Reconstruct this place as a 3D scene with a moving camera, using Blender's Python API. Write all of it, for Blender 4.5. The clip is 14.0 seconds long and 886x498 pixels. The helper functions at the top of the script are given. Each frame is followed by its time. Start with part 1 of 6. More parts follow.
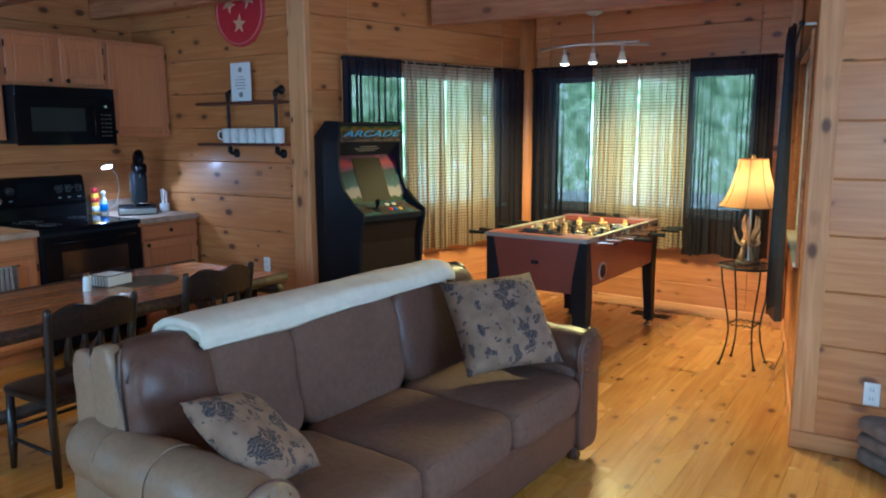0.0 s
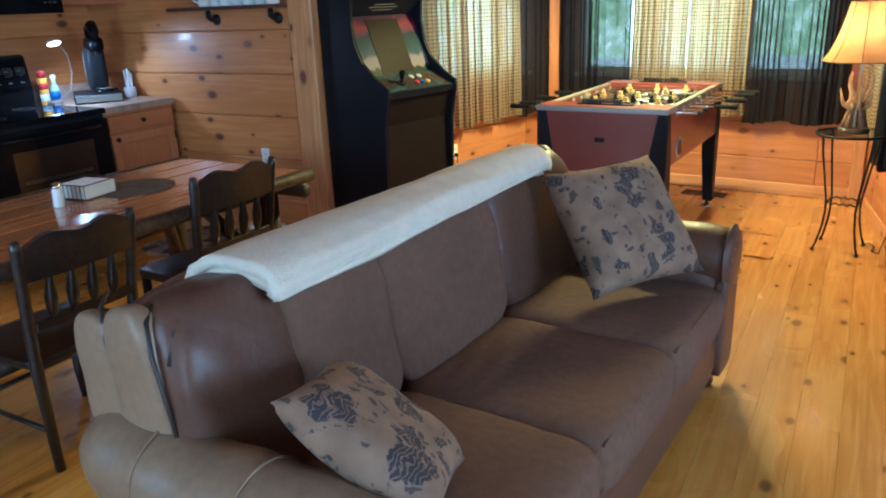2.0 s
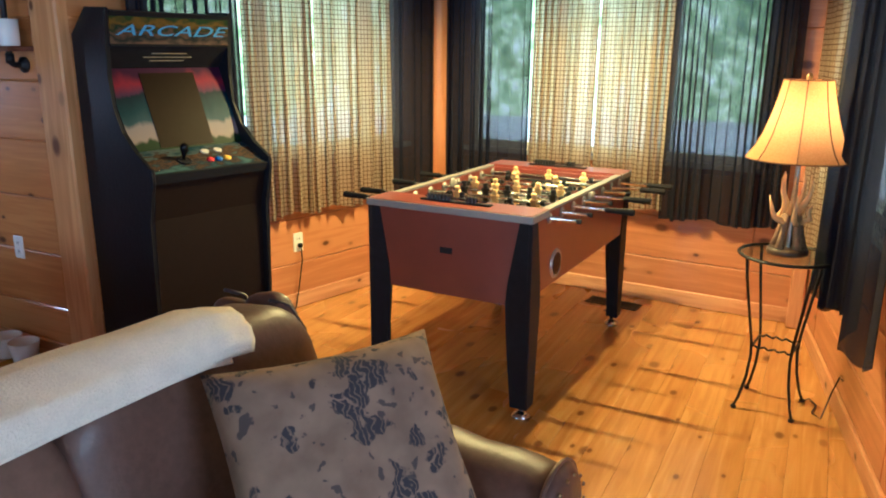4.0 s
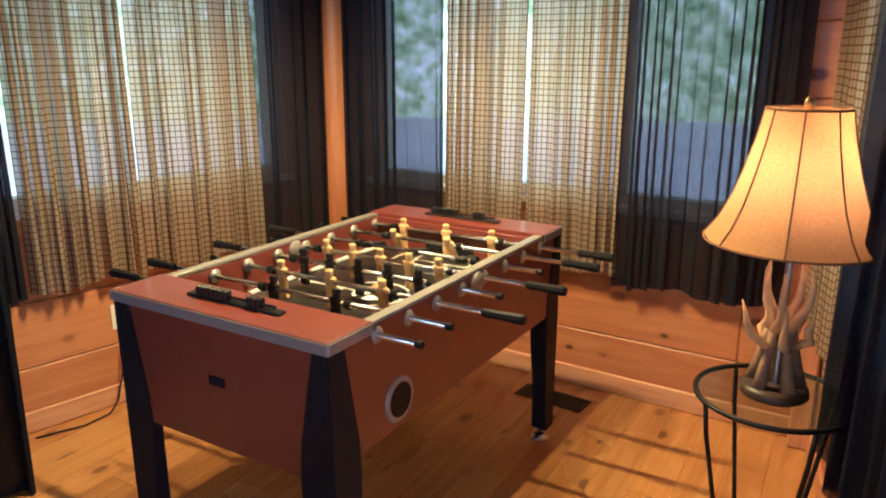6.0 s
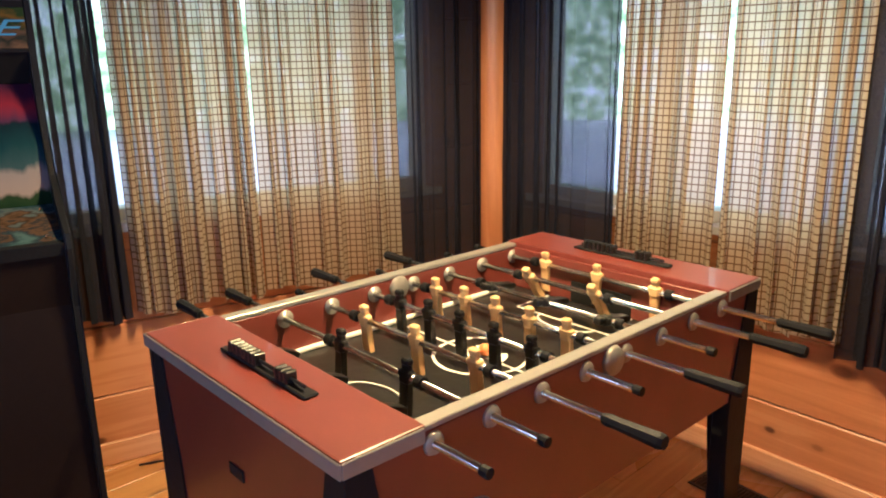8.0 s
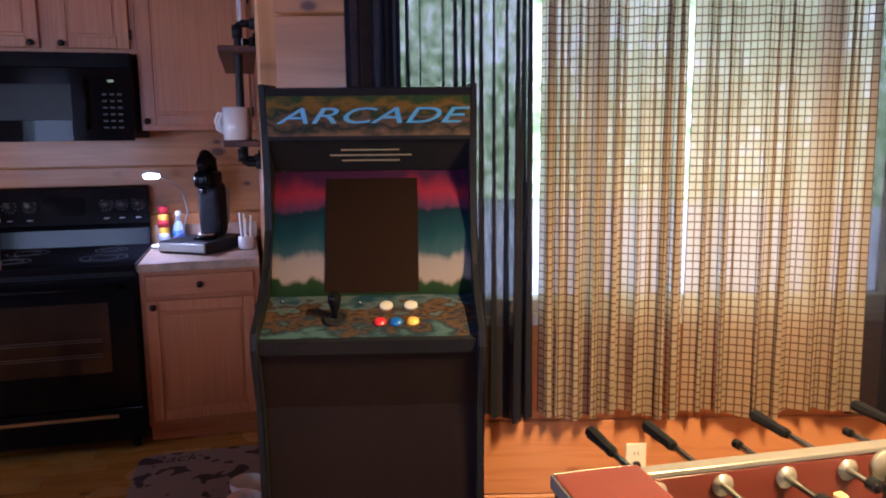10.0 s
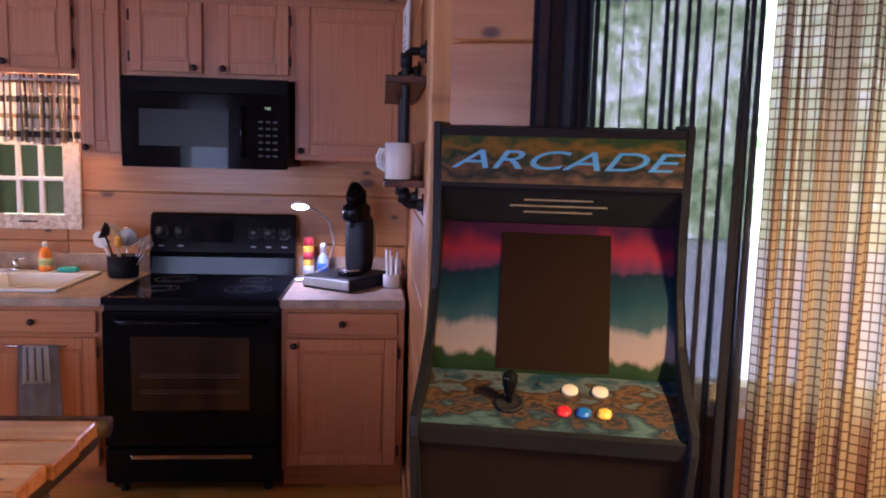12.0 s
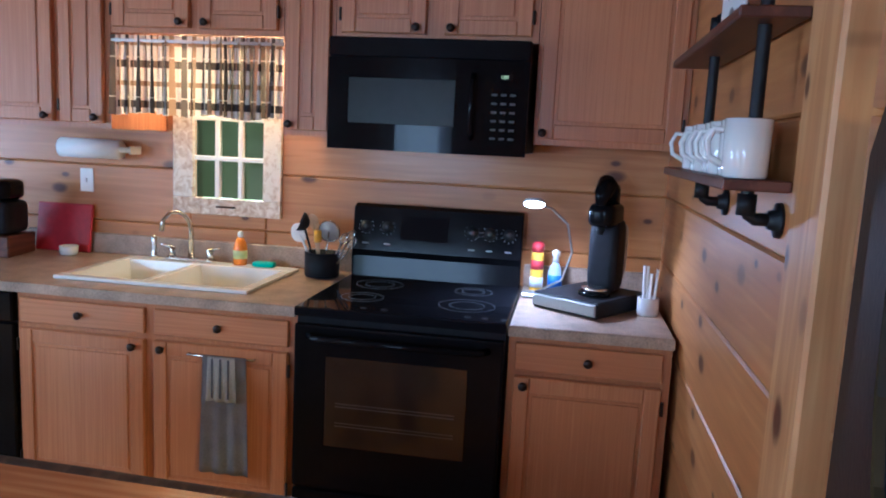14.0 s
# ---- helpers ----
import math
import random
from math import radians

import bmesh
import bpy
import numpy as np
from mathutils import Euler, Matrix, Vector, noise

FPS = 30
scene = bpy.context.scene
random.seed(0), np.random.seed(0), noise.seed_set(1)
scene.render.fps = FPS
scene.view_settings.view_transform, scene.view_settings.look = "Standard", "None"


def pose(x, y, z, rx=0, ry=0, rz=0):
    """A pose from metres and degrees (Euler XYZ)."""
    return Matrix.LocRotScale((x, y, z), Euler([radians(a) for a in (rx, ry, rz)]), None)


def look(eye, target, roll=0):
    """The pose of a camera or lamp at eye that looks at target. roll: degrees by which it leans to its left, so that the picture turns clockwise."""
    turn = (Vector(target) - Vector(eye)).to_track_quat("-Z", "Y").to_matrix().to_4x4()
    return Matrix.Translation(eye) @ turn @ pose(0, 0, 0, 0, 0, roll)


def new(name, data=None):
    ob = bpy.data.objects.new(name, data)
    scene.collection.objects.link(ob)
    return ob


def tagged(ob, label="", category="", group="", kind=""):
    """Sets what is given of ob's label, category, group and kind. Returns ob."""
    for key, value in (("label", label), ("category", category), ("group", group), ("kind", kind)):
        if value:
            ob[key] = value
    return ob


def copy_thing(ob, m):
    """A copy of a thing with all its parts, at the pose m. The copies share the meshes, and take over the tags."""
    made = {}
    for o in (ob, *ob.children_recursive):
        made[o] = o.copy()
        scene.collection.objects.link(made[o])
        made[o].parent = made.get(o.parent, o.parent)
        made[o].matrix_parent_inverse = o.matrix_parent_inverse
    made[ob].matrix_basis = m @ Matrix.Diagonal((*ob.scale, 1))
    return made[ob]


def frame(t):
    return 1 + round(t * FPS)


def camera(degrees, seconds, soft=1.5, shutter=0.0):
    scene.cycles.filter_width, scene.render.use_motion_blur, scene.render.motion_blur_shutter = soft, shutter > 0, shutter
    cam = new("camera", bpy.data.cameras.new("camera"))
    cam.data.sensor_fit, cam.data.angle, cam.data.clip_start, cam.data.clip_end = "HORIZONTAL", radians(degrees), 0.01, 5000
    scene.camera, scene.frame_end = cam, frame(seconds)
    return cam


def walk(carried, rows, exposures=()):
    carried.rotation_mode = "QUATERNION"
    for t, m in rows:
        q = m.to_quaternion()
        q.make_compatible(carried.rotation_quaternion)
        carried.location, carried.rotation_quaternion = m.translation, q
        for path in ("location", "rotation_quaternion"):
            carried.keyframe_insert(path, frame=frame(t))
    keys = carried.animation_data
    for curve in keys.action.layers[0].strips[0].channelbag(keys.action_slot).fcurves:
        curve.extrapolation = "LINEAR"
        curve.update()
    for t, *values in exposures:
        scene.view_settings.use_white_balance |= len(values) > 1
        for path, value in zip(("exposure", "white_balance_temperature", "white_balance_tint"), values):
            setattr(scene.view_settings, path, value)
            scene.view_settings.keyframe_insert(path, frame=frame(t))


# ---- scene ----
cam = camera(61.5, 14.0, soft=2.0)
PATH = [
    (0, (3.838, -3.971, 1.61), (2.762, -2.315, 1.298), -0.3),
    (0.5, (3.638, -3.917, 1.594), (2.692, -2.191, 1.238), -1.7),
    (1, (3.385, -3.713, 1.563), (2.515, -1.96, 1.151), -2.4),
    (1.5, (3.156, -3.602, 1.537), (2.362, -1.837, 1.033), -2.0),
    (2, (2.901, -3.507, 1.503), (1.957, -1.861, 0.872), -2.3),
    (2.5, (2.798, -3.216, 1.429), (1.728, -1.669, 0.747), -2.1),
    (3, (2.726, -2.879, 1.425), (1.622, -1.356, 0.746), -1.6),
    (3.5, (2.746, -2.495, 1.468), (1.766, -0.855, 0.875), -0.1),
    (4, (2.948, -2.019, 1.515), (2.067, -0.298, 1.003), 0.4),
    (6.5, (2.977, -0.319, 1.547), (1.985, 1.337, 1.023), -0.2),
    (7, (3.02, -0.093, 1.544), (1.907, 1.474, 0.991), -0.4),
    (7.5, (2.969, 0.033, 1.514), (1.739, 1.51, 0.962), -0.6),
    (8, (2.817, 0.084, 1.504), (1.426, 1.429, 0.997), -0.9),
    (8.5, (2.638, 0.08, 1.482), (1.049, 1.226, 1.08), 0.5),
    (9, (2.515, 0.148, 1.497), (0.757, 1.032, 1.14), 0.1),
    (11.5, (2.246, 0.18, 1.586), (0.275, 0.419, 1.343), 1.0),
    (12, (2.065, 0.084, 1.589), (0.086, 0.248, 1.354), 1.5),
    (12.5, (1.896, 0.004, 1.584), (-0.09, 0.037, 1.349), 1.8),
    (13, (1.677, -0.034, 1.572), (-0.308, -0.127, 1.34), 2.4),
    (13.5, (1.455, -0.098, 1.567), (-0.515, -0.34, 1.321), 2.6),
    (14, (1.233, -0.201, 1.569), (-0.721, -0.523, 1.284), 2.8),
]
walk(cam, [(t, look(eye, target, roll)) for t, eye, target, roll in PATH],
     exposures=[(0, 0.47, 4020, 1), (2, 0.68, 4080, 2), (4, 0.60, 4440, 11), (6.5, -0.04, 4380, 29), (8, 0.12, 4420, 31), (9, 0.34, 4470, 33), (11.5, 0.46, 4950, 44), (12.5, 0.72, 4950, 47), (14, 0.86, 4320, 13)])

# ---- world and lights ----
world = bpy.data.worlds.new("world")
scene.world = world
world.use_nodes = True
wn = world.node_tree.nodes
sky = wn.new("ShaderNodeTexSky")
sky.sky_type = "NISHITA"
sky.sun_disc = False
sky.sun_elevation, sky.sun_rotation = radians(50), radians(200)
wn["Background"].inputs[1].default_value = 0.15
world.node_tree.links.new(sky.outputs[0], wn["Background"].inputs[0])


def lamp(name, kind, place, watts, color, size=0.03, aim=None, label="", **extra):
    data = bpy.data.lights.new(name, kind)
    data.energy, data.color = watts, color
    if kind == "AREA":
        data.shape, data.size, data.size_y = "RECTANGLE", size, extra.get("size_y", size)
    elif kind == "SUN":
        data.angle = size
    else:
        data.shadow_soft_size = size
    if kind == "SPOT":
        data.spot_size, data.spot_blend = radians(extra.get("cone", 120)), 0.6
    ob = new(name, data)
    ob.matrix_world = look(place, aim) if aim else pose(*place)
    return ob


lamp("sun", "SUN", (0, 0, 10), 5.0, (1, 0.95, 0.88), radians(12), aim=(2.5, 6, 0))
WARM = (1.0, 0.63, 0.145)
BULBS = [(1.45, 1.42), (1.675, 1.42), (1.90, 1.42)]
for bx, by in BULBS:
    lamp("bulb_light", "SPOT", (bx, by, 2.085), 98, WARM, 0.012, aim=(bx, by, 0), cone=165)
lamp("table_lamp_light", "POINT", (2.857, 1.35, 1.27), 1.9, (1.0, 0.55, 0.20), 0.035)
lamp("clip_lamp_light", "SPOT", (-1.80, -0.335, 1.325), 15, (0.95, 0.95, 1.0), 0.03, aim=(-1.68, -0.2, 0.9), cone=165)
lamp("under_cabinet_light", "AREA", (-2.06, -1.75, 1.945), 6.5, (1.0, 0.64, 0.22), 0.7, aim=(-2.10, -1.75, 0), size_y=0.06)

for wx, wy, wz, w, h, watts, aim in ((3.8, -5.42, 1.3, 1.7, 1.7, 25, (3.8, 0, 1.0)), (0.2, -5.42, 1.55, 1.5, 1.2, 34, (0.2, 0, 1.2)), (6.12, -2.4, 1.55, 1.9, 1.2, 55, (0, -2.4, 1.1))):
    lamp("window_daylight", "AREA", (wx, wy, wz), watts, (0.84, 0.93, 1.0), w, aim=aim, size_y=h)

# ---- materials ----


def links_of(name):
    m = bpy.data.materials.new(name)
    m.use_nodes = True
    nt = m.node_tree
    return m, nt, nt.nodes, nt.links.new, nt.nodes["Principled BSDF"]


def ramp(n, stops):
    r = n.new("ShaderNodeValToRGB")
    els = r.color_ramp.elements
    while len(els) < len(stops):
        els.new(0.5)
    for e, (p, c) in zip(els, stops):
        e.position, e.color = p, (*c, 1)
    return r


def plain(name, color, rough=0.5, metal=0.0, vary=0.25, scale=30.0, bump=0.1, coat=0.0, alpha=None):
    """A surface with a fine and a coarse unevenness of tone, and a slight relief."""
    m, nt, n, k, p = links_of(name)
    tc = n.new("ShaderNodeTexCoord")
    a, b = n.new("ShaderNodeTexNoise"), n.new("ShaderNodeTexNoise")
    a.inputs["Scale"].default_value, b.inputs["Scale"].default_value = scale, scale / 12
    a.inputs["Detail"].default_value = b.inputs["Detail"].default_value = 4
    mx = n.new("ShaderNodeMix")
    k(tc.outputs["Object"], a.inputs["Vector"]), k(tc.outputs["Object"], b.inputs["Vector"])
    k(a.outputs["Fac"], mx.inputs["A"]), k(b.outputs["Fac"], mx.inputs["B"])
    mx.inputs["Factor"].default_value = 0.5
    lo, hi = [c * (1 - vary) for c in color], [min(1, c * (1 + vary)) for c in color]
    r = ramp(n, [(0.3, lo), (0.7, hi)])
    k(mx.outputs["Result"], r.inputs["Fac"]), k(r.outputs["Color"], p.inputs["Base Color"])
    p.inputs["Roughness"].default_value, p.inputs["Metallic"].default_value = rough, metal
    p.inputs["Coat Weight"].default_value = coat
    bp = n.new("ShaderNodeBump")
    bp.inputs["Strength"].default_value, bp.inputs["Distance"].default_value = bump, 0.01
    k(a.outputs["Fac"], bp.inputs["Height"]), k(bp.outputs["Normal"], p.inputs["Normal"])
    return m


def wood(name, dark, mid, light, rough=0.4, knots=0.55, grain=1.0, coat=0.0, knot_color=(0.095, 0.028, 0.008), along="x", flat="y"):
    """Boards with the grain along their own x: streaks, slow shifts of tone from board to board, and knots."""
    m, nt, n, k, p = links_of(name)
    tc, oi = n.new("ShaderNodeTexCoord"), n.new("ShaderNodeObjectInfo")
    off = n.new("ShaderNodeVectorMath")
    off.operation = "MULTIPLY_ADD"
    comb = n.new("ShaderNodeCombineXYZ")
    for s in "XYZ":
        k(oi.outputs["Random"], comb.inputs[s])
    off.inputs[1].default_value = (17.0, 9.0, 13.0)
    k(comb.outputs[0], off.inputs[0]), k(tc.outputs["Object"], off.inputs[2])
    mp = n.new("ShaderNodeMapping")
    mp.inputs["Scale"].default_value = tuple(0.9 if c == along else 14.0 * grain for c in "xyz")
    k(off.outputs[0], mp.inputs["Vector"])
    g = n.new("ShaderNodeTexNoise")
    g.inputs["Scale"].default_value, g.inputs["Detail"].default_value, g.inputs["Distortion"].default_value = 2.2, 6, 0.7
    k(mp.outputs[0], g.inputs["Vector"])
    big = n.new("ShaderNodeTexNoise")
    big.inputs["Scale"].default_value = 1.3
    k(off.outputs[0], big.inputs["Vector"])
    s1 = n.new("ShaderNodeMath")
    s1.operation = "MULTIPLY_ADD"
    k(big.outputs["Fac"], s1.inputs[0])
    s1.inputs[1].default_value = 0.55
    k(g.outputs["Fac"], s1.inputs[2])
    s2 = n.new("ShaderNodeMath")
    s2.operation = "MULTIPLY_ADD"
    k(oi.outputs["Random"], s2.inputs[0])
    s2.inputs[1].default_value = 0.16
    k(s1.outputs[0], s2.inputs[2])
    r = ramp(n, [(0.52, dark), (0.86, mid), (1.0, light)])
    k(s2.outputs[0], r.inputs["Fac"])
    sx = n.new("ShaderNodeSeparateXYZ")
    k(off.outputs[0], sx.inputs[0])
    cx = n.new("ShaderNodeCombineXYZ")
    across = next(c for c in "xyz" if c not in (along, flat))
    for c, slot, size in ((along, "X", 2.7), (across, "Y", 4.6)):
        mu = n.new("ShaderNodeMath")
        mu.operation = "MULTIPLY"
        mu.inputs[1].default_value = size
        k(sx.outputs["xyz".index(c)], mu.inputs[0]), k(mu.outputs[0], cx.inputs[slot])
    v = n.new("ShaderNodeTexVoronoi")
    v.voronoi_dimensions = "2D"
    v.inputs["Scale"].default_value = 1.15
    wob = n.new("ShaderNodeVectorMath")
    wob.operation = "MULTIPLY_ADD"
    wob.inputs[1].default_value = (0.07, 0.07, 0.0)
    k(big.outputs["Color"], wob.inputs[0]), k(cx.outputs[0], wob.inputs[2]), k(wob.outputs[0], v.inputs["Vector"])
    rnd_c = n.new("ShaderNodeSeparateColor")
    k(v.outputs["Color"], rnd_c.inputs[0])
    grow = n.new("ShaderNodeMath")
    grow.operation = "MULTIPLY_ADD"
    grow.inputs[1].default_value, grow.inputs[2].default_value = 1.25, 0.55
    k(rnd_c.outputs[1], grow.inputs[0])
    dist = n.new("ShaderNodeMath")
    dist.operation = "DIVIDE"
    k(v.outputs["Distance"], dist.inputs[0]), k(grow.outputs[0], dist.inputs[1])
    some = n.new("ShaderNodeMapRange")
    some.inputs["From Min"].default_value, some.inputs["From Max"].default_value = 0.38, 0.6
    k(rnd_c.outputs[0], some.inputs["Value"])
    kr = ramp(n, [(0.045, (1, 1, 1)), (0.075, (0.6, 0.6, 0.6)), (0.095, (0.16, 0.16, 0.16)), (0.22, (0, 0, 0))])
    k(dist.outputs[0], kr.inputs["Fac"])
    ks = n.new("ShaderNodeMath")
    ks.operation = "MULTIPLY"
    ks.inputs[1].default_value = knots
    k(kr.outputs["Color"], ks.inputs[0])
    kt = n.new("ShaderNodeMath")
    kt.operation = "MULTIPLY"
    k(ks.outputs[0], kt.inputs[0]), k(some.outputs[0], kt.inputs[1])
    mx = n.new("ShaderNodeMix")
    mx.data_type = "RGBA"
    k(kt.outputs[0], mx.inputs["Factor"]), k(r.outputs["Color"], mx.inputs["A"])
    mx.inputs["B"].default_value = (*knot_color, 1)
    k(mx.outputs["Result"], p.inputs["Base Color"])
    rr = n.new("ShaderNodeMapRange")
    rr.inputs["To Min"].default_value, rr.inputs["To Max"].default_value = rough - 0.08, rough + 0.1
    k(big.outputs["Fac"], rr.inputs["Value"]), k(rr.outputs[0], p.inputs["Roughness"])
    p.inputs["Coat Weight"].default_value = coat
    p.inputs["Coat Roughness"].default_value = 0.15
    bp = n.new("ShaderNodeBump")
    bp.inputs["Strength"].default_value, bp.inputs["Distance"].default_value = 0.12, 0.01
    k(g.outputs["Fac"], bp.inputs["Height"]), k(bp.outputs["Normal"], p.inputs["Normal"])
    return m


def glass(name, tint=(1, 1, 1), rough=0.0):
    """A thin pane: mostly clear, with a Fresnel gloss."""
    m, nt, n, k, p = links_of(name)
    t, g, mx, f = n.new("ShaderNodeBsdfTransparent"), n.new("ShaderNodeBsdfGlossy"), n.new("ShaderNodeMixShader"), n.new("ShaderNodeLayerWeight")
    t.inputs[0].default_value = (*tint, 1)
    g.inputs["Roughness"].default_value = rough + 0.02
    pw, ad = n.new("ShaderNodeMath"), n.new("ShaderNodeMath")
    pw.operation, ad.operation = "POWER", "MULTIPLY_ADD"
    pw.inputs[1].default_value = 5.0
    ad.inputs[1].default_value, ad.inputs[2].default_value = 0.85, 0.035
    k(f.outputs["Facing"], pw.inputs[0]), k(pw.outputs[0], ad.inputs[0]), k(ad.outputs[0], mx.inputs[0])
    k(t.outputs[0], mx.inputs[1]), k(g.outputs[0], mx.inputs[2])
    k(mx.outputs[0], n["Material Output"].inputs["Surface"])
    return m


def glow(name, color, strength):
    m, nt, n, k, p = links_of(name)
    p.inputs["Base Color"].default_value = (*color, 1)
    p.inputs["Emission Color"].default_value = (*color, 1)
    p.inputs["Emission Strength"].default_value = strength
    return m


def cloth(name, colour_of, clear, through_light, relief=0.15):
    """Thin woven cloth on its own uv (metres): part open weave, part light coming through, part surface."""
    m, nt, n, k, p = links_of(name)
    uv = n.new("ShaderNodeUVMap")
    sep = n.new("ShaderNodeSeparateXYZ")
    k(uv.outputs[0], sep.inputs[0])
    col, lines = colour_of(n, k, sep)
    d, t, c = n.new("ShaderNodeBsdfDiffuse"), n.new("ShaderNodeBsdfTranslucent"), n.new("ShaderNodeBsdfTransparent")
    k(col, d.inputs[0]), k(col, t.inputs[0])
    a, b = n.new("ShaderNodeMixShader"), n.new("ShaderNodeMixShader")
    a.inputs[0].default_value = through_light
    k(d.outputs[0], a.inputs[1]), k(t.outputs[0], a.inputs[2])
    ns = n.new("ShaderNodeTexNoise")
    ns.inputs["Scale"].default_value, ns.inputs["Detail"].default_value = 260, 3
    k(uv.outputs[0], ns.inputs["Vector"])
    op = n.new("ShaderNodeMath")
    op.operation = "MULTIPLY"
    k(ns.outputs["Fac"], op.inputs[0])
    op.inputs[1].default_value = clear * 2
    out = op.outputs[0]
    if lines is not None:
        sub = n.new("ShaderNodeMath")
        sub.operation = "MULTIPLY_ADD"
        k(lines, sub.inputs[0])
        sub.inputs[1].default_value = -clear * 0.8
        k(op.outputs[0], sub.inputs[2])
        out = sub.outputs[0]
    k(out, b.inputs[0]), k(a.outputs[0], b.inputs[1]), k(c.outputs[0], b.inputs[2])
    k(b.outputs[0], n["Material Output"].inputs["Surface"])
    return m


def band(n, k, value, period, width, shift=0.0):
    """1 inside stripes of the given width, repeated; 0 elsewhere."""
    a = n.new("ShaderNodeMath")
    a.operation = "ADD"
    k(value, a.inputs[0])
    a.inputs[1].default_value = shift + 50 * period
    b = n.new("ShaderNodeMath")
    b.operation = "MODULO"
    k(a.outputs[0], b.inputs[0])
    b.inputs[1].default_value = period
    c = n.new("ShaderNodeMath")
    c.operation = "LESS_THAN"
    k(b.outputs[0], c.inputs[0])
    c.inputs[1].default_value = width
    return c.outputs[0]


def either(n, k, a, b):
    m = n.new("ShaderNodeMath")
    m.operation = "MAXIMUM"
    k(a, m.inputs[0]), k(b, m.inputs[1])
    return m.outputs[0]


def tint(n, k, fac, under, color):
    m = n.new("ShaderNodeMix")
    m.data_type = "RGBA"
    k(fac, m.inputs["Factor"])
    if isinstance(under, tuple):
        m.inputs["A"].default_value = (*under, 1)
    else:
        k(under, m.inputs["A"])
    m.inputs["B"].default_value = (*color, 1)
    return m.outputs["Result"]


def check_colour(n, k, sep):
    ln = either(n, k, band(n, k, sep.outputs[0], 0.026, 0.0046), band(n, k, sep.outputs[1], 0.026, 0.0046))
    return tint(n, k, ln, (0.60, 0.50, 0.36), (0.18, 0.11, 0.07)), ln


def navy_colour(n, k, sep):
    z = band(n, k, sep.outputs[0], 0.003, 0.0012)
    return tint(n, k, z, (0.030, 0.030, 0.050), (0.046, 0.046, 0.070)), None


def valance_colour(n, k, sep):
    u, v = sep.outputs[0], sep.outputs[1]
    c = tint(n, k, band(n, k, v, 0.165, 0.030), (0.86, 0.85, 0.82), (0.10, 0.09, 0.085))
    c = tint(n, k, band(n, k, v, 0.165, 0.020, 0.075), c, (0.40, 0.29, 0.19))
    c = tint(n, k, band(n, k, u, 0.150, 0.034), c, (0.13, 0.12, 0.11))
    c = tint(n, k, band(n, k, u, 0.150, 0.030, 0.075), c, (0.42, 0.31, 0.21))
    ln = either(n, k, band(n, k, u, 0.150, 0.005, 0.115), band(n, k, v, 0.165, 0.005, 0.125))
    return tint(n, k, ln, c, (0.82, 0.80, 0.74)), None


PINE = wood("pine_wall", (0.37, 0.138, 0.034), (0.46, 0.186, 0.048), (0.52, 0.228, 0.066), 0.42, 1.0, coat=0.15)
PINE_POST = wood("pine_post", (0.40, 0.17, 0.05), (0.54, 0.26, 0.09), (0.62, 0.33, 0.13), 0.45, 0.95, flat="y")
PINE_FLOOR = wood("pine_floor", (0.40, 0.165, 0.018), (0.52, 0.245, 0.030), (0.58, 0.30, 0.048), 0.26, 0.75, coat=0.5, flat="z")
BEAM = wood("beam", (0.25, 0.09, 0.03), (0.36, 0.15, 0.055), (0.45, 0.21, 0.08), 0.5, 0.8)
OAK = wood("oak_cabinet", (0.38, 0.138, 0.045), (0.45, 0.173, 0.058), (0.51, 0.21, 0.075), 0.4, 0.0, 4.5, coat=0.2, along="z", flat="x")
OAK_FLAT = wood("oak_drawer", (0.38, 0.138, 0.045), (0.45, 0.173, 0.058), (0.51, 0.21, 0.075), 0.4, 0.0, 4.5, coat=0.2, along="y", flat="x")
TABLE_WOOD = wood("dark_table", (0.27, 0.095, 0.028), (0.41, 0.162, 0.050), (0.52, 0.235, 0.085), 0.2, 0.7, coat=0.6, flat="z")
BARK = wood("dark_log", (0.022, 0.012, 0.008), (0.045, 0.024, 0.014), (0.08, 0.045, 0.025), 0.6, 0.5)
CHAIR_WOOD = wood("black_chair", (0.008, 0.006, 0.006), (0.016, 0.011, 0.010), (0.028, 0.019, 0.016), 0.38, 0.2, coat=0.2)
SHELF_WOOD = wood("shelf_wood", (0.05, 0.018, 0.01), (0.09, 0.03, 0.016), (0.14, 0.05, 0.025), 0.4, 0.2)
RUSTIC = wood("weathered_white", (0.30, 0.15, 0.08), (0.62, 0.50, 0.38), (0.78, 0.70, 0.60), 0.7, 0.2)
WHITE = plain("white_paint", (0.80, 0.79, 0.76), 0.45, vary=0.04)
CERAMIC = plain("white_ceramic", (0.82, 0.82, 0.80), 0.12, vary=0.02, bump=0.0, coat=0.5)
BLACK = plain("black_gloss", (0.006, 0.006, 0.007), 0.12, vary=0.2, bump=0.01, coat=0.4)
BLACK_MAT = plain("black_plastic", (0.016, 0.016, 0.018), 0.45, vary=0.2, bump=0.05)
BLACK_GLASS = plain("black_glass", (0.008, 0.008, 0.010), 0.04, vary=0.1, bump=0.0)
for black in (BLACK, BLACK_MAT, BLACK_GLASS):
    black.node_tree.nodes["Principled BSDF"].inputs["Specular IOR Level"].default_value = 0.08
BLACK.node_tree.nodes["Principled BSDF"].inputs["Coat Weight"].default_value = 0.04
IRON = plain("black_iron", (0.020, 0.019, 0.020), 0.5, 0.6, vary=0.3, bump=0.2)
STEEL = plain("steel", (0.58, 0.57, 0.55), 0.22, 1.0, vary=0.08, bump=0.02)
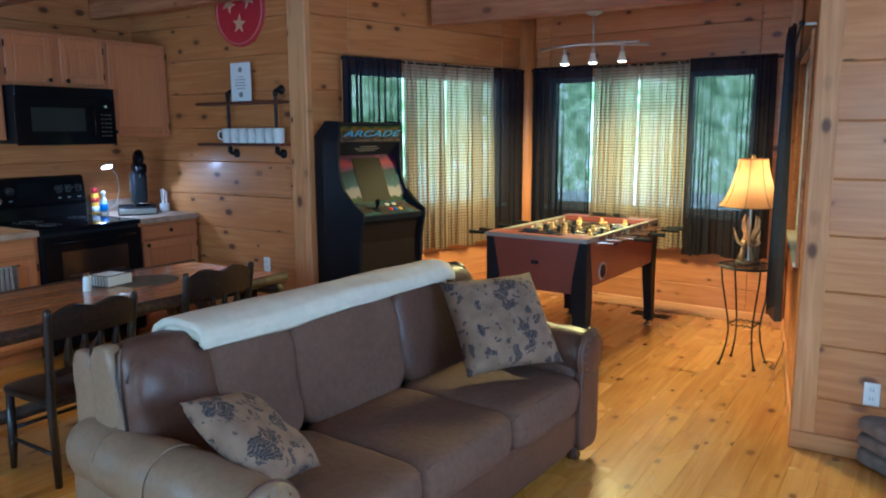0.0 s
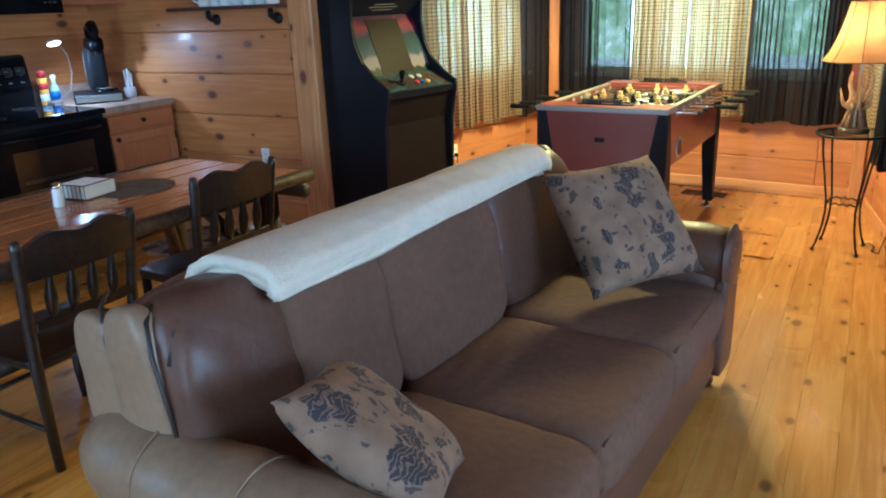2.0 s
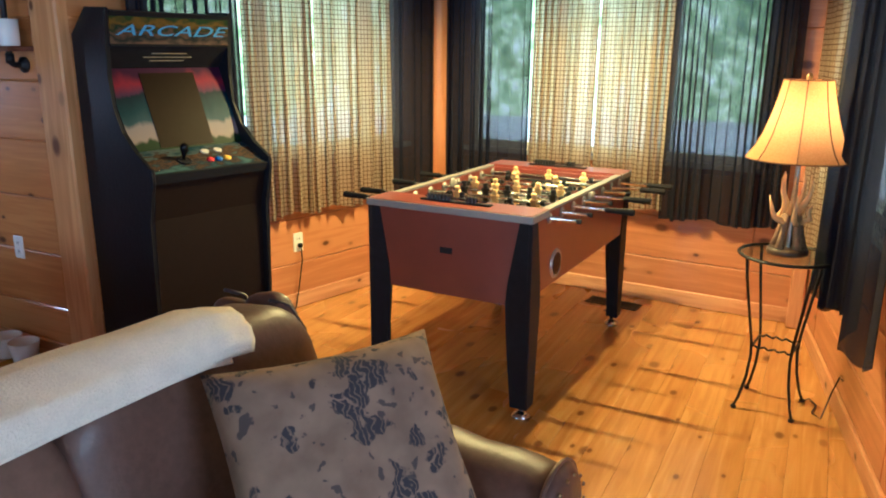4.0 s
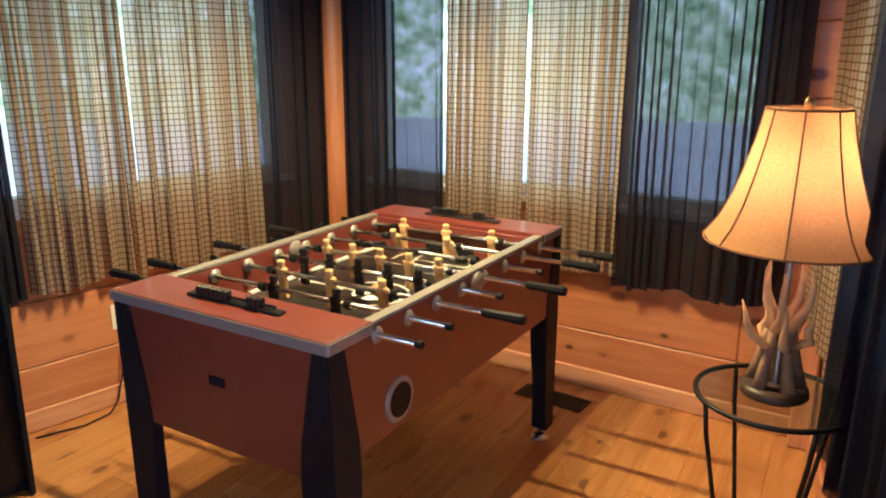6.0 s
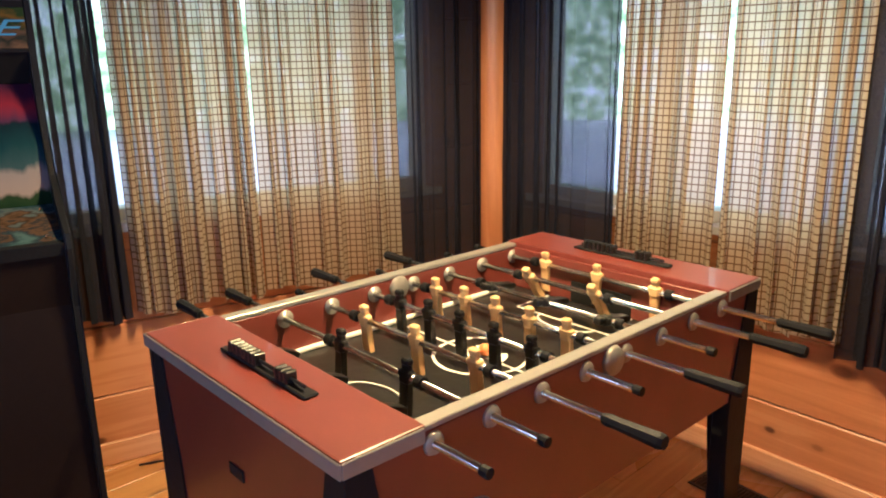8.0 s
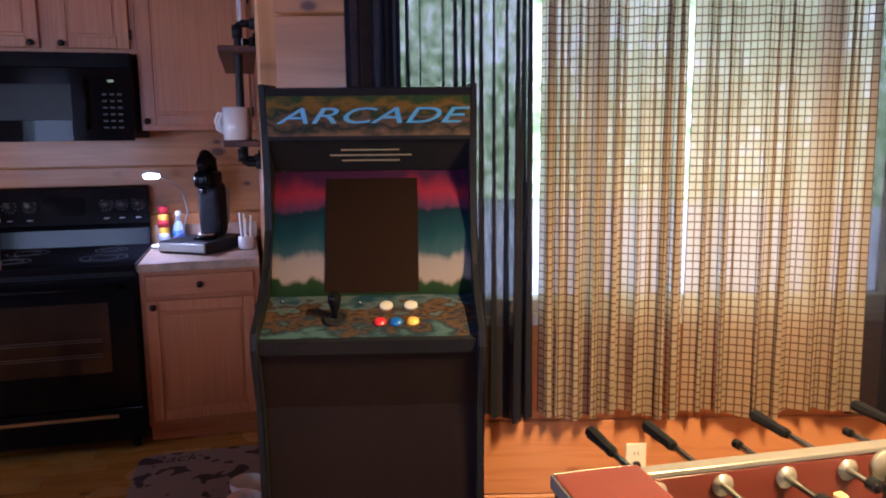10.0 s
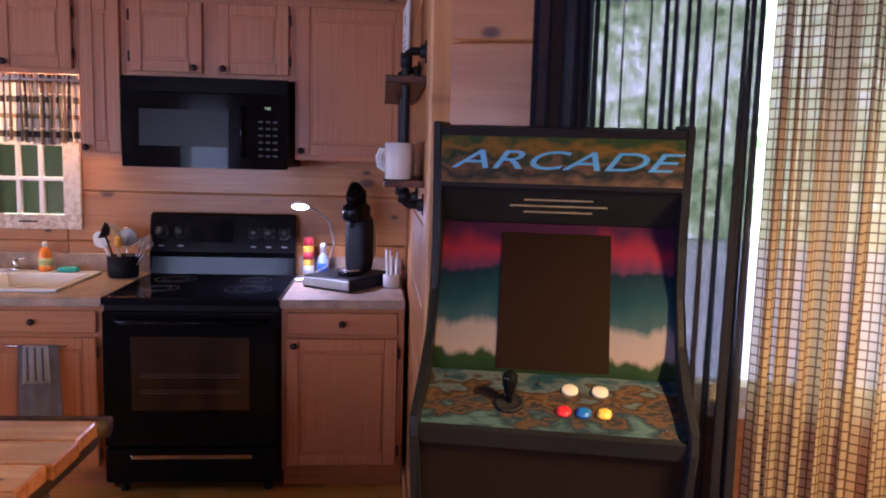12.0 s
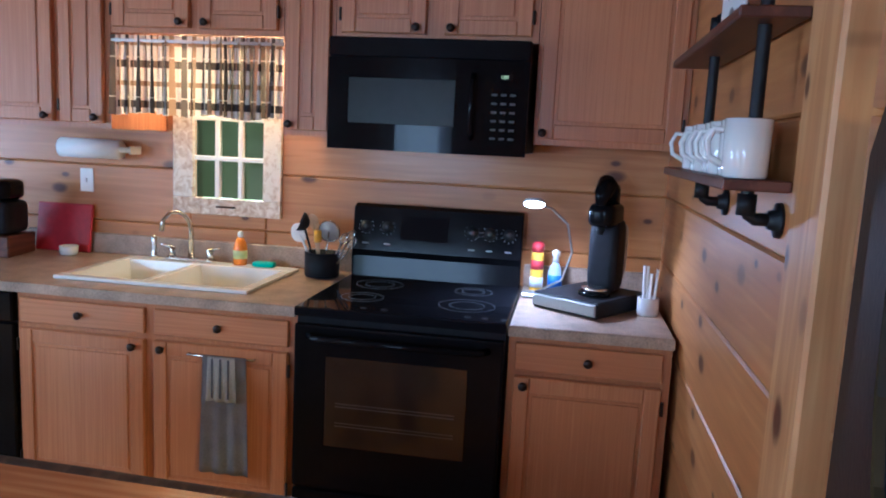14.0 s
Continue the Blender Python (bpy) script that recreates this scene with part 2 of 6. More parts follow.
NICKEL = plain("brushed_nickel", (0.50, 0.48, 0.45), 0.35, 1.0, vary=0.1, bump=0.03)
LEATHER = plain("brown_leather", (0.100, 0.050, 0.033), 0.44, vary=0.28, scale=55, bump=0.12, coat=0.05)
SUEDE = plain("brown_microfibre", (0.138, 0.078, 0.053), 0.80, vary=0.22, scale=40, bump=0.2)
# The same leather, with window light on the sofa's -y end put into its colour.
LIT_LEATHER = plain("lit_leather", (0.235, 0.160, 0.098), 0.42, vary=0.22, scale=45, bump=0.12)
SHERPA = plain("sherpa_fleece", (0.76, 0.68, 0.55), 0.95, vary=0.12, scale=220, bump=0.6)
for soft_cover, gloss in ((SUEDE, 0.15), (LEATHER, 0.32), (LIT_LEATHER, 0.4)):
    soft_cover.node_tree.nodes["Principled BSDF"].inputs["Specular IOR Level"].default_value = gloss
CHERRY = plain("cherry_laminate", (0.165, 0.036, 0.019), 0.32, vary=0.16, scale=8, bump=0.02, coat=0.2)
SILVER_TRIM = plain("silver_trim", (0.31, 0.29, 0.265), 0.35, 0.4, vary=0.06)
FELT = plain("black_playfield", (0.016, 0.015, 0.015), 0.3, vary=0.2)
WHITE_LINE = plain("white_line", (0.75, 0.74, 0.72), 0.4, vary=0.05)
FIG_BLACK = plain("black_figure", (0.010, 0.010, 0.010), 0.3, vary=0.1)
FIG_YELLOW = plain("yellow_figure", (0.72, 0.47, 0.16), 0.35, vary=0.08)
LAMINATE = plain("speckled_counter", (0.36, 0.26, 0.185), 0.35, vary=0.5, scale=140, bump=0.03)
STONE = plain("hearth_stone", (0.20, 0.17, 0.15), 0.8, vary=0.45, scale=18, bump=0.8)
RED = plain("red_enamel", (0.42, 0.025, 0.035), 0.35, vary=0.1)
BULB = glow("bulb_glow", (1.0, 0.72, 0.42), 14)
LED = glow("led_glow", (1.0, 0.98, 0.95), 18)
PANE = glass("window_glass")
CHECK = cloth("checked_sheer", check_colour, 0.12, 0.66)
NAVY = cloth("navy_sheer", navy_colour, 0.125, 0.6)
VALANCE = cloth("plaid_valance", valance_colour, 0.05, 0.68)

# ---- mesh tools ----


def part(name, bm, material, parent=None, label="", smooth=False):
    """Links a bmesh as one mesh object under a thing or a part."""
    me = bpy.data.meshes.new(name)
    bm.normal_update()
    bm.to_mesh(me)
    bm.free()
    me.materials.append(material)
    if smooth:
        me.shade_smooth()
    ob = new(name, me)
    ob.parent = parent
    if label:
        ob["label"] = label
    return ob


def thing(name, m, label, category, group="", kind=""):
    ob = new(name)
    ob.empty_display_size = 0.1
    ob.matrix_world = m
    return tagged(ob, label, category, group, kind)


def box(x0, x1, y0, y1, z0, z1, bevel=0.0, bm=None, seg=1):
    own = bm or bmesh.new()
    v = [own.verts.new((x, y, z)) for x in (x0, x1) for y in (y0, y1) for z in (z0, z1)]
    fs = [own.faces.new([v[i] for i in q]) for q in ((0, 1, 3, 2), (4, 6, 7, 5), (0, 4, 5, 1), (2, 3, 7, 6), (0, 2, 6, 4), (1, 5, 7, 3))]
    if bevel:
        es = list({e for f in fs for e in f.edges})
        bmesh.ops.bevel(own, geom=es, offset=bevel, segments=seg, affect="EDGES", profile=0.6)
    return own


def prism(points, y0, y1, bm=None, bevel=0.0, seg=1):
    """A polygon in x, z drawn out along y."""
    own = bm or bmesh.new()
    a = [own.verts.new((x, y0, z)) for x, z in points]
    b = [own.verts.new((x, y1, z)) for x, z in points]
    fs = [own.faces.new(a), own.faces.new(b[::-1])]
    for i in range(len(points)):
        j = (i + 1) % len(points)
        fs.append(own.faces.new((a[j], a[i], b[i], b[j])))
    if bevel:
        bmesh.ops.bevel(own, geom=list({e for f in fs[:2] for e in f.edges}), offset=bevel, segments=seg, affect="EDGES")
    return own


def tube(points, r, bm=None, seg=10, caps=True):
    """A round bar through the points; r is one radius or one a point."""
    own = bm or bmesh.new()
    pts = [Vector(p) for p in points]
    rs = r if isinstance(r, (list, tuple)) else [r] * len(pts)
    rings, up = [], None
    for i, p in enumerate(pts):
        d = (pts[min(i + 1, len(pts) - 1)] - pts[max(i - 1, 0)]).normalized()
        if up is None:
            up = d.orthogonal().normalized()
        up = (up - d * up.dot(d)).normalized()
        side = d.cross(up)
        rings.append([own.verts.new(p + (up * math.cos(a) + side * math.sin(a)) * rs[i]) for a in (2 * math.pi * q / seg for q in range(seg))])
    for a, b in zip(rings, rings[1:]):
        for q in range(seg):
            own.faces.new((a[q], a[(q + 1) % seg], b[(q + 1) % seg], b[q]))
    if caps:
        own.faces.new(rings[0][::-1]), own.faces.new(rings[-1])
    return own


def lathe(profile, bm=None, seg=20, at=(0, 0, 0), square=1.0):
    """Radius and height pairs turned about z."""
    own = bm or bmesh.new()
    rings = [[own.verts.new((at[0] + max(r, 0.0004) * math.cos(a), at[1] + max(r, 0.0004) * math.sin(a), at[2] + z)) for a in (2 * math.pi * q / seg for q in range(seg))] for r, z in profile]
    for a, b in zip(rings, rings[1:]):
        for q in range(seg):
            own.faces.new((a[q], a[(q + 1) % seg], b[(q + 1) % seg], b[q]))
    own.faces.new(rings[0][::-1]), own.faces.new(rings[-1])
    return own


def cushion(sx, sy, sz, n=14, puff=1.0, power=5.0, wrinkle=0.0, seed=0.0):
    """A stuffed block: a rounded box, fuller in the middle, with soft wrinkles."""
    bm = bmesh.new()
    bmesh.ops.create_cube(bm, size=2)
    bmesh.ops.subdivide_edges(bm, edges=bm.edges[:], cuts=n, use_grid_fill=True)
    for v in bm.verts:
        x, y, z = v.co
        f = (abs(x) ** power + abs(y) ** power + abs(z) ** power) ** (1 / power)
        m = max(abs(x), abs(y), abs(z))
        q = Vector((x, y, z)) * (m / f)
        b = 1 + 0.10 * puff * (1 - x * x) * (1 - y * y)
        b2 = 1 + 0.05 * puff * (1 - z * z)
        p = Vector((q.x * sx / 2 * b2, q.y * sy / 2 * b2, q.z * sz / 2 * b))
        if wrinkle:
            w = noise.noise(Vector((p.x * 6 + seed, p.y * 6, p.z * 6))) + 0.5 * noise.noise(Vector((p.x * 15, p.y * 15 + seed, p.z * 15)))
            p += p.normalized() * w * wrinkle
        v.co = p
    return bm


def words(text, size, name, material, parent, m, label="", shear=0.0, bold=0.0, extrude=0.001, align="CENTER"):
    cu = bpy.data.curves.new(name, "FONT")
    cu.body, cu.size, cu.align_x, cu.align_y, cu.extrude, cu.shear, cu.offset = text, size, align, "CENTER", extrude, shear, bold
    tmp = bpy.data.objects.new(name, cu)
    me = bpy.data.meshes.new_from_object(tmp)
    bpy.data.objects.remove(tmp)
    me.materials.clear()
    me.materials.append(material)
    ob = new(name, me)
    ob.parent = parent
    ob.matrix_local = m
    if label:
        ob["label"] = label
    return ob


# ---- structure ----
W0, W1 = (-0.09, 0.25), (0.50, 2.70)
N0, N1 = (0.48, 2.70), (2.94, 2.54)
E0, E1 = (3.365, 0.05), (2.94, 2.54)
KX = -2.15
CEIL = 2.85
COURSE = 0.275


def plan_wall(a, b):
    """The pose of a wall's foot: x runs from a to b, y points into the wall (away from the room on the right hand)."""
    d = Vector((b[0] - a[0], b[1] - a[1]))
    return pose(a[0], a[1], 0, 0, 0, math.degrees(math.atan2(d.y, d.x))), d.length


def board_wall(name, a, b, label, openings=(), top=CEIL, thick=0.12, side=1, base=True):
    """A wall of lapped pine boards with V joints; openings are (x0, x1, z0, z1). side: +1 if the room lies at -y of the wall's own frame."""
    m, length = plan_wall(a, b)
    root = thing(name, m, label, "wall", kind="structure")
    bm = bmesh.new()
    spans = [(0, length, 0, top)]
    for x0, x1, z0, z1 in openings:
        cut = []
        for s in spans:
            if x1 <= s[0] or x0 >= s[1]:
                cut.append(s)
                continue
            cut += [(s[0], x0, s[2], s[3]), (x0, x1, s[2], z0), (x0, x1, z1, s[3]), (x1, s[1], s[2], s[3])]
        spans = [s for s in cut if s[1] - s[0] > 0.01 and s[3] - s[2] > 0.01]
    for x0, x1, z0, z1 in spans:
        y0, y1 = sorted((side * 0.022, side * thick))
        box(x0, x1, y0, y1, z0, z1, bm=bm)
    part("wall_core", bm, PINE, root)
    z = 0.0
    course = 0
    while z < top - 0.01:
        zt = min(z + COURSE, top)
        for x0, x1, s0, s1 in spans:
            lo, hi = max(z, s0), min(zt, s1)
            if hi - lo < 0.015:
                continue
            cuts = [x0, x1]
            if x1 - x0 > 2.8:
                cuts = [x0, x0 + (x1 - x0) * (0.35 + 0.3 * random.random()), x1]
            for c0, c1 in zip(cuts, cuts[1:]):
                y0, y1 = sorted((0.0, side * 0.0215))
                part("board", box(c0 + 0.0006, c1 - 0.0006, y0, y1, lo + 0.0012, hi - 0.0012, 0.006), PINE, root)
        z += COURSE
        course += 1
    if base:
        y0, y1 = sorted((0.0, -side * 0.018))
        part("baseboard", box(0, length, y0, y1, 0.002, 0.092, 0.004), PINE_POST, root)
    return root


def planks(name, x0, x1, y0, y1, label, width=0.142):
    """Floor planks that run along y, laid in staggered lengths."""
    root = thing(name, pose(0, 0, 0, 0, 0, 90), label, "floor", kind="structure")
    bm = box(y0, y1, -x1, -x0, -0.08, -0.021)
    part("subfloor", bm, BEAM, root)
    rnd = random.Random(4)
    x = x0
    rest = bmesh.new()
    while x < x1 - 0.01:
        xe = min(x + width, x1)
        y = y0 - rnd.random() * 1.5
        while y < y1:
            ye = min(y + 2.4 + rnd.random() * 1.4, y1)
            a = max(y, y0)
            if ye - a > 0.02:
                if x > 4.4 or ye < -4.2:
                    box(a + 0.0005, ye - 0.0005, -xe + 0.0003, -x - 0.0003, -0.02, 0.0, 0.0008, bm=rest)
                else:
                    part("plank", box(a + 0.0005, ye - 0.0005, -xe + 0.0003, -x - 0.0003, -0.02, 0.0, 0.0008), PINE_FLOOR, root)
            y = ye
        x = xe
    tagged(part("planks_beyond", rest, PINE_FLOOR, root), kind="stuff")
    return root


floor = planks("floor", KX, 6.2, -5.5, 2.75, "honey pine plank floor with knots and a satin finish")
WIN_W = (0.37, 2.14, 0.93, 2.10)
WIN_N = (0.27, 2.16, 0.89, 2.10)
LE = math.dist(E0, E1)
WIN_E = (LE - 2.10, LE - 0.655, 0.86, 2.08)
wall_west = board_wall("wall_bay_west", W0, W1, "knotty pine board wall of the bay with a wide window", [WIN_W])
wall_north = board_wall("wall_bay_north", N0, N1, "knotty pine board wall of the bay with a wide window", [WIN_N])
wall_east = board_wall("wall_bay_east", E1, E0, "knotty pine board wall of the bay with a wide window", [WIN_E])
WIN_K = (5.5 - 2.02, 5.5 - 1.63, 1.22, 1.88)
wall_kitchen = board_wall("wall_kitchen", (KX, -5.5), (KX, 0.36), "knotty pine board wall behind the kitchen", [WIN_K], base=False)
wall_mug = board_wall("wall_shelf", (KX - 0.12, 0.22), (-0.266, 0.22), "knotty pine board wall beside the kitchen")
wall_right = board_wall("wall_front", (3.345, 0.05), (6.2, 0.05), "knotty pine board wall beside the stone hearth")
wall_far = board_wall("wall_east", (6.2, 0.05), (6.2, -5.5), "plain pine board wall", [(1.6, 3.6, 0.9, 2.2)])
wall_south = board_wall("wall_south", (6.2, -5.5), (KX, -5.5), "plain pine board wall", [(1.5, 3.3, 0.4, 2.2), (5.2, 6.8, 0.9, 2.2)])
header = board_wall("wall_header", (-0.16, 0.24), (3.40, 0.24), "pine boards above the bay opening", [(-0.01, 3.57, -0.1, 2.68)], base=False)

bm = box(KX - 0.2, 6.4, -5.7, 2.9, CEIL + 0.022, CEIL + 0.12)
x = KX - 0.2
while x < 6.4:
    box(x + 0.001, min(x + 0.14, 6.4) - 0.001, -5.7, 2.9, CEIL, CEIL + 0.021, 0.004, bm=bm)
    x += 0.14
tagged(part("ceiling", bm, BEAM), "dark honey tongue-and-groove board ceiling", "ceiling", kind="structure")


def post(name, x0, x1, y0, y1, z1, label):
    """An upright squared pine post; its grain runs up."""
    h, a, b = z1 / 2, (x1 - x0) / 2, (y1 - y0) / 2
    ob = part(name, box(-h, h, -b, b, -a, a, 0.008), PINE_POST)
    ob.matrix_world = pose((x0 + x1) / 2, (y0 + y1) / 2, h + 0.001, 0, -90, 0)
    return tagged(ob, label, "post", kind="structure")


post("post_shelf", -0.265, -0.085, 0.212, 0.33, CEIL - 0.005, "squared yellow pine post at the wall's end")
post("post_front", 3.347, 3.462, 0.046, 0.165, CEIL - 0.005, "squared yellow pine post at the bay's corner")
log = part("post_corner", tube([(-1.41, 0, 0), (-0.5, 0.004, 0), (0.4, -0.003, 0), (1.41, 0, 0)], [0.088, 0.084, 0.086, 0.084], seg=18), PINE, smooth=True)
log.matrix_world = pose(0.508, 2.652, 1.412, 0, -90, 0)
tagged(log, "peeled round pine corner log", "post", kind="structure")
post("post_corner_east", 2.865, 2.945, 2.445, 2.545, CEIL - 0.005, "square pine post in the bay's corner")


def joist(name, p, length, w, h, rz, label):
    ob = part(name, box(-length / 2, length / 2, -w / 2, w / 2, -h / 2, h / 2, 0.006), BEAM)
    ob.matrix_world = pose(*p, 0, 0, rz)
    return tagged(ob, label, "beam", kind="structure")


joist("beam_bay", (1.665, 1.43, 2.60), 2.80, 0.13, 0.24, 0, "heavy pine beam across the bay")
for jy in (-0.12, -0.95, -1.78, -2.61, -3.44):
    joist("beam_kitchen", (2.02, jy, 2.68), 8.32, 0.10, 0.26, 0, "dark exposed ceiling joist")


def window(name, root, opening, mullions, label, depth=0.12, rails=()):
    """Frame, bars and panes set into a wall's opening, in that wall's own axes."""
    x0, x1, z0, z1 = opening
    w = thing(name, root.matrix_world.copy(), label, "window", kind="structure")
    f = 0.045
    part("window_sill", box(x0 - 0.05, x1 + 0.05, -0.035, depth, z0 - 0.03, z0 + 0.002, 0.004), WHITE, w)
    for a, b, c, d in ((x0 + 0.001, x0 + f, z0 + 0.003, z1 - 0.001), (x1 - f, x1 - 0.001, z0 + 0.003, z1 - 0.001), (x0 + f, x1 - f, z0 + 0.003, z0 + f), (x0 + f, x1 - f, z1 - f, z1 - 0.001)):
        part("window_frame", box(a, b, 0.025, depth - 0.01, c, d, 0.003), WHITE, w)
    for a, b, c, d in ((x0 - 0.075, x0 - 0.001, z0 - 0.03, z1 + 0.07), (x1 + 0.001, x1 + 0.075, z0 - 0.03, z1 + 0.07), (x0, x1, z1 + 0.001, z1 + 0.07)):
        part("window_trim", box(a, b, -0.02, -0.001, c, d, 0.003), PINE_POST, w)
    edges = [x0 + f, *mullions, x1 - f]
    for q in mullions:
        part("mullion", box(q - 0.028, q + 0.028, 0.03, depth - 0.015, z0 + f, z1 - f, 0.003), WHITE, w)
    for q in rails:
        part("meeting_rail", box(x0 + f, x1 - f, 0.04, 0.075, q - 0.014, q + 0.014, 0.003), WHITE, w)
    for a, b in zip(edges, edges[1:]):
        p = part("pane", box(a + 0.02, b - 0.02, 0.058, 0.062, z0 + f, z1 - f), PANE, w)
        p.visible_shadow = False
    return w


window("window_1", wall_west, WIN_W, (1.08, 1.86), "wide white-framed window in the bay's west wall")
window("window_2", wall_north, WIN_N, (0.88, 1.60), "wide white-framed window in the bay's north wall")
window("window_3", wall_east, WIN_E, (LE - 1.25,), "bright white-framed window in the bay's east wall")
window("window_4", wall_far, (1.6, 3.6, 0.9, 2.2), (2.6,), "white-framed living room window")
window("window_5", wall_south, (1.5, 3.3, 0.4, 2.2), (2.4,), "white-framed glazed door")
window("window_6", wall_south, (5.2, 6.8, 0.9, 2.2), (6.0,), "white-framed living room window")


def curtain(root, x0, x1, z0, z1, material, label, group, out=0.075, folds=6, amp=0.022, flare=0.0, seed=0, hem=0.012, lean=0.0, cols=0, fold_over=0.019):
    """Gathered cloth on a rod, in its wall's own axes, with uneven folds that open towards the hem."""
    rnd = random.Random(seed)
    cols, rows = cols or max(24, folds * 16), 26
    bm = bmesh.new()
    uv = bm.loops.layers.uv.new("UVMap")
    ph = [rnd.random() * 6.28 for _ in range(5)]
    wob = [rnd.uniform(0.6, 1.4) for _ in range(5)]
    grid, arcs = [], []
    for j in range(rows + 1):
        h = j / rows
        z = z1 + (z0 - z1) * h
        row, arc, last = [], [], None
        for i in range(cols + 1):
            s = i / cols
            spread = 1 + flare * h
            x = (x0 + x1) / 2 + (s - 0.5) * (x1 - x0) * spread + lean * h
            t = s + 0.06 * math.sin(5 * s * wob[0] + ph[0]) + 0.022 * math.sin(14 * s * wob[2] + ph[3])
            k = amp * (0.55 + 0.45 * h)
            y = k * math.sin(2 * math.pi * folds * t + ph[1]) + 0.45 * k * math.sin(2 * math.pi * folds * 0.47 * t * wob[1] + ph[2] + 0.6 * h) + 0.2 * k * math.sin(2 * math.pi * folds * 2.1 * t + ph[3])
            zz = z - (hem * math.sin(3.1 * s * folds * 0.4 + ph[4]) + 0.004 * math.sin(9 * s * folds)) * h * h
            x += fold_over * (0.5 + 0.5 * h) * math.sin(4 * math.pi * folds * t + 2 * ph[1])
            p = Vector((x, -out - y, zz))
            row.append(bm.verts.new(p))
            a0 = 0.0 if last is None else arc[-1] + (Vector((p.x, p.y)) - Vector((last.x, last.y))).length
            arc.append(a0)
            last = p
        grid.append(row), arcs.append(arc)
    for j in range(rows):
        for i in range(cols):
            f = bm.faces.new((grid[j][i], grid[j + 1][i], grid[j + 1][i + 1], grid[j][i + 1]))
            for lp, (jj, ii) in zip(f.loops, ((j, i), (j + 1, i), (j + 1, i + 1), (j, i + 1))):
                lp[uv].uv = (arcs[rows][ii], grid[jj][ii].co.z)
    ob = part("curtain", bm, material, None, smooth=True)
    ob.matrix_world = root.matrix_world.copy()
    return tagged(ob, label, "curtain", group)


def rod(root, x0, x1, z, group):
    r = thing("curtain_rod", root.matrix_world.copy(), "thin dark metal curtain rod on wall brackets", "curtain rod", group)
    part("bar", tube([(x0, -0.075, z), (x1, -0.075, z)], 0.008), IRON, r, smooth=True)
    for x in (x0, x1):
        part("finial", lathe([(0.0, -0.018), (0.014, -0.01), (0.017, 0), (0.014, 0.01), (0, 0.018)], at=(x, -0.075, z)), IRON, r, smooth=True)
    for x in (x0 + 0.05, x1 - 0.05):
        part("bracket", box(x - 0.006, x + 0.006, -0.075, -0.001, z - 0.006, z + 0.006), NICKEL, r)


DARK_LABEL, PLAID_LABEL = "sheer dark navy curtain panel hanging in folds", "sheer cream curtain panel with a thin brown check"
g = "curtains of the bay"
rod(wall_west, 0.26, 2.36, 2.165, g)
curtain(wall_west, 0.25, 0.842, 0.60, 2.185, NAVY, DARK_LABEL, g, folds=10, amp=0.030, fold_over=0.022, seed=1)
curtain(wall_west, 0.878, 1.32, 0.60, 2.18, CHECK, PLAID_LABEL, g, folds=8, amp=0.03, seed=2, lean=0.005)
curtain(wall_west, 1.36, 1.92, 0.595, 2.18, CHECK, PLAID_LABEL, g, folds=7, amp=0.026, seed=3, lean=0.01)
curtain(wall_west, 1.92, 2.37, 0.59, 2.185, NAVY, DARK_LABEL, g, folds=5, amp=0.02, seed=4)
rod(wall_north, 0.12, 2.34, 2.175, g)
curtain(wall_north, 0.10, 0.745, 0.58, 2.20, NAVY, DARK_LABEL, g, folds=7, seed=5)
curtain(wall_north, 0.75, 1.19, 0.60, 2.185, CHECK, PLAID_LABEL, g, folds=7, amp=0.026, seed=6, lean=-0.02)
curtain(wall_north, 1.18, 1.63, 0.585, 2.185, CHECK, PLAID_LABEL, g, folds=7, amp=0.026, seed=7)
curtain(wall_north, 1.64, 2.30, 0.555, 2.20, NAVY, DARK_LABEL, g, folds=9, amp=0.024, seed=8)
rod(wall_east, LE - 2.46, LE - 0.45, 2.165, g)
curtain(wall_east, LE - 2.44, LE - 1.66, 0.56, 2.18, CHECK, PLAID_LABEL, g, folds=6, amp=0.016, seed=9)
curtain(wall_east, LE - 1.62, LE - 0.62, 0.53, 2.19, NAVY, DARK_LABEL, g, folds=8, amp=0.032, seed=10, hem=0.05, out=0.11, lean=-0.02)

# ---- outdoors ----
m, nt, n, k, p = links_of("gravel_drive")
tc = n.new("ShaderNodeTexCoord")
a, b = n.new("ShaderNodeTexNoise"), n.new("ShaderNodeTexNoise")
a.inputs["Scale"].default_value, b.inputs["Scale"].default_value = 0.5, 22
a.inputs["Detail"].default_value = b.inputs["Detail"].default_value = 6
k(tc.outputs["Object"], a.inputs["Vector"]), k(tc.outputs["Object"], b.inputs["Vector"])
mx = n.new("ShaderNodeMix")
k(a.outputs["Fac"], mx.inputs["A"]), k(b.outputs["Fac"], mx.inputs["B"])
r = ramp(n, [(0.35, (0.42, 0.42, 0.43)), (0.65, (0.78, 0.78, 0.80))])
k(mx.outputs["Result"], r.inputs["Fac"]), k(r.outputs["Color"], p.inputs["Base Color"])
p.inputs["Roughness"].default_value = 0.9
bm = bmesh.new()
bmesh.ops.create_grid(bm, x_segments=4, y_segments=4, size=400)
ground = part("ground", bm, m)
ground.location = (0, 0, -0.7)
tagged(ground, "pale grey gravel drive outside the cabin", "ground", kind="structure")

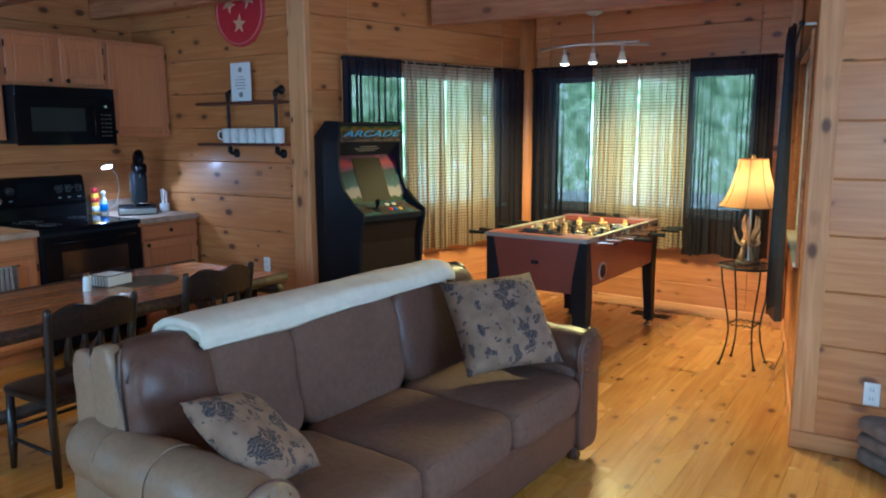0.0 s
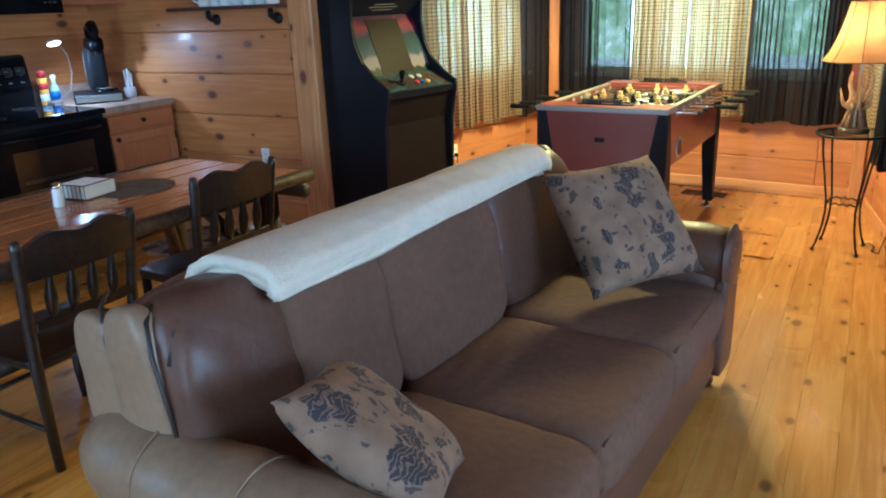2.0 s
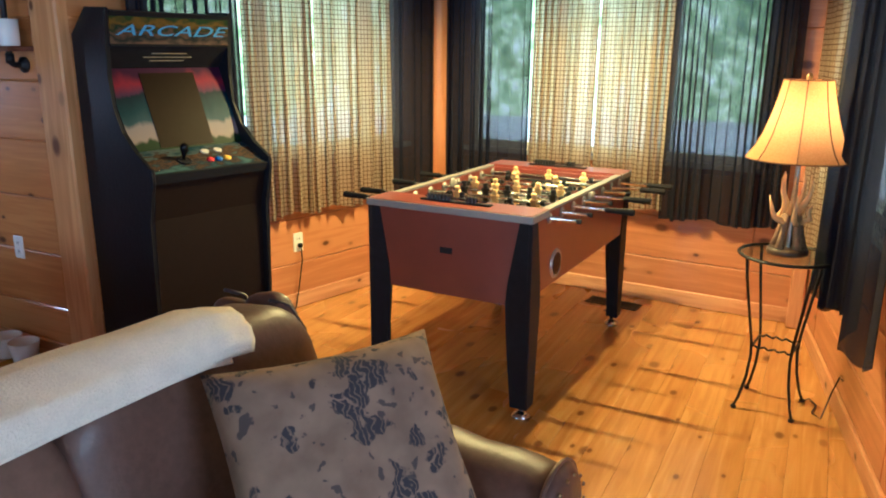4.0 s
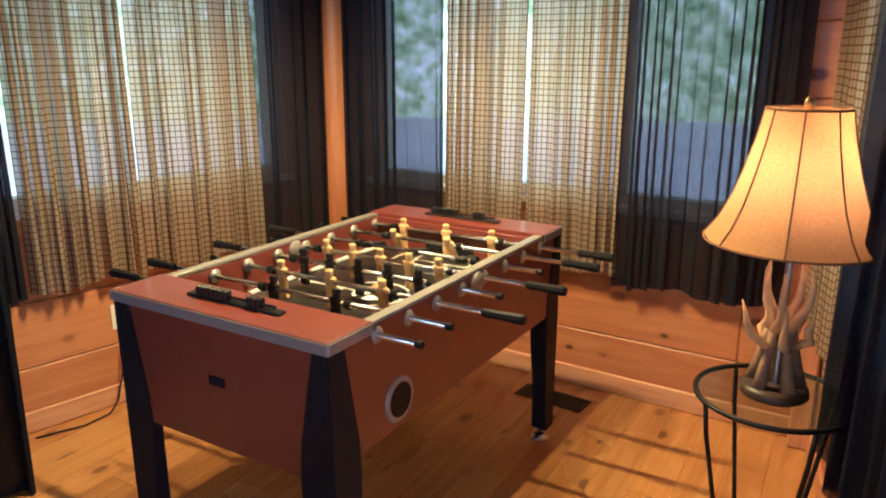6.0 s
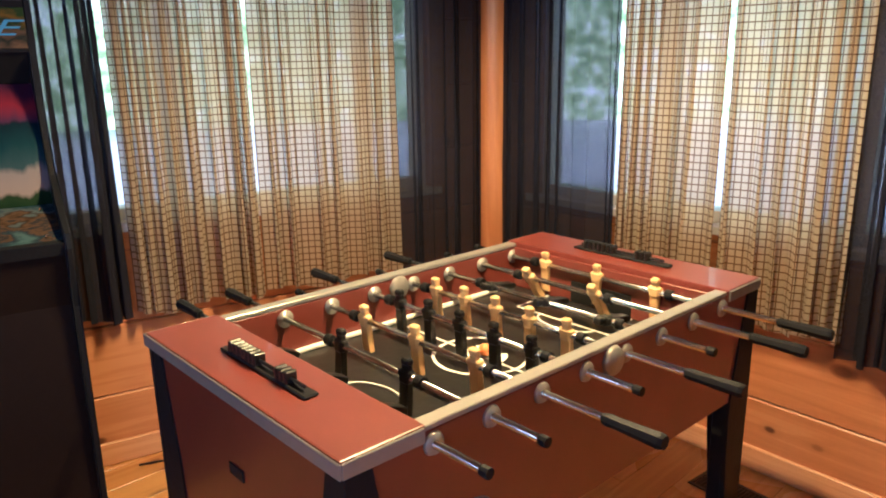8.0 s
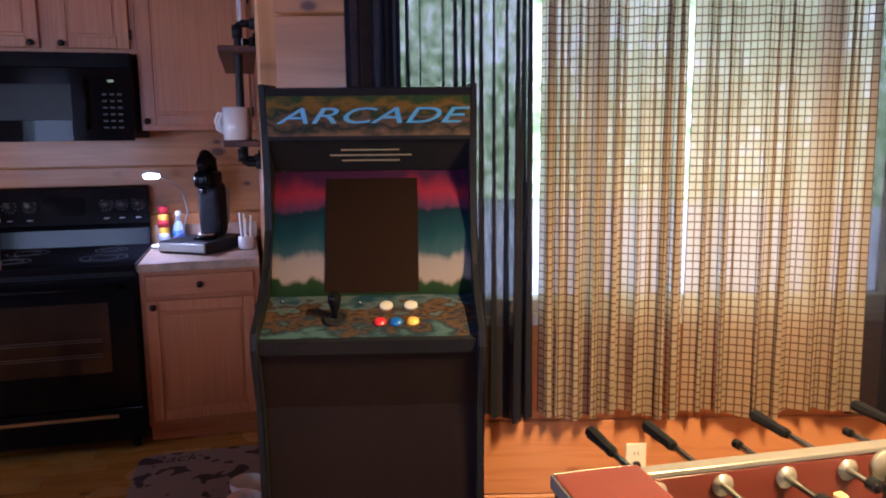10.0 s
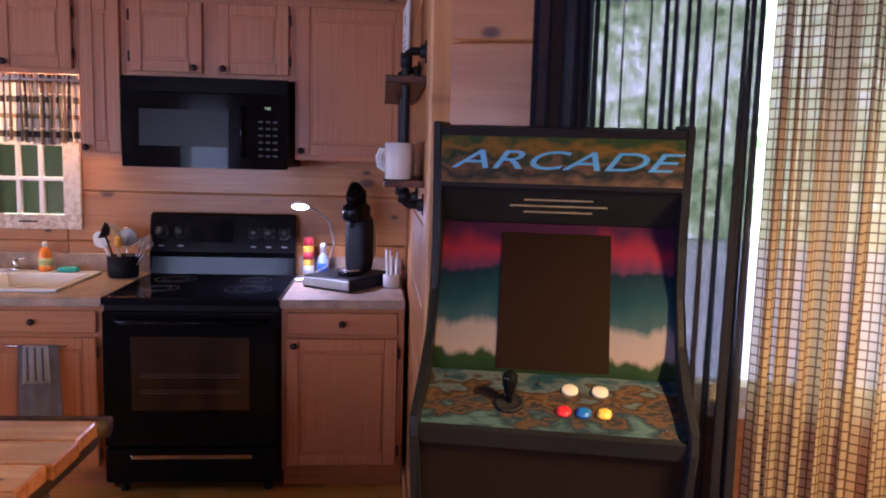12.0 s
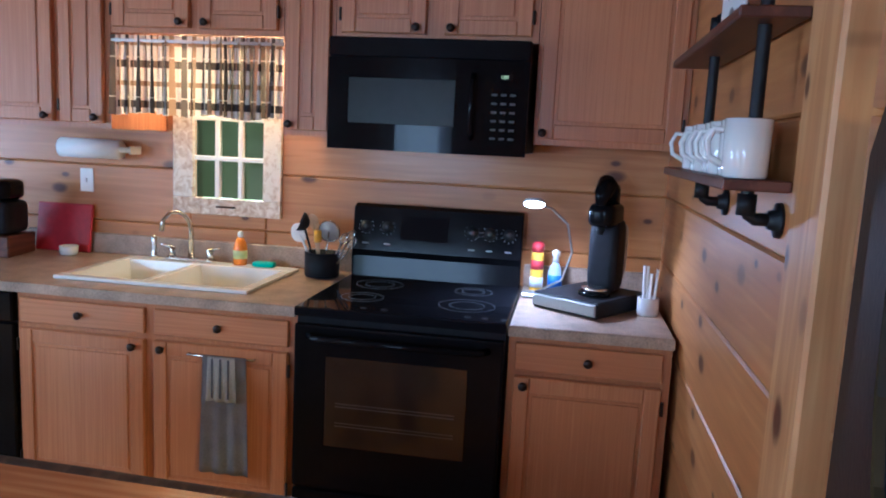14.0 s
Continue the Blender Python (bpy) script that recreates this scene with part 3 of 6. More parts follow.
# Ring of woods that emits light itself, to give daylight through the windows.
m, nt, n, k, p = links_of("glowing_woods")
tc = n.new("ShaderNodeTexCoord")
a, b = n.new("ShaderNodeTexNoise"), n.new("ShaderNodeTexNoise")
a.inputs["Scale"].default_value, b.inputs["Scale"].default_value = 0.16, 2.6
a.inputs["Detail"].default_value, b.inputs["Detail"].default_value = 8, 6
k(tc.outputs["Object"], a.inputs["Vector"]), k(tc.outputs["Object"], b.inputs["Vector"])
mx = n.new("ShaderNodeMix")
k(a.outputs["Fac"], mx.inputs["A"]), k(b.outputs["Fac"], mx.inputs["B"])
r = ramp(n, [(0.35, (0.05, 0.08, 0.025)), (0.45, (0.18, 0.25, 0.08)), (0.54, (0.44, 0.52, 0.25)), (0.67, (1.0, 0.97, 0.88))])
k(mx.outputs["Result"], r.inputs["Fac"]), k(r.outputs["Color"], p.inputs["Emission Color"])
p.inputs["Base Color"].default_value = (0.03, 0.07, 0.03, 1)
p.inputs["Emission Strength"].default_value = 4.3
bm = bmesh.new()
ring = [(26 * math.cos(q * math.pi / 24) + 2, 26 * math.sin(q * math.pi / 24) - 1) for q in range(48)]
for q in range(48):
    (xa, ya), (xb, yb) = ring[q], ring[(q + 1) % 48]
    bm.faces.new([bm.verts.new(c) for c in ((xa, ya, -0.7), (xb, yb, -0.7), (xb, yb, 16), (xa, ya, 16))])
tagged(part("backdrop", bm, m), "glowing backdrop of green woods beyond the drive", "backdrop", kind="structure")

# ---- the bay: football table ----


def football_table(m):
    t = thing("football_table", m, "cherry red table football game with black legs and silver trim", "game table")
    hw, hl, top = 0.388, 0.69, 0.888
    for s in (-1, 1):
        x0, x1 = sorted((s * hw, s * (hw - 0.032)))
        part("side_panel", box(x0, x1, -hl + 0.02, hl - 0.02, 0.545, top - 0.012, 0.003), CHERRY, t)
        part("side_rail", box(x0 - 0.001, x1 + 0.001, -hl + 0.15, hl - 0.15, top - 0.0115, top, 0.002), SILVER_TRIM, t, "pale silver rail strip")
    for s in (-1, 1):
        y0, y1 = sorted((s * hl, s * (hl - 0.028)))
        bmx = prism([(-hw + 0.005, top - 0.03), (hw - 0.005, top - 0.03), (hw - 0.05, 0.50), (-hw + 0.05, 0.50)], y0, y1, bevel=0.002)
        part("end_panel", bmx, CHERRY, t)
        y0, y1 = sorted((s * (hl + 0.012), s * (hl - 0.165)))
        part("end_cap", box(-hw - 0.004, hw + 0.004, y0, y1, top - 0.03, top + 0.004, 0.004, seg=2), CHERRY, t)
        y0, y1 = sorted((s * (hl + 0.012), s * (hl + 0.017)))
        part("cap_trim", box(-hw - 0.008, hw + 0.008, y0, y1, top - 0.028, top + 0.002, 0.002), SILVER_TRIM, t)
        for sx in (-1, 1):
            xa, xb = sorted((sx * (hw + 0.0045), sx * (hw + 0.0095)))
            ya, yb = sorted((s * (hl + 0.012), s * (hl - 0.16)))
            part("cap_trim", box(xa, xb, ya, yb, top - 0.028, top + 0.002, 0.002), SILVER_TRIM, t)
        y0, y1 = sorted((s * (hl - 0.166), s * (hl - 0.178)))
        part("goal_wall", box(-hw + 0.033, hw - 0.033, y0, y1, 0.745, top - 0.012, 0.002), CHERRY, t)
        y0, y1 = sorted((s * (hl - 0.1785), s * (hl - 0.182)))
        part("goal_mouth", box(-0.11, 0.11, y0, y1, 0.7465, 0.815, 0.002), BLACK_MAT, t)
        gy = s * (hl - 0.08)
        part("score_bar", box(-0.15, 0.15, gy - 0.004, gy + 0.004, top + 0.016, top + 0.024, 0.003), BLACK_MAT, t)
        sc = part("score_base", box(-0.17, 0.17, gy - 0.017, gy + 0.017, top + 0.0042, top + 0.011, 0.003), BLACK_MAT, t)
        for q in range(10):
            xx = -0.135 + q * 0.017 + (0.07 if q > 6 else 0)
            part("score_bead", box(xx, xx + 0.012, gy - 0.014, gy + 0.014, top + 0.009, top + 0.036, 0.003), FIG_BLACK, sc)
    part("playfield", box(-hw + 0.033, hw - 0.033, -hl + 0.18, hl - 0.18, 0.735, 0.745), FELT, t, "glossy black playing field")
    for s in (-1, 1):
        x0, x1 = sorted((s * (hw - 0.033), s * (hw - 0.05)))
        part("ball_ramp", box(x0, x1, -hl + 0.19, hl - 0.19, 0.7455, 0.757, 0.003), WHITE_LINE, t)

    def mark(x0, x1, y0, y1):
        part("field_line", box(x0, x1, y0, y1, 0.7455, 0.7464), WHITE_LINE, t)

    mark(-0.33, 0.33, -0.004, 0.004)
    for s in (-1, 1):
        e = s * (hl - 0.185)
        for w, d in ((0.20, 0.15), (0.12, 0.07)):
            y0, y1 = sorted((e, e - s * d))
            mark(-w, -w + 0.008, y0, y1), mark(w - 0.008, w, y0, y1)
            mark(-w + 0.009, w - 0.009, e - s * d - 0.004, e - s * d + 0.004)
        pts = [(0.10 * math.cos(q), e - s * (0.15 + 0.06 * math.sin(q)), 0.7463) for q in np.linspace(0, math.pi, 14)]
        part("field_line", tube(pts, 0.0035, seg=4), WHITE_LINE, t)
    ring_b = bmesh.new()
    for r0, r1 in ((0.118, 0.128), (0.02, 0.07)):
        vs = [[ring_b.verts.new((r * math.cos(q), r * math.sin(q), 0.7472)) for r in (r0, r1)] for q in np.linspace(0, 2 * math.pi, 33)[:-1]]
        for i in range(32):
            if r0 > 0.1 or i % 8 < 5:
                j = (i + 1) % 32
                ring_b.faces.new((vs[i][0], vs[i][1], vs[j][1], vs[j][0]))
    part("centre_ring", ring_b, WHITE_LINE, t)

    teams = [(3, 0), (2, 0), (3, 1), (5, 0), (5, 1), (3, 0), (2, 1), (3, 1)]
    slide = [0.0, 0.02, 0.0, 0.0, -0.015, 0.03, -0.03, -0.01]
    tilt = [68, -4, 5, 3, 4, 80, 35, 4]
    rz = 0.848
    body = bmesh.new()
    box(-0.013, 0.013, -0.010, 0.010, -0.014, 0.014, 0.004, bm=body)
    box(-0.018, 0.018, -0.0075, 0.0075, -0.002, 0.013, 0.003, bm=body)
    box(-0.009, 0.009, -0.006, 0.006, 0.012, 0.024, 0.002, bm=body)
    box(-0.010, 0.010, -0.008, 0.008, 0.022, 0.036, 0.003, bm=body)
    prism([(-0.012, -0.012), (0.012, -0.012), (0.009, -0.055), (0.013, -0.078), (-0.013, -0.078), (-0.009, -0.055)], -0.007, 0.007, bm=body, bevel=0.002)
    meshes = []
    for mat_, nm in ((FIG_BLACK, "figure_black"), (FIG_YELLOW, "figure_yellow")):
        me = bpy.data.meshes.new(nm)
        body.to_mesh(me)
        me.materials.append(mat_)
        meshes.append(me)
    body.free()
    for i, (count, team) in enumerate(teams):
        y = -0.505 + i * 0.1443
        grip = 1 if team else -1
        a, b = sorted((-grip * (hw + 0.12), grip * (hw + 0.26)))
        bar = part("rod", tube([(a, y, rz), (b, y, rz)], 0.0078, seg=12), STEEL, t, "chrome rod", smooth=True)
        gx = grip * (hw + 0.15)
        part("handle", tube([(gx, y, rz), (gx + grip * 0.012, y, rz), (gx + grip * 0.03, y, rz), (gx + grip * 0.12, y, rz), (gx + grip * 0.128, y, rz)], [0.011, 0.0135, 0.0125, 0.016, 0.013], seg=8), BLACK_MAT, bar, "black grooved plastic grip")
        ex = -grip * (hw + 0.12)
        part("end_tip", tube([(ex, y, rz), (ex - grip * 0.018, y, rz)], 0.0105, seg=10), BLACK_MAT, bar)
        for s in (-1, 1):
            for xo, hh in ((hw, 0.006), (hw - 0.038, 0.006)):
                part("bushing", tube([(s * xo, y, rz), (s * (xo + hh), y, rz)], [0.0235, 0.0205], seg=18), SILVER_TRIM, t, smooth=True)
        gap = {2: 0.24, 3: 0.20, 5: 0.118}[count]
        for q in range(count):
            fx = (q - (count - 1) / 2) * gap + slide[i]
            fig = new("player_figure", meshes[team])
            fig.parent = t
            fig.matrix_local = pose(fx, y, rz, tilt[i], 0, 0) @ Matrix.Diagonal((1.2, 1.2, 1.12, 1))
        for s in (-1, 1):
            bx = s * ((count - 1) / 2 * gap + 0.035) + slide[i]
            part("bumper", tube([(bx, y, rz), (bx + s * 0.02, y, rz)], 0.0145, seg=12), BLACK_MAT, bar)
    for s, gy in ((1, 0.02), (-1, 0.02)):
        part("ball_cup", tube([(s * hw, gy, 0.846), (s * (hw + 0.012), gy, 0.846)], [0.036, 0.031], seg=20), SILVER_TRIM, t, smooth=True)
        part("ball_cup", tube([(s * (hw - 0.0325), gy, 0.846), (s * (hw - 0.04), gy, 0.846)], [0.036, 0.031], seg=20), SILVER_TRIM, t, smooth=True)
    for s in (1,):
        part("ball_return", tube([(s * hw, -0.41, 0.630), (s * (hw + 0.006), -0.41, 0.630)], [0.066, 0.062], seg=28), SILVER_TRIM, t, "silver ring round the ball return")
        part("return_hole", tube([(s * (hw + 0.0062), -0.41, 0.630), (s * (hw + 0.0075), -0.41, 0.630)], 0.05, seg=28), BLACK_GLASS, t)
    part("badge", box(-0.03, 0.03, -hl - 0.004, -hl - 0.0005, 0.685, 0.712, 0.002), BLACK_MAT, t)
    for sx in (-1, 1):
        for sy in (-1, 1):
            prof = [(0.005, 0.872), (-0.05, 0.872), (-0.062, 0.80), (-0.098, 0.60), (-0.106, 0.50), (-0.100, 0.38), (-0.072, 0.05), (0.0, 0.05)]
            y0, y1 = sorted((sy * (hl + 0.005), sy * (hl - 0.012)))
            part("leg", prism([(sx * (hw + q), z) for q, z in prof][::sx], y0, y1, bevel=0.002), BLACK_MAT, t)
            b2 = prism([(sy * (hl + 0.003 + q), z) for q, z in prof][::sy], 0, 0.017, bevel=0.002)
            for v in b2.verts:
                v.co = Vector((sx * (hw + 0.006) - sx * v.co.y, v.co.x, v.co.z))
            bmesh.ops.recalc_face_normals(b2, faces=b2.faces[:])
            part("leg_side", b2, BLACK_MAT, t)
            cx, cy = sx * (hw - 0.035), sy * (hl - 0.035)
            part("leg_core", box(cx - 0.028, cx + 0.028, cy - 0.028, cy + 0.028, 0.05, 0.74, 0.003), BLACK_MAT, t)
            part("leveller", lathe([(0.042, 0.001), (0.042, 0.008), (0.022, 0.024), (0.012, 0.03), (0.012, 0.05)], at=(cx, cy, 0)), STEEL, t, "round metal levelling foot", smooth=True)
    return t


football_table(pose(1.59, 1.40, 0, 0, 0, -2.0))
ball = part("game_ball", lathe([(0.017 * math.sin(q), -0.017 * math.cos(q)) for q in np.linspace(0, math.pi, 9)]), plain("orange_ball", (0.80, 0.26, 0.02), 0.4, vary=0.05), smooth=True)
ball.location = (1.60, 1.405, 0.7632)
tagged(ball, "small orange ball on the game field", "ball")

# ---- arcade cabinet ----


def art(name, stops, warp=0.25, scale=5.0, axis=2, stretch=(1, 1, 1)):
    """A printed landscape: bands of colour up the panel, with ragged borders."""
    m, nt, n, k, p = links_of(name)
    tc = n.new("ShaderNodeTexCoord")
    sep = n.new("ShaderNodeSeparateXYZ")
    k(tc.outputs["Generated"], sep.inputs[0])
    ns = n.new("ShaderNodeTexNoise")
    ns.inputs["Scale"].default_value, ns.inputs["Detail"].default_value = scale, 7
    mp = n.new("ShaderNodeMapping")
    mp.inputs["Scale"].default_value = stretch
    k(tc.outputs["Object"], mp.inputs["Vector"]), k(mp.outputs[0], ns.inputs["Vector"])
    c = n.new("ShaderNodeMath")
    c.operation = "MULTIPLY_ADD"
    k(ns.outputs["Fac"], c.inputs[0])
    c.inputs[1].default_value = warp
    k(sep.outputs[axis], c.inputs[2])
    r = ramp(n, stops)
    c2 = n.new("ShaderNodeMath")
    c2.operation = "SUBTRACT"
    k(c.outputs[0], c2.inputs[0])
    c2.inputs[1].default_value = warp / 2
    k(c2.outputs[0], r.inputs["Fac"]), k(r.outputs["Color"], p.inputs["Base Color"])
    p.inputs["Roughness"].default_value, p.inputs["Specular IOR Level"].default_value = 0.4, 0.04
    return m


SCREEN_ART = art("mountain_print", [(0.0, (0.005, 0.015, 0.007)), (0.13, (0.012, 0.027, 0.011)), (0.165, (0.184, 0.150, 0.150)), (0.30, (0.163, 0.143, 0.156)), (0.36, (0.024, 0.051, 0.068)), (0.50, (0.008, 0.031, 0.045)), (0.68, (0.005, 0.015, 0.026)), (0.715, (0.054, 0.020, 0.054)), (0.82, (0.163, 0.015, 0.031)), (0.94, (0.034, 0.010, 0.031))], 0.30, 14, 2, (0.3, 1, 0.35))
MARQUEE_ART = art("marquee_print", [(0.0, (0.120, 0.075, 0.045)), (0.25, (0.015, 0.022, 0.022)), (0.42, (0.098, 0.060, 0.038)), (0.55, (0.011, 0.030, 0.019)), (0.75, (0.135, 0.075, 0.011)), (0.95, (0.022, 0.045, 0.015))], 0.9, 32, 2, (1, 0.6, 1))
PANEL_ART = art("panel_print", [(0.0, (0.010, 0.030, 0.048)), (0.22, (0.062, 0.084, 0.094)), (0.32, (0.022, 0.014, 0.010)), (0.46, (0.085, 0.050, 0.026)), (0.55, (0.010, 0.016, 0.026)), (0.66, (0.074, 0.043, 0.022)), (0.76, (0.012, 0.022, 0.036)), (0.95, (0.050, 0.092, 0.105))], 1.5, 30, 0, (1, 0.45, 1))
CABINET_BLACK = plain("arcade_laminate", (0.010, 0.011, 0.015), 0.42, vary=0.2, scale=60, bump=0.12)
SCREEN_GLASS = plain("dark_screen", (0.013, 0.007, 0.0045), 0.4, vary=0.1, bump=0.0)
SCREEN_GLASS.node_tree.nodes["Principled BSDF"].inputs["Specular IOR Level"].default_value = 0.03
CABINET_BROWN = plain("arcade_front", (0.010, 0.006, 0.005), 0.55, vary=0.2, scale=40, bump=0.06)

for dark in (CABINET_BLACK, CABINET_BROWN):
    dark.node_tree.nodes["Principled BSDF"].inputs["Specular IOR Level"].default_value = 0.14


def arcade(m):
    a = thing("arcade_cabinet", m, "tall black upright arcade cabinet with a mountain print round its screen", "arcade machine")
    side = [(-0.56, 0.005), (-0.055, 0.005), (-0.035, 0.80), (0.012, 0.985), (0.008, 1.03), (-0.10, 1.09), (-0.20, 1.17), (-0.255, 1.27), (-0.27, 1.40), (-0.262, 1.55), (-0.245, 1.685), (-0.42, 1.692), (-0.56, 1.58)]
    for s in (-1, 1):
        y0, y1 = sorted((s * 0.310, s * 0.290))
        part("side_panel", prism(side, y0, y1, bevel=0.004), CABINET_BLACK, a)
    inner = 0.2895
    part("front_panel", prism([(-0.08, 0.06), (-0.064, 0.80), (-0.025, 0.965), (-0.045, 0.965), (-0.085, 0.80), (-0.10, 0.06)], -inner, inner), CABINET_BROWN, a)
    part("kick_plate", box(-0.13, -0.11, -inner, inner, 0.006, 0.075), CABINET_BLACK, a)
    part("back_panel", prism([(-0.555, 0.01), (-0.535, 0.01), (-0.535, 1.56), (-0.405, 1.67), (-0.41, 1.685), (-0.555, 1.585)], -inner, inner), CABINET_BLACK, a)
    part("top_panel", prism([(-0.25, 1.655), (-0.262, 1.635), (-0.40, 1.63), (-0.40, 1.655)], -inner, inner), CABINET_BLACK, a)
    part("panel_edge", prism([(-0.008, 0.965), (0.002, 1.003), (-0.012, 1.010), (-0.03, 0.968)], -inner, inner), CABINET_BLACK, a)
    pan = part("control_panel", prism([(-0.006, 1.004), (-0.19, 1.085), (-0.195, 1.072), (-0.012, 0.992)], -inner, inner), PANEL_ART, a, "printed control panel with a stick and buttons")
    sl = math.degrees(math.atan2(0.081, 0.184))

    def knob_at(u, y, r, h, mat_, nm, lab):
        q = part(nm, lathe([(r * 1.15, 0), (r * 1.15, 0.006), (r * 0.92, 0.007), (r * 0.88, h), (r * 0.6, h + 0.002)], seg=18), mat_, pan, lab, smooth=True)
        q.matrix_local = pose(-0.006 - 0.184 * u, y, 1.0045 + 0.081 * u, 0, sl, 0)

    for y, c, lab in ((0.028, (0.50, 0.02, 0.02), "red push button"), (0.073, (0.01, 0.10, 0.42), "blue push button"), (0.118, (0.70, 0.42, 0.02), "yellow push button")):
        knob_at(0.36, y, 0.015, 0.009, plain(lab.split()[0] + "_button", c, 0.3, vary=0.05), "button", lab)
    for y in (0.043, 0.112):
        knob_at(0.72, y, 0.0165, 0.007, plain("start_button", (0.48, 0.46, 0.43), 0.4, vary=0.05), "button", "white start button")
    knob_at(0.45, -0.095, 0.029, 0.004, BLACK_MAT, "stick_base", "")
    st = part("joystick", lathe([(0.007, 0), (0.007, 0.022), (0.012, 0.030), (0.018, 0.054), (0.018, 0.070), (0.008, 0.080)], seg=18), BLACK, pan, "black bat-top joystick", smooth=True)
    st.matrix_local = pose(-0.089, -0.095, 1.041, 0, 10, 0)
    for u, y in ((0.15, -0.25), (0.15, 0.25), (0.85, -0.25), (0.85, 0.25), (0.8, -0.03)):
        knob_at(u, y, 0.0035, 0.001, STEEL, "bolt", "")
    part("bezel", prism([(-0.192, 1.075), (-0.345, 1.435), (-0.36, 1.43), (-0.21, 1.07)], -inner, inner), SCREEN_ART, a, "printed mountain sunset surround")
    part("screen", prism([(-0.197, 1.092), (-0.331, 1.413), (-0.336, 1.412), (-0.203, 1.09)], -0.136, 0.136), SCREEN_GLASS, a, "dark switched-off screen")
    part("speaker_panel", prism([(-0.345, 1.437), (-0.262, 1.535), (-0.28, 1.545), (-0.36, 1.447)], -inner, inner), BLACK_MAT, a)
    for u, w, o in ((0.30, 0.085, 0.0), (0.46, 0.12, 0.0), (0.62, 0.085, 0.0)):
        x, z = -0.345 + 0.083 * u, 1.437 + 0.098 * u
        part("speaker_slot", prism([(x + 0.001, z - 0.0015), (x + 0.003, z + 0.003), (x - 0.002, z + 0.004), (x - 0.003, z)], -w + o, w + o), plain("slot", (0.22, 0.19, 0.13), 0.5), a)
    mq = part("marquee", prism([(-0.258, 1.538), (-0.248, 1.652), (-0.262, 1.653), (-0.272, 1.539)], -inner, inner), MARQUEE_ART, a, "printed marquee that reads arcade")
    words("ARCADE", 0.064, "marquee_lettering", plain("blue_letters", (0.06, 0.26, 0.56), 0.35, vary=0.2), mq, pose(-0.2525, 0, 1.594, 95, 0, 90) @ Matrix.Diagonal((2.12, 1, 1, 1)), "blue slanted letters", shear=0.35, bold=0.0)
    for s in (-1, 1):
        part("marquee_strip", prism([(-0.246, 1.652), (-0.240, 1.672), (-0.262, 1.675), (-0.264, 1.652)], -inner, inner) if s > 0 else prism([(-0.256, 1.528), (-0.254, 1.539), (-0.272, 1.539), (-0.274, 1.528)], -inner, inner), CABINET_BLACK, a)
    return a


arcade(pose(0.535, 0.455, 0, 0, 0, -12.4))

# ---- lamp and side table ----


def side_table(m):
    t = thing("side_table", m, "small round glass-topped table on thin black iron legs", "side table")
    part("glass_top", lathe([(0.183, 0.694), (0.183, 0.70), (0.02, 0.7005)], seg=40), glass("tinted_glass", (0.86, 0.92, 0.89)), t, "round glass top")
    rim = [(0.189 * math.cos(q), 0.189 * math.sin(q), 0.694) for q in np.linspace(0, 2 * math.pi, 41)]
    part("rim", tube(rim, 0.007, seg=8, caps=False), IRON, t, smooth=True)
    for i in range(4):
        c, s = math.cos(math.radians(45 + 90 * i)), math.sin(math.radians(45 + 90 * i))
        prof = [(0.182, 0.690), (0.172, 0.60), (0.143, 0.45), (0.118, 0.32), (0.112, 0.25), (0.122, 0.15), (0.15, 0.05), (0.168, 0.012)]
        part("leg", tube([(r * c, r * s, z) for r, z in prof], 0.0062, seg=8), IRON, t, smooth=True)
        part("foot", lathe([(0.004, 0.001), (0.012, 0.004), (0.012, 0.014), (0.004, 0.018)], at=(0.168 * c, 0.168 * s, 0), seg=10), IRON, t, smooth=True)
    for i in range(4):
        a0, a1 = math.radians(45 + 90 * i), math.radians(135 + 90 * i)
        p0, p1 = Vector((math.cos(a0), math.sin(a0), 0)) * 0.114, Vector((math.cos(a1), math.sin(a1), 0)) * 0.114
        pts = [p0.lerp(p1, q) + Vector((0, 0, 0.29 + 0.006 * math.sin(q * 25))) for q in np.linspace(0, 1, 13)]
        part("stretcher", tube(pts, 0.005, seg=6), IRON, t, "twisted iron stretcher", smooth=True)
    return t


side_table(pose(2.857, 1.35, 0, 0, 0, -8))


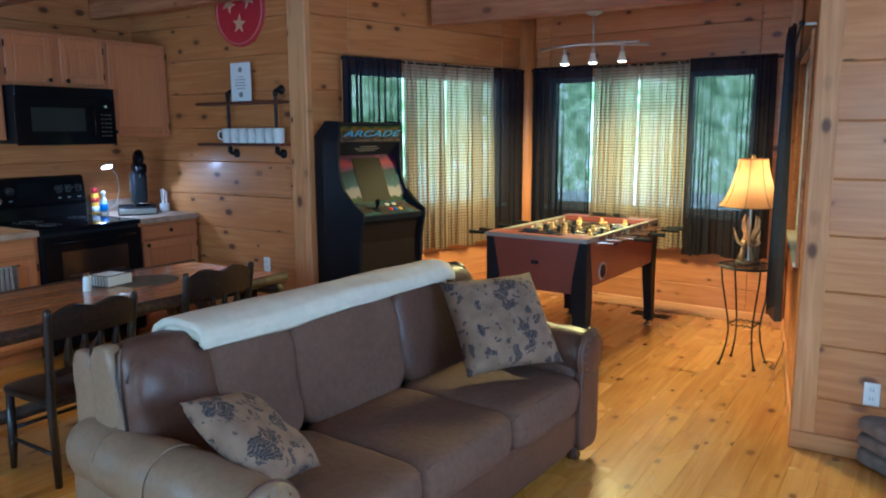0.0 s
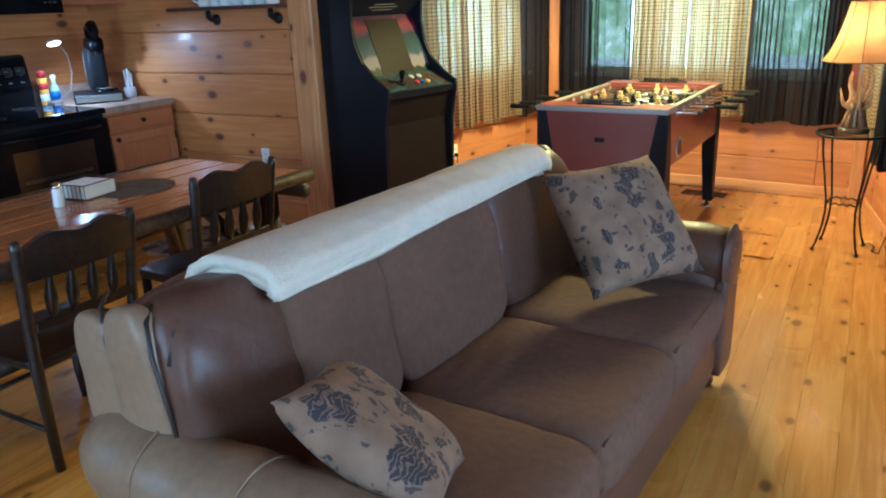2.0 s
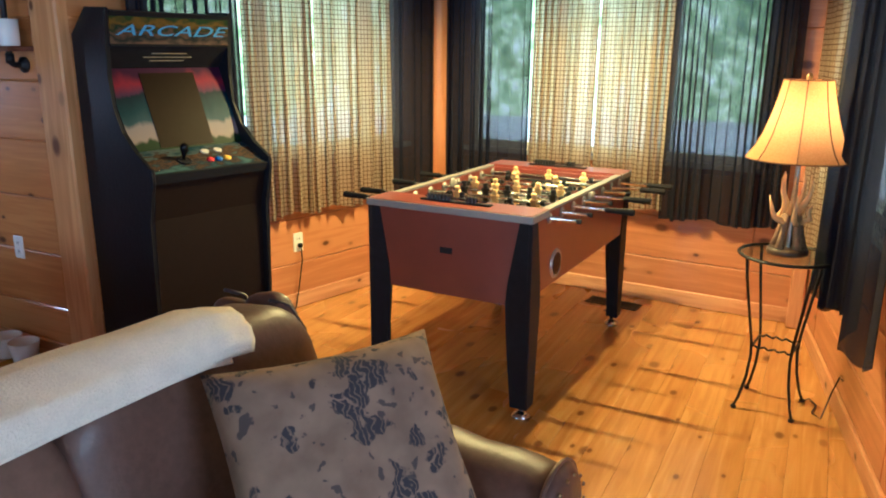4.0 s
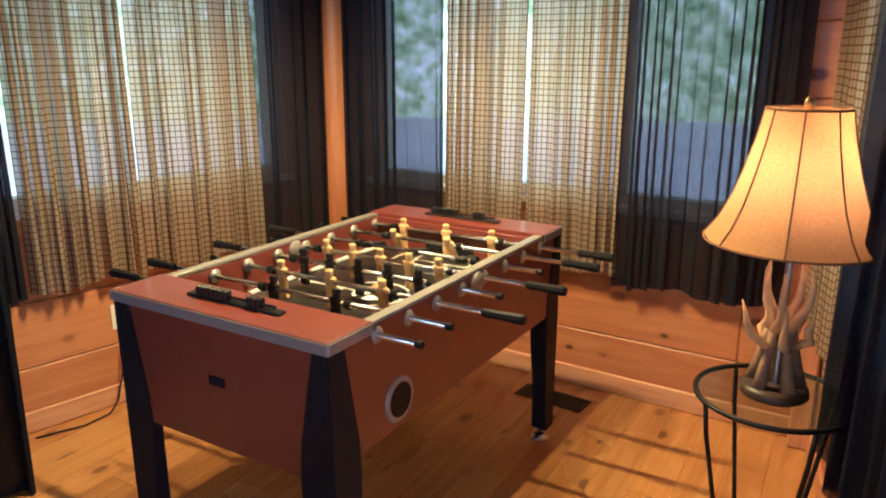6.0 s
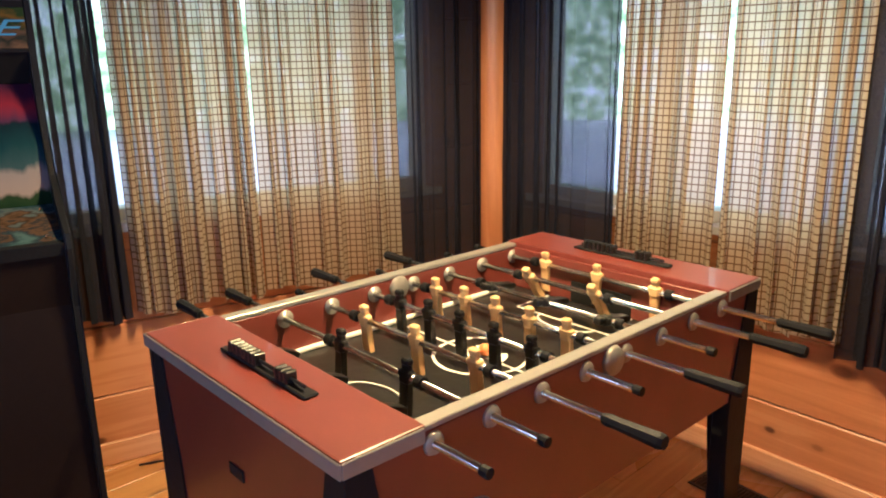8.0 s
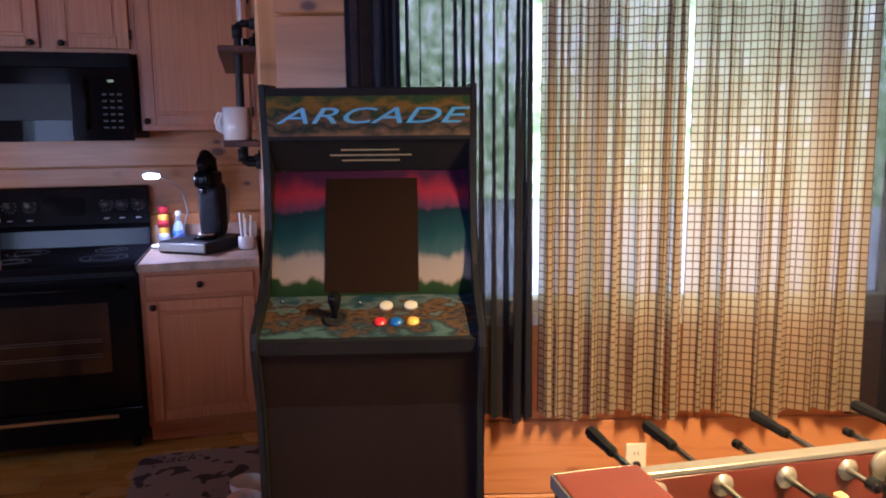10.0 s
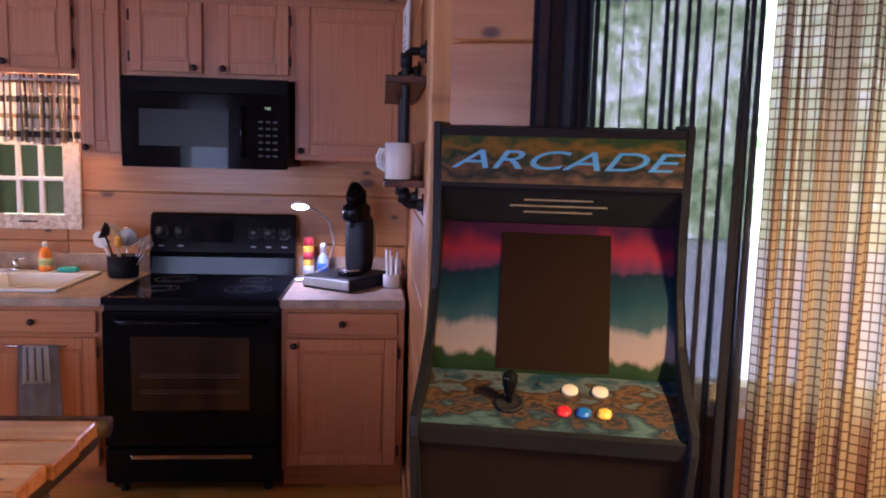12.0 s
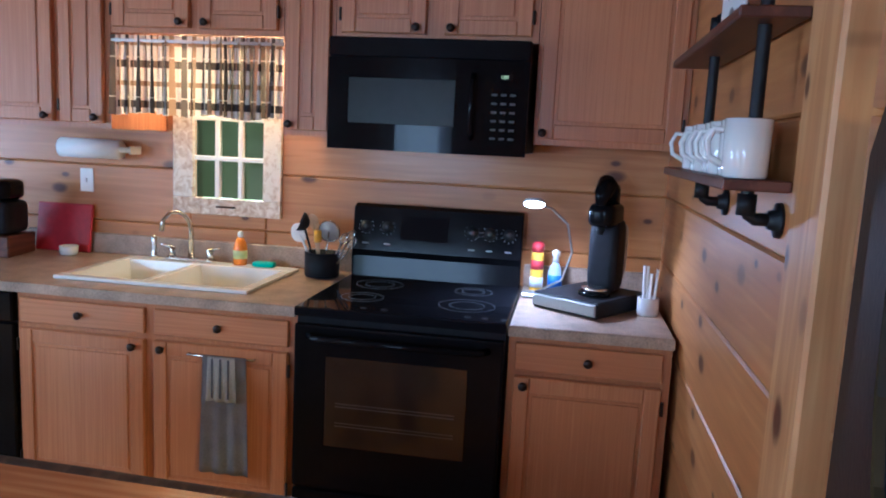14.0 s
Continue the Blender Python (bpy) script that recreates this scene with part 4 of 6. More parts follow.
def antler_lamp(m):
    t = thing("table_lamp", m, "lit table lamp with an antler base and a cream bell shade", "lamp")
    horn = plain("antler", (0.70, 0.45, 0.19), 0.45, vary=0.35, scale=25, bump=0.3)
    dark_horn = plain("antler_burr", (0.27, 0.165, 0.08), 0.6, vary=0.4, scale=40, bump=0.6)
    part("base", lathe([(0.080, 0.0), (0.084, 0.006), (0.081, 0.022), (0.070, 0.028)], seg=32), plain("lamp_base", (0.05, 0.03, 0.02), 0.4), t, "round dark wooden base", smooth=True)
    spread = (0.6, 0.95, 0.5, 0.85, 0.7)
    for i in range(5):
        q = math.radians(72 * i + 20)
        c, s = math.cos(q), math.sin(q)
        lean = spread[i]
        stem = [(0.058 * c, 0.058 * s, 0.026), (0.046 * c, 0.046 * s, 0.075), (0.034 * c, 0.036 * s, 0.13), (0.024 * c, 0.024 * s, 0.18)]
        b = part("antler_stem", tube(stem, [0.018, 0.015, 0.013, 0.012], seg=12), dark_horn, t, smooth=True)
        ct, stn = math.cos(q + 0.6), math.sin(q + 0.6)
        tine = [(0.024 * c, 0.024 * s, 0.17), (0.055 * ct * lean, 0.055 * stn * lean, 0.215), (0.085 * ct * lean, 0.085 * stn * lean, 0.25), (0.092 * ct * lean, 0.092 * stn * lean, 0.30), (0.08 * ct * lean, 0.08 * stn * lean, 0.335)]
        part("tine", tube(tine, [0.013, 0.012, 0.010, 0.007, 0.0015], seg=10), horn, b, smooth=True)
        ct, stn = math.cos(q - 0.5), math.sin(q - 0.5)
        tine = [(0.034 * c, 0.036 * s, 0.13), (0.07 * ct, 0.07 * stn, 0.155), (0.10 * ct * lean, 0.10 * stn * lean, 0.185), (0.122 * ct * lean, 0.122 * stn * lean, 0.215 + 0.012 * i)]
        part("tine", tube(tine, [0.012, 0.011, 0.009, 0.0015], seg=10), horn, b, smooth=True)
    part("stem", tube([(0, 0, 0.02), (0, 0, 0.47)], 0.009), NICKEL, t)
    m2, nt, n, k, p = links_of("lamp_shade")
    d, tr, mx = n.new("ShaderNodeBsdfDiffuse"), n.new("ShaderNodeBsdfTranslucent"), n.new("ShaderNodeMixShader")
    ns = n.new("ShaderNodeTexNoise")
    ns.inputs["Scale"].default_value = 60
    r = ramp(n, [(0.3, (0.70, 0.40, 0.12)), (0.7, (0.80, 0.49, 0.17))])
    k(ns.outputs["Fac"], r.inputs["Fac"]), k(r.outputs[0], d.inputs[0]), k(r.outputs[0], tr.inputs[0])
    mx.inputs[0].default_value = 0.62
    k(d.outputs[0], mx.inputs[1]), k(tr.outputs[0], mx.inputs[2]), k(mx.outputs[0], n["Material Output"].inputs["Surface"])
    prof = [(0.205, 0.400), (0.176, 0.440), (0.150, 0.495), (0.127, 0.565), (0.107, 0.640), (0.092, 0.715)]
    b = bmesh.new()
    seg = 48
    rings = []
    for rr, z in prof:
        row = []
        for q in range(seg):
            f = (q % 6) / 6
            rr2 = rr * (1 - 0.035 * math.sin(math.pi * f))
            row.append(b.verts.new((rr2 * math.cos(2 * math.pi * q / seg), rr2 * math.sin(2 * math.pi * q / seg), z)))
        rings.append(row)
    for u, v in zip(rings, rings[1:]):
        for q in range(seg):
            b.faces.new((u[q], u[(q + 1) % seg], v[(q + 1) % seg], v[q]))
    sh = part("shade", b, m2, t, "cream fabric bell shade with dark seams", smooth=True)
    seam = plain("seam", (0.20, 0.09, 0.03), 0.7)
    for i in range(8):
        q = 2 * math.pi * i / 8
        part("seam", tube([(r0 * 1.006 * math.cos(q), r0 * 1.006 * math.sin(q), z) for r0, z in prof], 0.0022, seg=5), seam, sh)
    for r0, z in (prof[0], prof[-1]):
        part("shade_trim", tube([(r0 * math.cos(q), r0 * math.sin(q), z) for q in np.linspace(0, 2 * math.pi, 33)], 0.0028, seg=6, caps=False), seam, sh)
    part("finial", lathe([(0.004, 0.70), (0.011, 0.715), (0.012, 0.73), (0.006, 0.742)], seg=12), plain("brass", (0.6, 0.36, 0.1), 0.3, 0.9), t, smooth=True)
    part("harp", tube([(-0.092, 0, 0.71), (0.092, 0, 0.71)], 0.003), NICKEL, t)
    part("bulb", lathe([(0.012, 0.47), (0.024, 0.50), (0.024, 0.53), (0.008, 0.548)], seg=14), BULB, t, smooth=True)
    return t


antler_lamp(pose(2.857, 1.35, 0.702))


def track_light(m):
    t = thing("ceiling_light", m, "brushed nickel bar light with three lit glass spots", "ceiling light")
    part("canopy", lathe([(0.062, 2.478), (0.062, 2.465), (0.03, 2.452)], seg=24), NICKEL, t, smooth=True)
    part("stem", tube([(0, 0, 2.46), (0, 0, 2.245)], 0.008), NICKEL, t, smooth=True)
    part("bar", tube([(q, 0.05 * math.sin(q * 6.5), 2.225 + 0.02 * math.cos(q * 4.5)) for q in np.linspace(-0.42, 0.42, 21)], 0.011, seg=8), NICKEL, t, smooth=True)
    part("bar", tube([(q, -0.045 * math.sin(q * 6.5), 2.238 + 0.012 * math.cos(q * 4.5)) for q in np.linspace(-0.36, 0.36, 21)], 0.008, seg=8), NICKEL, t, smooth=True)
    for q in (-0.225, 0, 0.225):
        s = part("spot_holder", tube([(q, 0, 2.225), (q, 0, 2.175)], 0.012), NICKEL, t, smooth=True)
        part("glass_cup", lathe([(0.019, 2.178), (0.022, 2.15), (0.036, 2.118), (0.040, 2.108), (0.034, 2.110), (0.018, 2.15)], at=(q, 0, 0), seg=20), plain("ribbed_glass", (0.75, 0.70, 0.6), 0.15, vary=0.1), s, "ribbed glass spot", smooth=True)
        part("bulb", lathe([(0.010, 2.135), (0.030, 2.110), (0.026, 2.103), (0.004, 2.101)], at=(q, 0, 0), seg=16), BULB, s, smooth=True)
    return t


track_light(pose(1.675, 1.42, 0))

# ---- sofa ----


def sofa(m):
    t = thing("sofa", m, "brown leather and microfibre three-seat sofa with rolled arms", "sofa")

    def put(name, bm, mat_, p, rot=(0, 0, 0), label="", parent=None):
        ob = part(name, bm, mat_, parent or t, label, smooth=True)
        ob.matrix_local = pose(*p, *rot)
        return ob

    part("base_frame", box(-0.52, 0.42, -0.98, 0.98, 0.075, 0.29, 0.02, seg=2), LEATHER, t)
    put("front_rail", cushion(0.06, 1.80, 0.21, 12, 0.3, 7, 0.003), LEATHER, (0.425, 0, 0.18))
    for i, y in enumerate((-0.60, 0, 0.60)):
        put("seat_cushion", cushion(0.66, 0.60, 0.20, 18, 0.9, 8, 0.006, 3.0 * i), SUEDE, (0.135, y, 0.355))
        part("seat_welt", tube([(0.452, y + q, 0.437 - 0.012 * (abs(q) / 0.28) ** 4) for q in np.linspace(-0.28, 0.28, 15)], 0.0045, seg=6), SUEDE, t, smooth=True)
    put("back_frame", cushion(0.20, 2.0, 0.82, 16, 0.3, 6, 0.006, 2), LEATHER, (-0.455, 0, 0.465), (0, -6, 0))
    lean = (0, -12, 0)
    put("back_cushion", cushion(0.26, 0.622, 0.50, 18, 1.1, 7, 0.009, 7.0), SUEDE, (-0.285, 0, 0.655), lean)
    put("back_cushion", cushion(0.26, 0.375, 0.50, 18, 0.9, 7, 0.010, 1.0), SUEDE, (-0.285, -0.502, 0.655), lean)
    put("back_end", cushion(0.265, 0.36, 0.51, 18, 0.5, 4.2, 0.013, 14.0), LEATHER, (-0.298, -0.825, 0.655), lean, "brown leather end of the back cushion")
    put("back_cushion", cushion(0.26, 0.68, 0.51, 18, 0.9, 5.5, 0.010, 21.0), LEATHER, (-0.29, 0.655, 0.652), lean)
    for sgn in (-1, 1):
        # The -y side gets the paler leather, standing for light that falls on it.
        side_mat = LIT_LEATHER if sgn < 0 else LEATHER
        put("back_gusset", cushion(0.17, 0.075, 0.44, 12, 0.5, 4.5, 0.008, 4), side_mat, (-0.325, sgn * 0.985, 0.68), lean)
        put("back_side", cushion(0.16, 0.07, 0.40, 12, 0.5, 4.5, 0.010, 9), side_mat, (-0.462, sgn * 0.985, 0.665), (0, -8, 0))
        for x0, lo in ((-0.235, 0.60), (-0.395, 0.58)):
            edge = [(x0 + 0.02, lo), (x0 - 0.005, 0.72), (x0 - 0.03, 0.82), (x0 - 0.06, 0.885), (x0 - 0.09, 0.905)]
            part("back_piping", tube([(x, sgn * (1.012 - 0.02 * (i == 3) - 0.06 * (i == 4)), z) for i, (x, z) in enumerate(edge)], 0.0055, seg=6), PIPING, t, smooth=True)
    part("back_piping", tube([(-0.235, -0.995, 0.80), (-0.245, -0.965, 0.865), (-0.262, -0.90, 0.90), (-0.275, -0.80, 0.912), (-0.285, -0.70, 0.914)], 0.005, seg=6), PIPING, t, smooth=True)
    for s in (-1, 1):
        mat_ = LIT_LEATHER if s < 0 else LEATHER
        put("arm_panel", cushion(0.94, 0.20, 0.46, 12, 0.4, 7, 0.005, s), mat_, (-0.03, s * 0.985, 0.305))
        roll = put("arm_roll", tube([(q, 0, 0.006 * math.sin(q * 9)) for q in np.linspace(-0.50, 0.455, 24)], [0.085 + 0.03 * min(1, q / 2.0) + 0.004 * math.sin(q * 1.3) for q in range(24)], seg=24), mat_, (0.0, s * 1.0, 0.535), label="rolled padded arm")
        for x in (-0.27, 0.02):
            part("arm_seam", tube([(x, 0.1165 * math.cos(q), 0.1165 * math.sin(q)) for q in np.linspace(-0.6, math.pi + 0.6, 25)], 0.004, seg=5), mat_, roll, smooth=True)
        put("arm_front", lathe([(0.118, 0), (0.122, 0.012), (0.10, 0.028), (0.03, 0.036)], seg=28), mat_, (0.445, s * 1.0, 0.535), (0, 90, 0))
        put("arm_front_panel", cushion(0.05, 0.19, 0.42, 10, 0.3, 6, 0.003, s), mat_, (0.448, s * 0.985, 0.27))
        part("arm_welt", tube([(0.452, s * 1.0 + 0.122 * math.cos(q), 0.535 + 0.122 * math.sin(q)) for q in np.linspace(0, 2 * math.pi, 29)], 0.006, seg=6, caps=False), LEATHER, t, smooth=True)
        for q in range(15):
            a = 2 * math.pi * q / 15
            part("nail_head", lathe([(0.006, 0), (0.004, 0.004), (0.001, 0.005)], seg=8), plain("brass_nail", (0.25, 0.16, 0.08), 0.35, 0.9) if (q, s) == (0, -1) else bpy.data.materials["brass_nail"], roll).matrix_local = pose(0.478, 0.098 * math.cos(a), 0.098 * math.sin(a), 0, 90, 0)
        for q in range(9):
            part("nail_head", lathe([(0.006, 0), (0.004, 0.004), (0.001, 0.005)], seg=8), bpy.data.materials["brass_nail"], t).matrix_local = pose(0.470, s * 1.05, 0.12 + q * 0.035, 0, 90, 0)
        for x in (-0.42, 0.40):
            part("foot", lathe([(0.030, 0.001), (0.036, 0.02), (0.026, 0.05), (0.034, 0.078)], at=(x, s * 0.95, 0), seg=16), FOOT_WOOD, t, "turned dark wooden foot", smooth=True)
    return t


PIPING = plain("dark_piping", (0.035, 0.02, 0.016), 0.5)
FOOT_WOOD = plain("dark_foot", (0.05, 0.02, 0.01), 0.35)
SOFA = pose(2.00, -1.60, 0, 0, 0, -4.0)
sofa(SOFA)

# leaf-patterned cushions
m, nt, n, k, p = links_of("leaf_tapestry")
tc = n.new("ShaderNodeTexCoord")
v, w, fl = n.new("ShaderNodeTexVoronoi"), n.new("ShaderNodeTexWave"), n.new("ShaderNodeTexVoronoi")
v.inputs["Scale"].default_value, v.inputs["Randomness"].default_value = 10.5, 0.75
fl.inputs["Scale"].default_value, fl.inputs["Randomness"].default_value = 21.0, 0.9
w.inputs["Scale"].default_value, w.inputs["Distortion"].default_value, w.inputs["Detail"].default_value = 26, 16.0, 3
ns = n.new("ShaderNodeTexNoise")
ns.inputs["Scale"].default_value, ns.inputs["Detail"].default_value = 13, 4
k(tc.outputs["Object"], ns.inputs["Vector"]), k(tc.outputs["Object"], w.inputs["Vector"])
vm = n.new("ShaderNodeVectorMath")
vm.operation = "MULTIPLY_ADD"
vm.inputs[1].default_value = (0.17, 0.17, 0.17)
k(ns.outputs["Color"], vm.inputs[0]), k(tc.outputs["Object"], vm.inputs[2]), k(vm.outputs[0], v.inputs["Vector"]), k(vm.outputs[0], fl.inputs["Vector"])
leaf = ramp(n, [(0.06, (0, 0, 0)), (0.10, (1, 1, 1)), (0.37, (1, 1, 1)), (0.41, (0, 0, 0))])
vein = ramp(n, [(0.10, (0.35, 0.35, 0.35)), (0.30, (1, 1, 1))])
dots = ramp(n, [(0.19, (0.8, 0.8, 0.8)), (0.25, (0, 0, 0))])
k(v.outputs["Distance"], leaf.inputs["Fac"]), k(w.outputs["Fac"], vein.inputs["Fac"]), k(fl.outputs["Distance"], dots.inputs["Fac"])
lv = n.new("ShaderNodeMath")
lv.operation = "MULTIPLY"
k(leaf.outputs[0], lv.inputs[0]), k(vein.outputs[0], lv.inputs[1])
mk = either(n, k, lv.outputs[0], dots.outputs[0])
ground_tone = ramp(n, [(0.35, (0.185, 0.116, 0.074)), (0.65, (0.255, 0.165, 0.108))])
k(ns.outputs["Fac"], ground_tone.inputs["Fac"])
k(tint(n, k, mk, ground_tone.outputs[0], (0.038, 0.032, 0.036)), p.inputs["Base Color"])
p.inputs["Roughness"].default_value = 0.9
bp, wv = n.new("ShaderNodeBump"), n.new("ShaderNodeTexNoise")
wv.inputs["Scale"].default_value = 350
bp.inputs["Strength"].default_value = 0.4
k(tc.outputs["Object"], wv.inputs["Vector"]), k(wv.outputs["Fac"], bp.inputs["Height"]), k(bp.outputs["Normal"], p.inputs["Normal"])
TAPESTRY = m


def pillow(m, size, label):
    bm = bmesh.new()
    nq = 26
    for side in (-1, 1):
        g = [[bm.verts.new((0, 0, 0)) for _ in range(nq + 1)] for _ in range(nq + 1)]
        for i in range(nq + 1):
            for j in range(nq + 1):
                u, w_ = 2 * i / nq - 1, 2 * j / nq - 1
                pinch = 1 - 0.07 * (1 - u * u) * abs(w_) ** 3 - 0.07 * (1 - w_ * w_) * abs(u) ** 3
                h = (max(0, 1 - u ** 4) * max(0, 1 - w_ ** 4)) ** 0.55
                h *= 1 + 0.12 * noise.noise(Vector((u * 2.2, w_ * 2.2, side)))
                g[i][j].co = (u * size / 2 * pinch, w_ * size / 2 * pinch, side * h * size * 0.17)
        for i in range(nq):
            for j in range(nq):
                q = (g[i][j], g[i + 1][j], g[i + 1][j + 1], g[i][j + 1])
                bm.faces.new(q if side > 0 else q[::-1])
    bmesh.ops.remove_doubles(bm, verts=bm.verts[:], dist=0.0006)
    ob = part("throw_pillow", bm, TAPESTRY, smooth=True)
    ob.matrix_world = m
    return tagged(ob, label, "cushion", "pillows on the sofa")


def laid(centre, along, up):
    """A pose from a centre and two edge directions."""
    x = Vector(along).normalized()
    y = (Vector(up) - x * x.dot(Vector(up))).normalized()
    z = x.cross(y)
    m = Matrix((x, y, z)).transposed().to_4x4()
    m.translation = Vector(centre)
    return m


pillow(SOFA @ laid((0.125, 0.705, 0.705), (0.515, 0.855, 0.026), (-0.553, 0.342, 0.76)), 0.50, "square pillow with brown leaf tapestry leaning in the sofa's corner")
pillow(SOFA @ laid((0.145, -0.79, 0.645), (0.807, 0.204, -0.555), (-0.40, 0.88, -0.26)), 0.39, "square pillow with brown leaf tapestry slumped against the sofa's arm")


def throw(m):
    """A folded fleece blanket laid along the top of the sofa's back."""
    bm = bmesh.new()
    edge = [(-0.168, 0.868), (-0.158, 0.898), (-0.176, 0.930), (-0.225, 0.950), (-0.30, 0.960), (-0.375, 0.950), (-0.425, 0.920), (-0.452, 0.875), (-0.46, 0.80), (-0.465, 0.66)]
    rows = 72
    for drop, y0, y1, cut in ((0.0, -0.745, 0.765, 0), (0.030, -0.735, 0.70, 1)):
        prof = [(a[0] * (1 - f) + b[0] * f, a[1] * (1 - f) + b[1] * f) for a, b in zip(edge[cut:], edge[cut + 1:]) for f in (0, 0.34, 0.67)] + [edge[-1]]
        grid = []
        for i in range(rows + 1):
            s = i / rows
            y = y0 + s * (y1 - y0)
            end = min(1, (1 - s) * 16)
            row = []
            for q, (x, z) in enumerate(prof):
                e = noise.noise(Vector((y * 2.6, q * 0.22, drop * 40)))
                f = noise.noise(Vector((y * 7, q * 0.6, 3)))
                wx = -0.31 + (x + 0.31) * (1 - 0.30 * s) * (0.72 + 0.28 * end)
                row.append(bm.verts.new((wx + 0.045 * s + 0.008 * e, y + 0.10 * (x + 0.16) * (1 - s), z - drop + 0.022 * s - 0.03 * (1 - end) + 0.010 * e + 0.003 * f)))
            grid.append(row)
        for a, b in zip(grid, grid[1:]):
            for q in range(len(prof) - 1):
                bm.faces.new((a[q], a[q + 1], b[q + 1], b[q]))
    bm.normal_update()
    bmesh.ops.solidify(bm, geom=bm.faces[:], thickness=-0.028)
    ob = part("throw_blanket", bm, SHERPA, smooth=True)
    ob.matrix_world = m
    return tagged(ob, "folded cream fleece throw laid along the sofa's back", "blanket")


throw(SOFA)

# ---- dining table and chairs ----


def dining_table(m):
    t = thing("dining_table", m, "dark rustic plank dining table on log trestles", "dining table")
    rnd = random.Random(3)
    w, l = 0.835, 1.95
    for i in range(5):
        x0 = -w / 2 + i * w / 5
        b = box(-l / 2 - rnd.random() * 0.015, l / 2 + rnd.random() * 0.02, x0 + 0.001, x0 + w / 5 - 0.001, 0.715, 0.765, 0.006)
        ob = part("table_plank", b, TABLE_WOOD, t)
        ob.matrix_local = pose(0, 0, 0, 0, 0, 90)
    for s in (-1, 1):
        pts = [(s * (w / 2 + 0.012), q, 0.738 + 0.004 * math.sin(q * 9)) for q in np.linspace(-l / 2 - 0.02, l / 2 + 0.03, 12)]
        part("log_edge", tube(pts, [0.034 + 0.004 * math.sin(q * 1.7) for q in range(12)], seg=12), BARK, t, "bark-dark log edge", smooth=True)
    for e in (-1, 1):
        y = e * (l / 2 - 0.17)
        for s in (-1, 1):
            part("leg", tube([(s * 0.36, y, 0.002), (s * 0.34, y, 0.36), (s * 0.33, y, 0.716)], [0.055, 0.050, 0.052], seg=14), BARK, t, smooth=True)
            part("brace", tube([(s * 0.33, y - e * 0.02, 0.30), (s * 0.12, y - e * 0.25, 0.70)], 0.03, seg=10), BARK, t, smooth=True)
        part("crosspiece", tube([(-0.37, y, 0.22), (0.37, y, 0.22)], 0.036, seg=12), BARK, t, smooth=True)
        part("end_log", tube([(-0.46, e * (l / 2 - 0.05), 0.682), (0.47, e * (l / 2 - 0.05), 0.682)], 0.034, seg=12), BARK, t, smooth=True)
    part("stretcher", tube([(0, -l / 2 + 0.17, 0.24), (0, l / 2 - 0.17, 0.24)], 0.034, seg=12), BARK, t, smooth=True)
    return t


dining_table(pose(0.157, -1.768, 0, 0, 0, -1.5))


def dining_chair(m):
    c = thing("dining_chair", m, "black-stained wooden dining chair with turned spindles", "chair", "chairs round the table")
    part("seat", cushion(0.42, 0.44, 0.045, 10, 0.2, 8), CHAIR_WOOD, c, smooth=True).matrix_local = pose(0, 0, 0.445)
    for s in (-1, 1):
        part("back_post", tube([(0.20, s * 0.20, 0.002), (0.195, s * 0.20, 0.42), (0.215, s * 0.205, 0.62), (0.255, s * 0.215, 0.90), (0.262, s * 0.217, 0.93)], [0.017, 0.021, 0.02, 0.019, 0.014], seg=12), CHAIR_WOOD, c, smooth=True)
        part("front_leg", tube([(-0.19, s * 0.195, 0.002), (-0.185, s * 0.19, 0.15), (-0.18, s * 0.185, 0.43)], [0.014, 0.022, 0.019], seg=12), CHAIR_WOOD, c, smooth=True)
        part("side_rung", tube([(-0.185, s * 0.192, 0.17), (0.198, s * 0.2, 0.17)], 0.010, seg=8), CHAIR_WOOD, c, smooth=True)
    part("front_rung", tube([(-0.186, -0.19, 0.22), (-0.186, 0.19, 0.22)], 0.011, seg=8), CHAIR_WOOD, c, smooth=True)
    b = bmesh.new()
    rowv = []
    for q in np.linspace(-1, 1, 13):
        x = 0.245 + 0.02 * (1 - q * q)
        zt = 0.905 + 0.022 * (1 - q ** 4) - 0.012 * math.cos(q * 6)
        rowv.append([b.verts.new(v_) for v_ in ((x - 0.012, q * 0.205, 0.775), (x + 0.010, q * 0.205, 0.775), (x + 0.022, q * 0.205, zt), (x - 0.002, q * 0.205, zt))])
    for u, w_ in zip(rowv, rowv[1:]):
        for q in range(4):
            b.faces.new((u[q], w_[q], w_[(q + 1) % 4], u[(q + 1) % 4]))
    b.faces.new(rowv[0]), b.faces.new(rowv[-1][::-1])
    bmesh.ops.recalc_face_normals(b, faces=b.faces[:])
    part("top_rail", b, CHAIR_WOOD, c, "broad curved top rail")
    part("lower_rail", box(0.212, 0.232, -0.19, 0.19, 0.575, 0.615, 0.004), CHAIR_WOOD, c)
    for q in (-0.12, -0.04, 0.04, 0.12):
        part("spindle", tube([(0.222, q, 0.61), (0.226, q, 0.64), (0.232, q, 0.69), (0.238, q, 0.74), (0.245, q, 0.78)], [0.009, 0.018, 0.022, 0.014, 0.009], seg=10), CHAIR_WOOD, c, smooth=True)
    return c


CHAIR_FIT = Matrix.Diagonal((1, 1, 0.955, 1))
chair = dining_chair(pose(0.405, -1.295, 0, 0, 0, -2) @ CHAIR_FIT)
copy_thing(chair, pose(0.40, -2.045, 0, 0, 0, 1) @ CHAIR_FIT)

# ---- kitchen ----
FRONT, CT = -1.385, 0.935
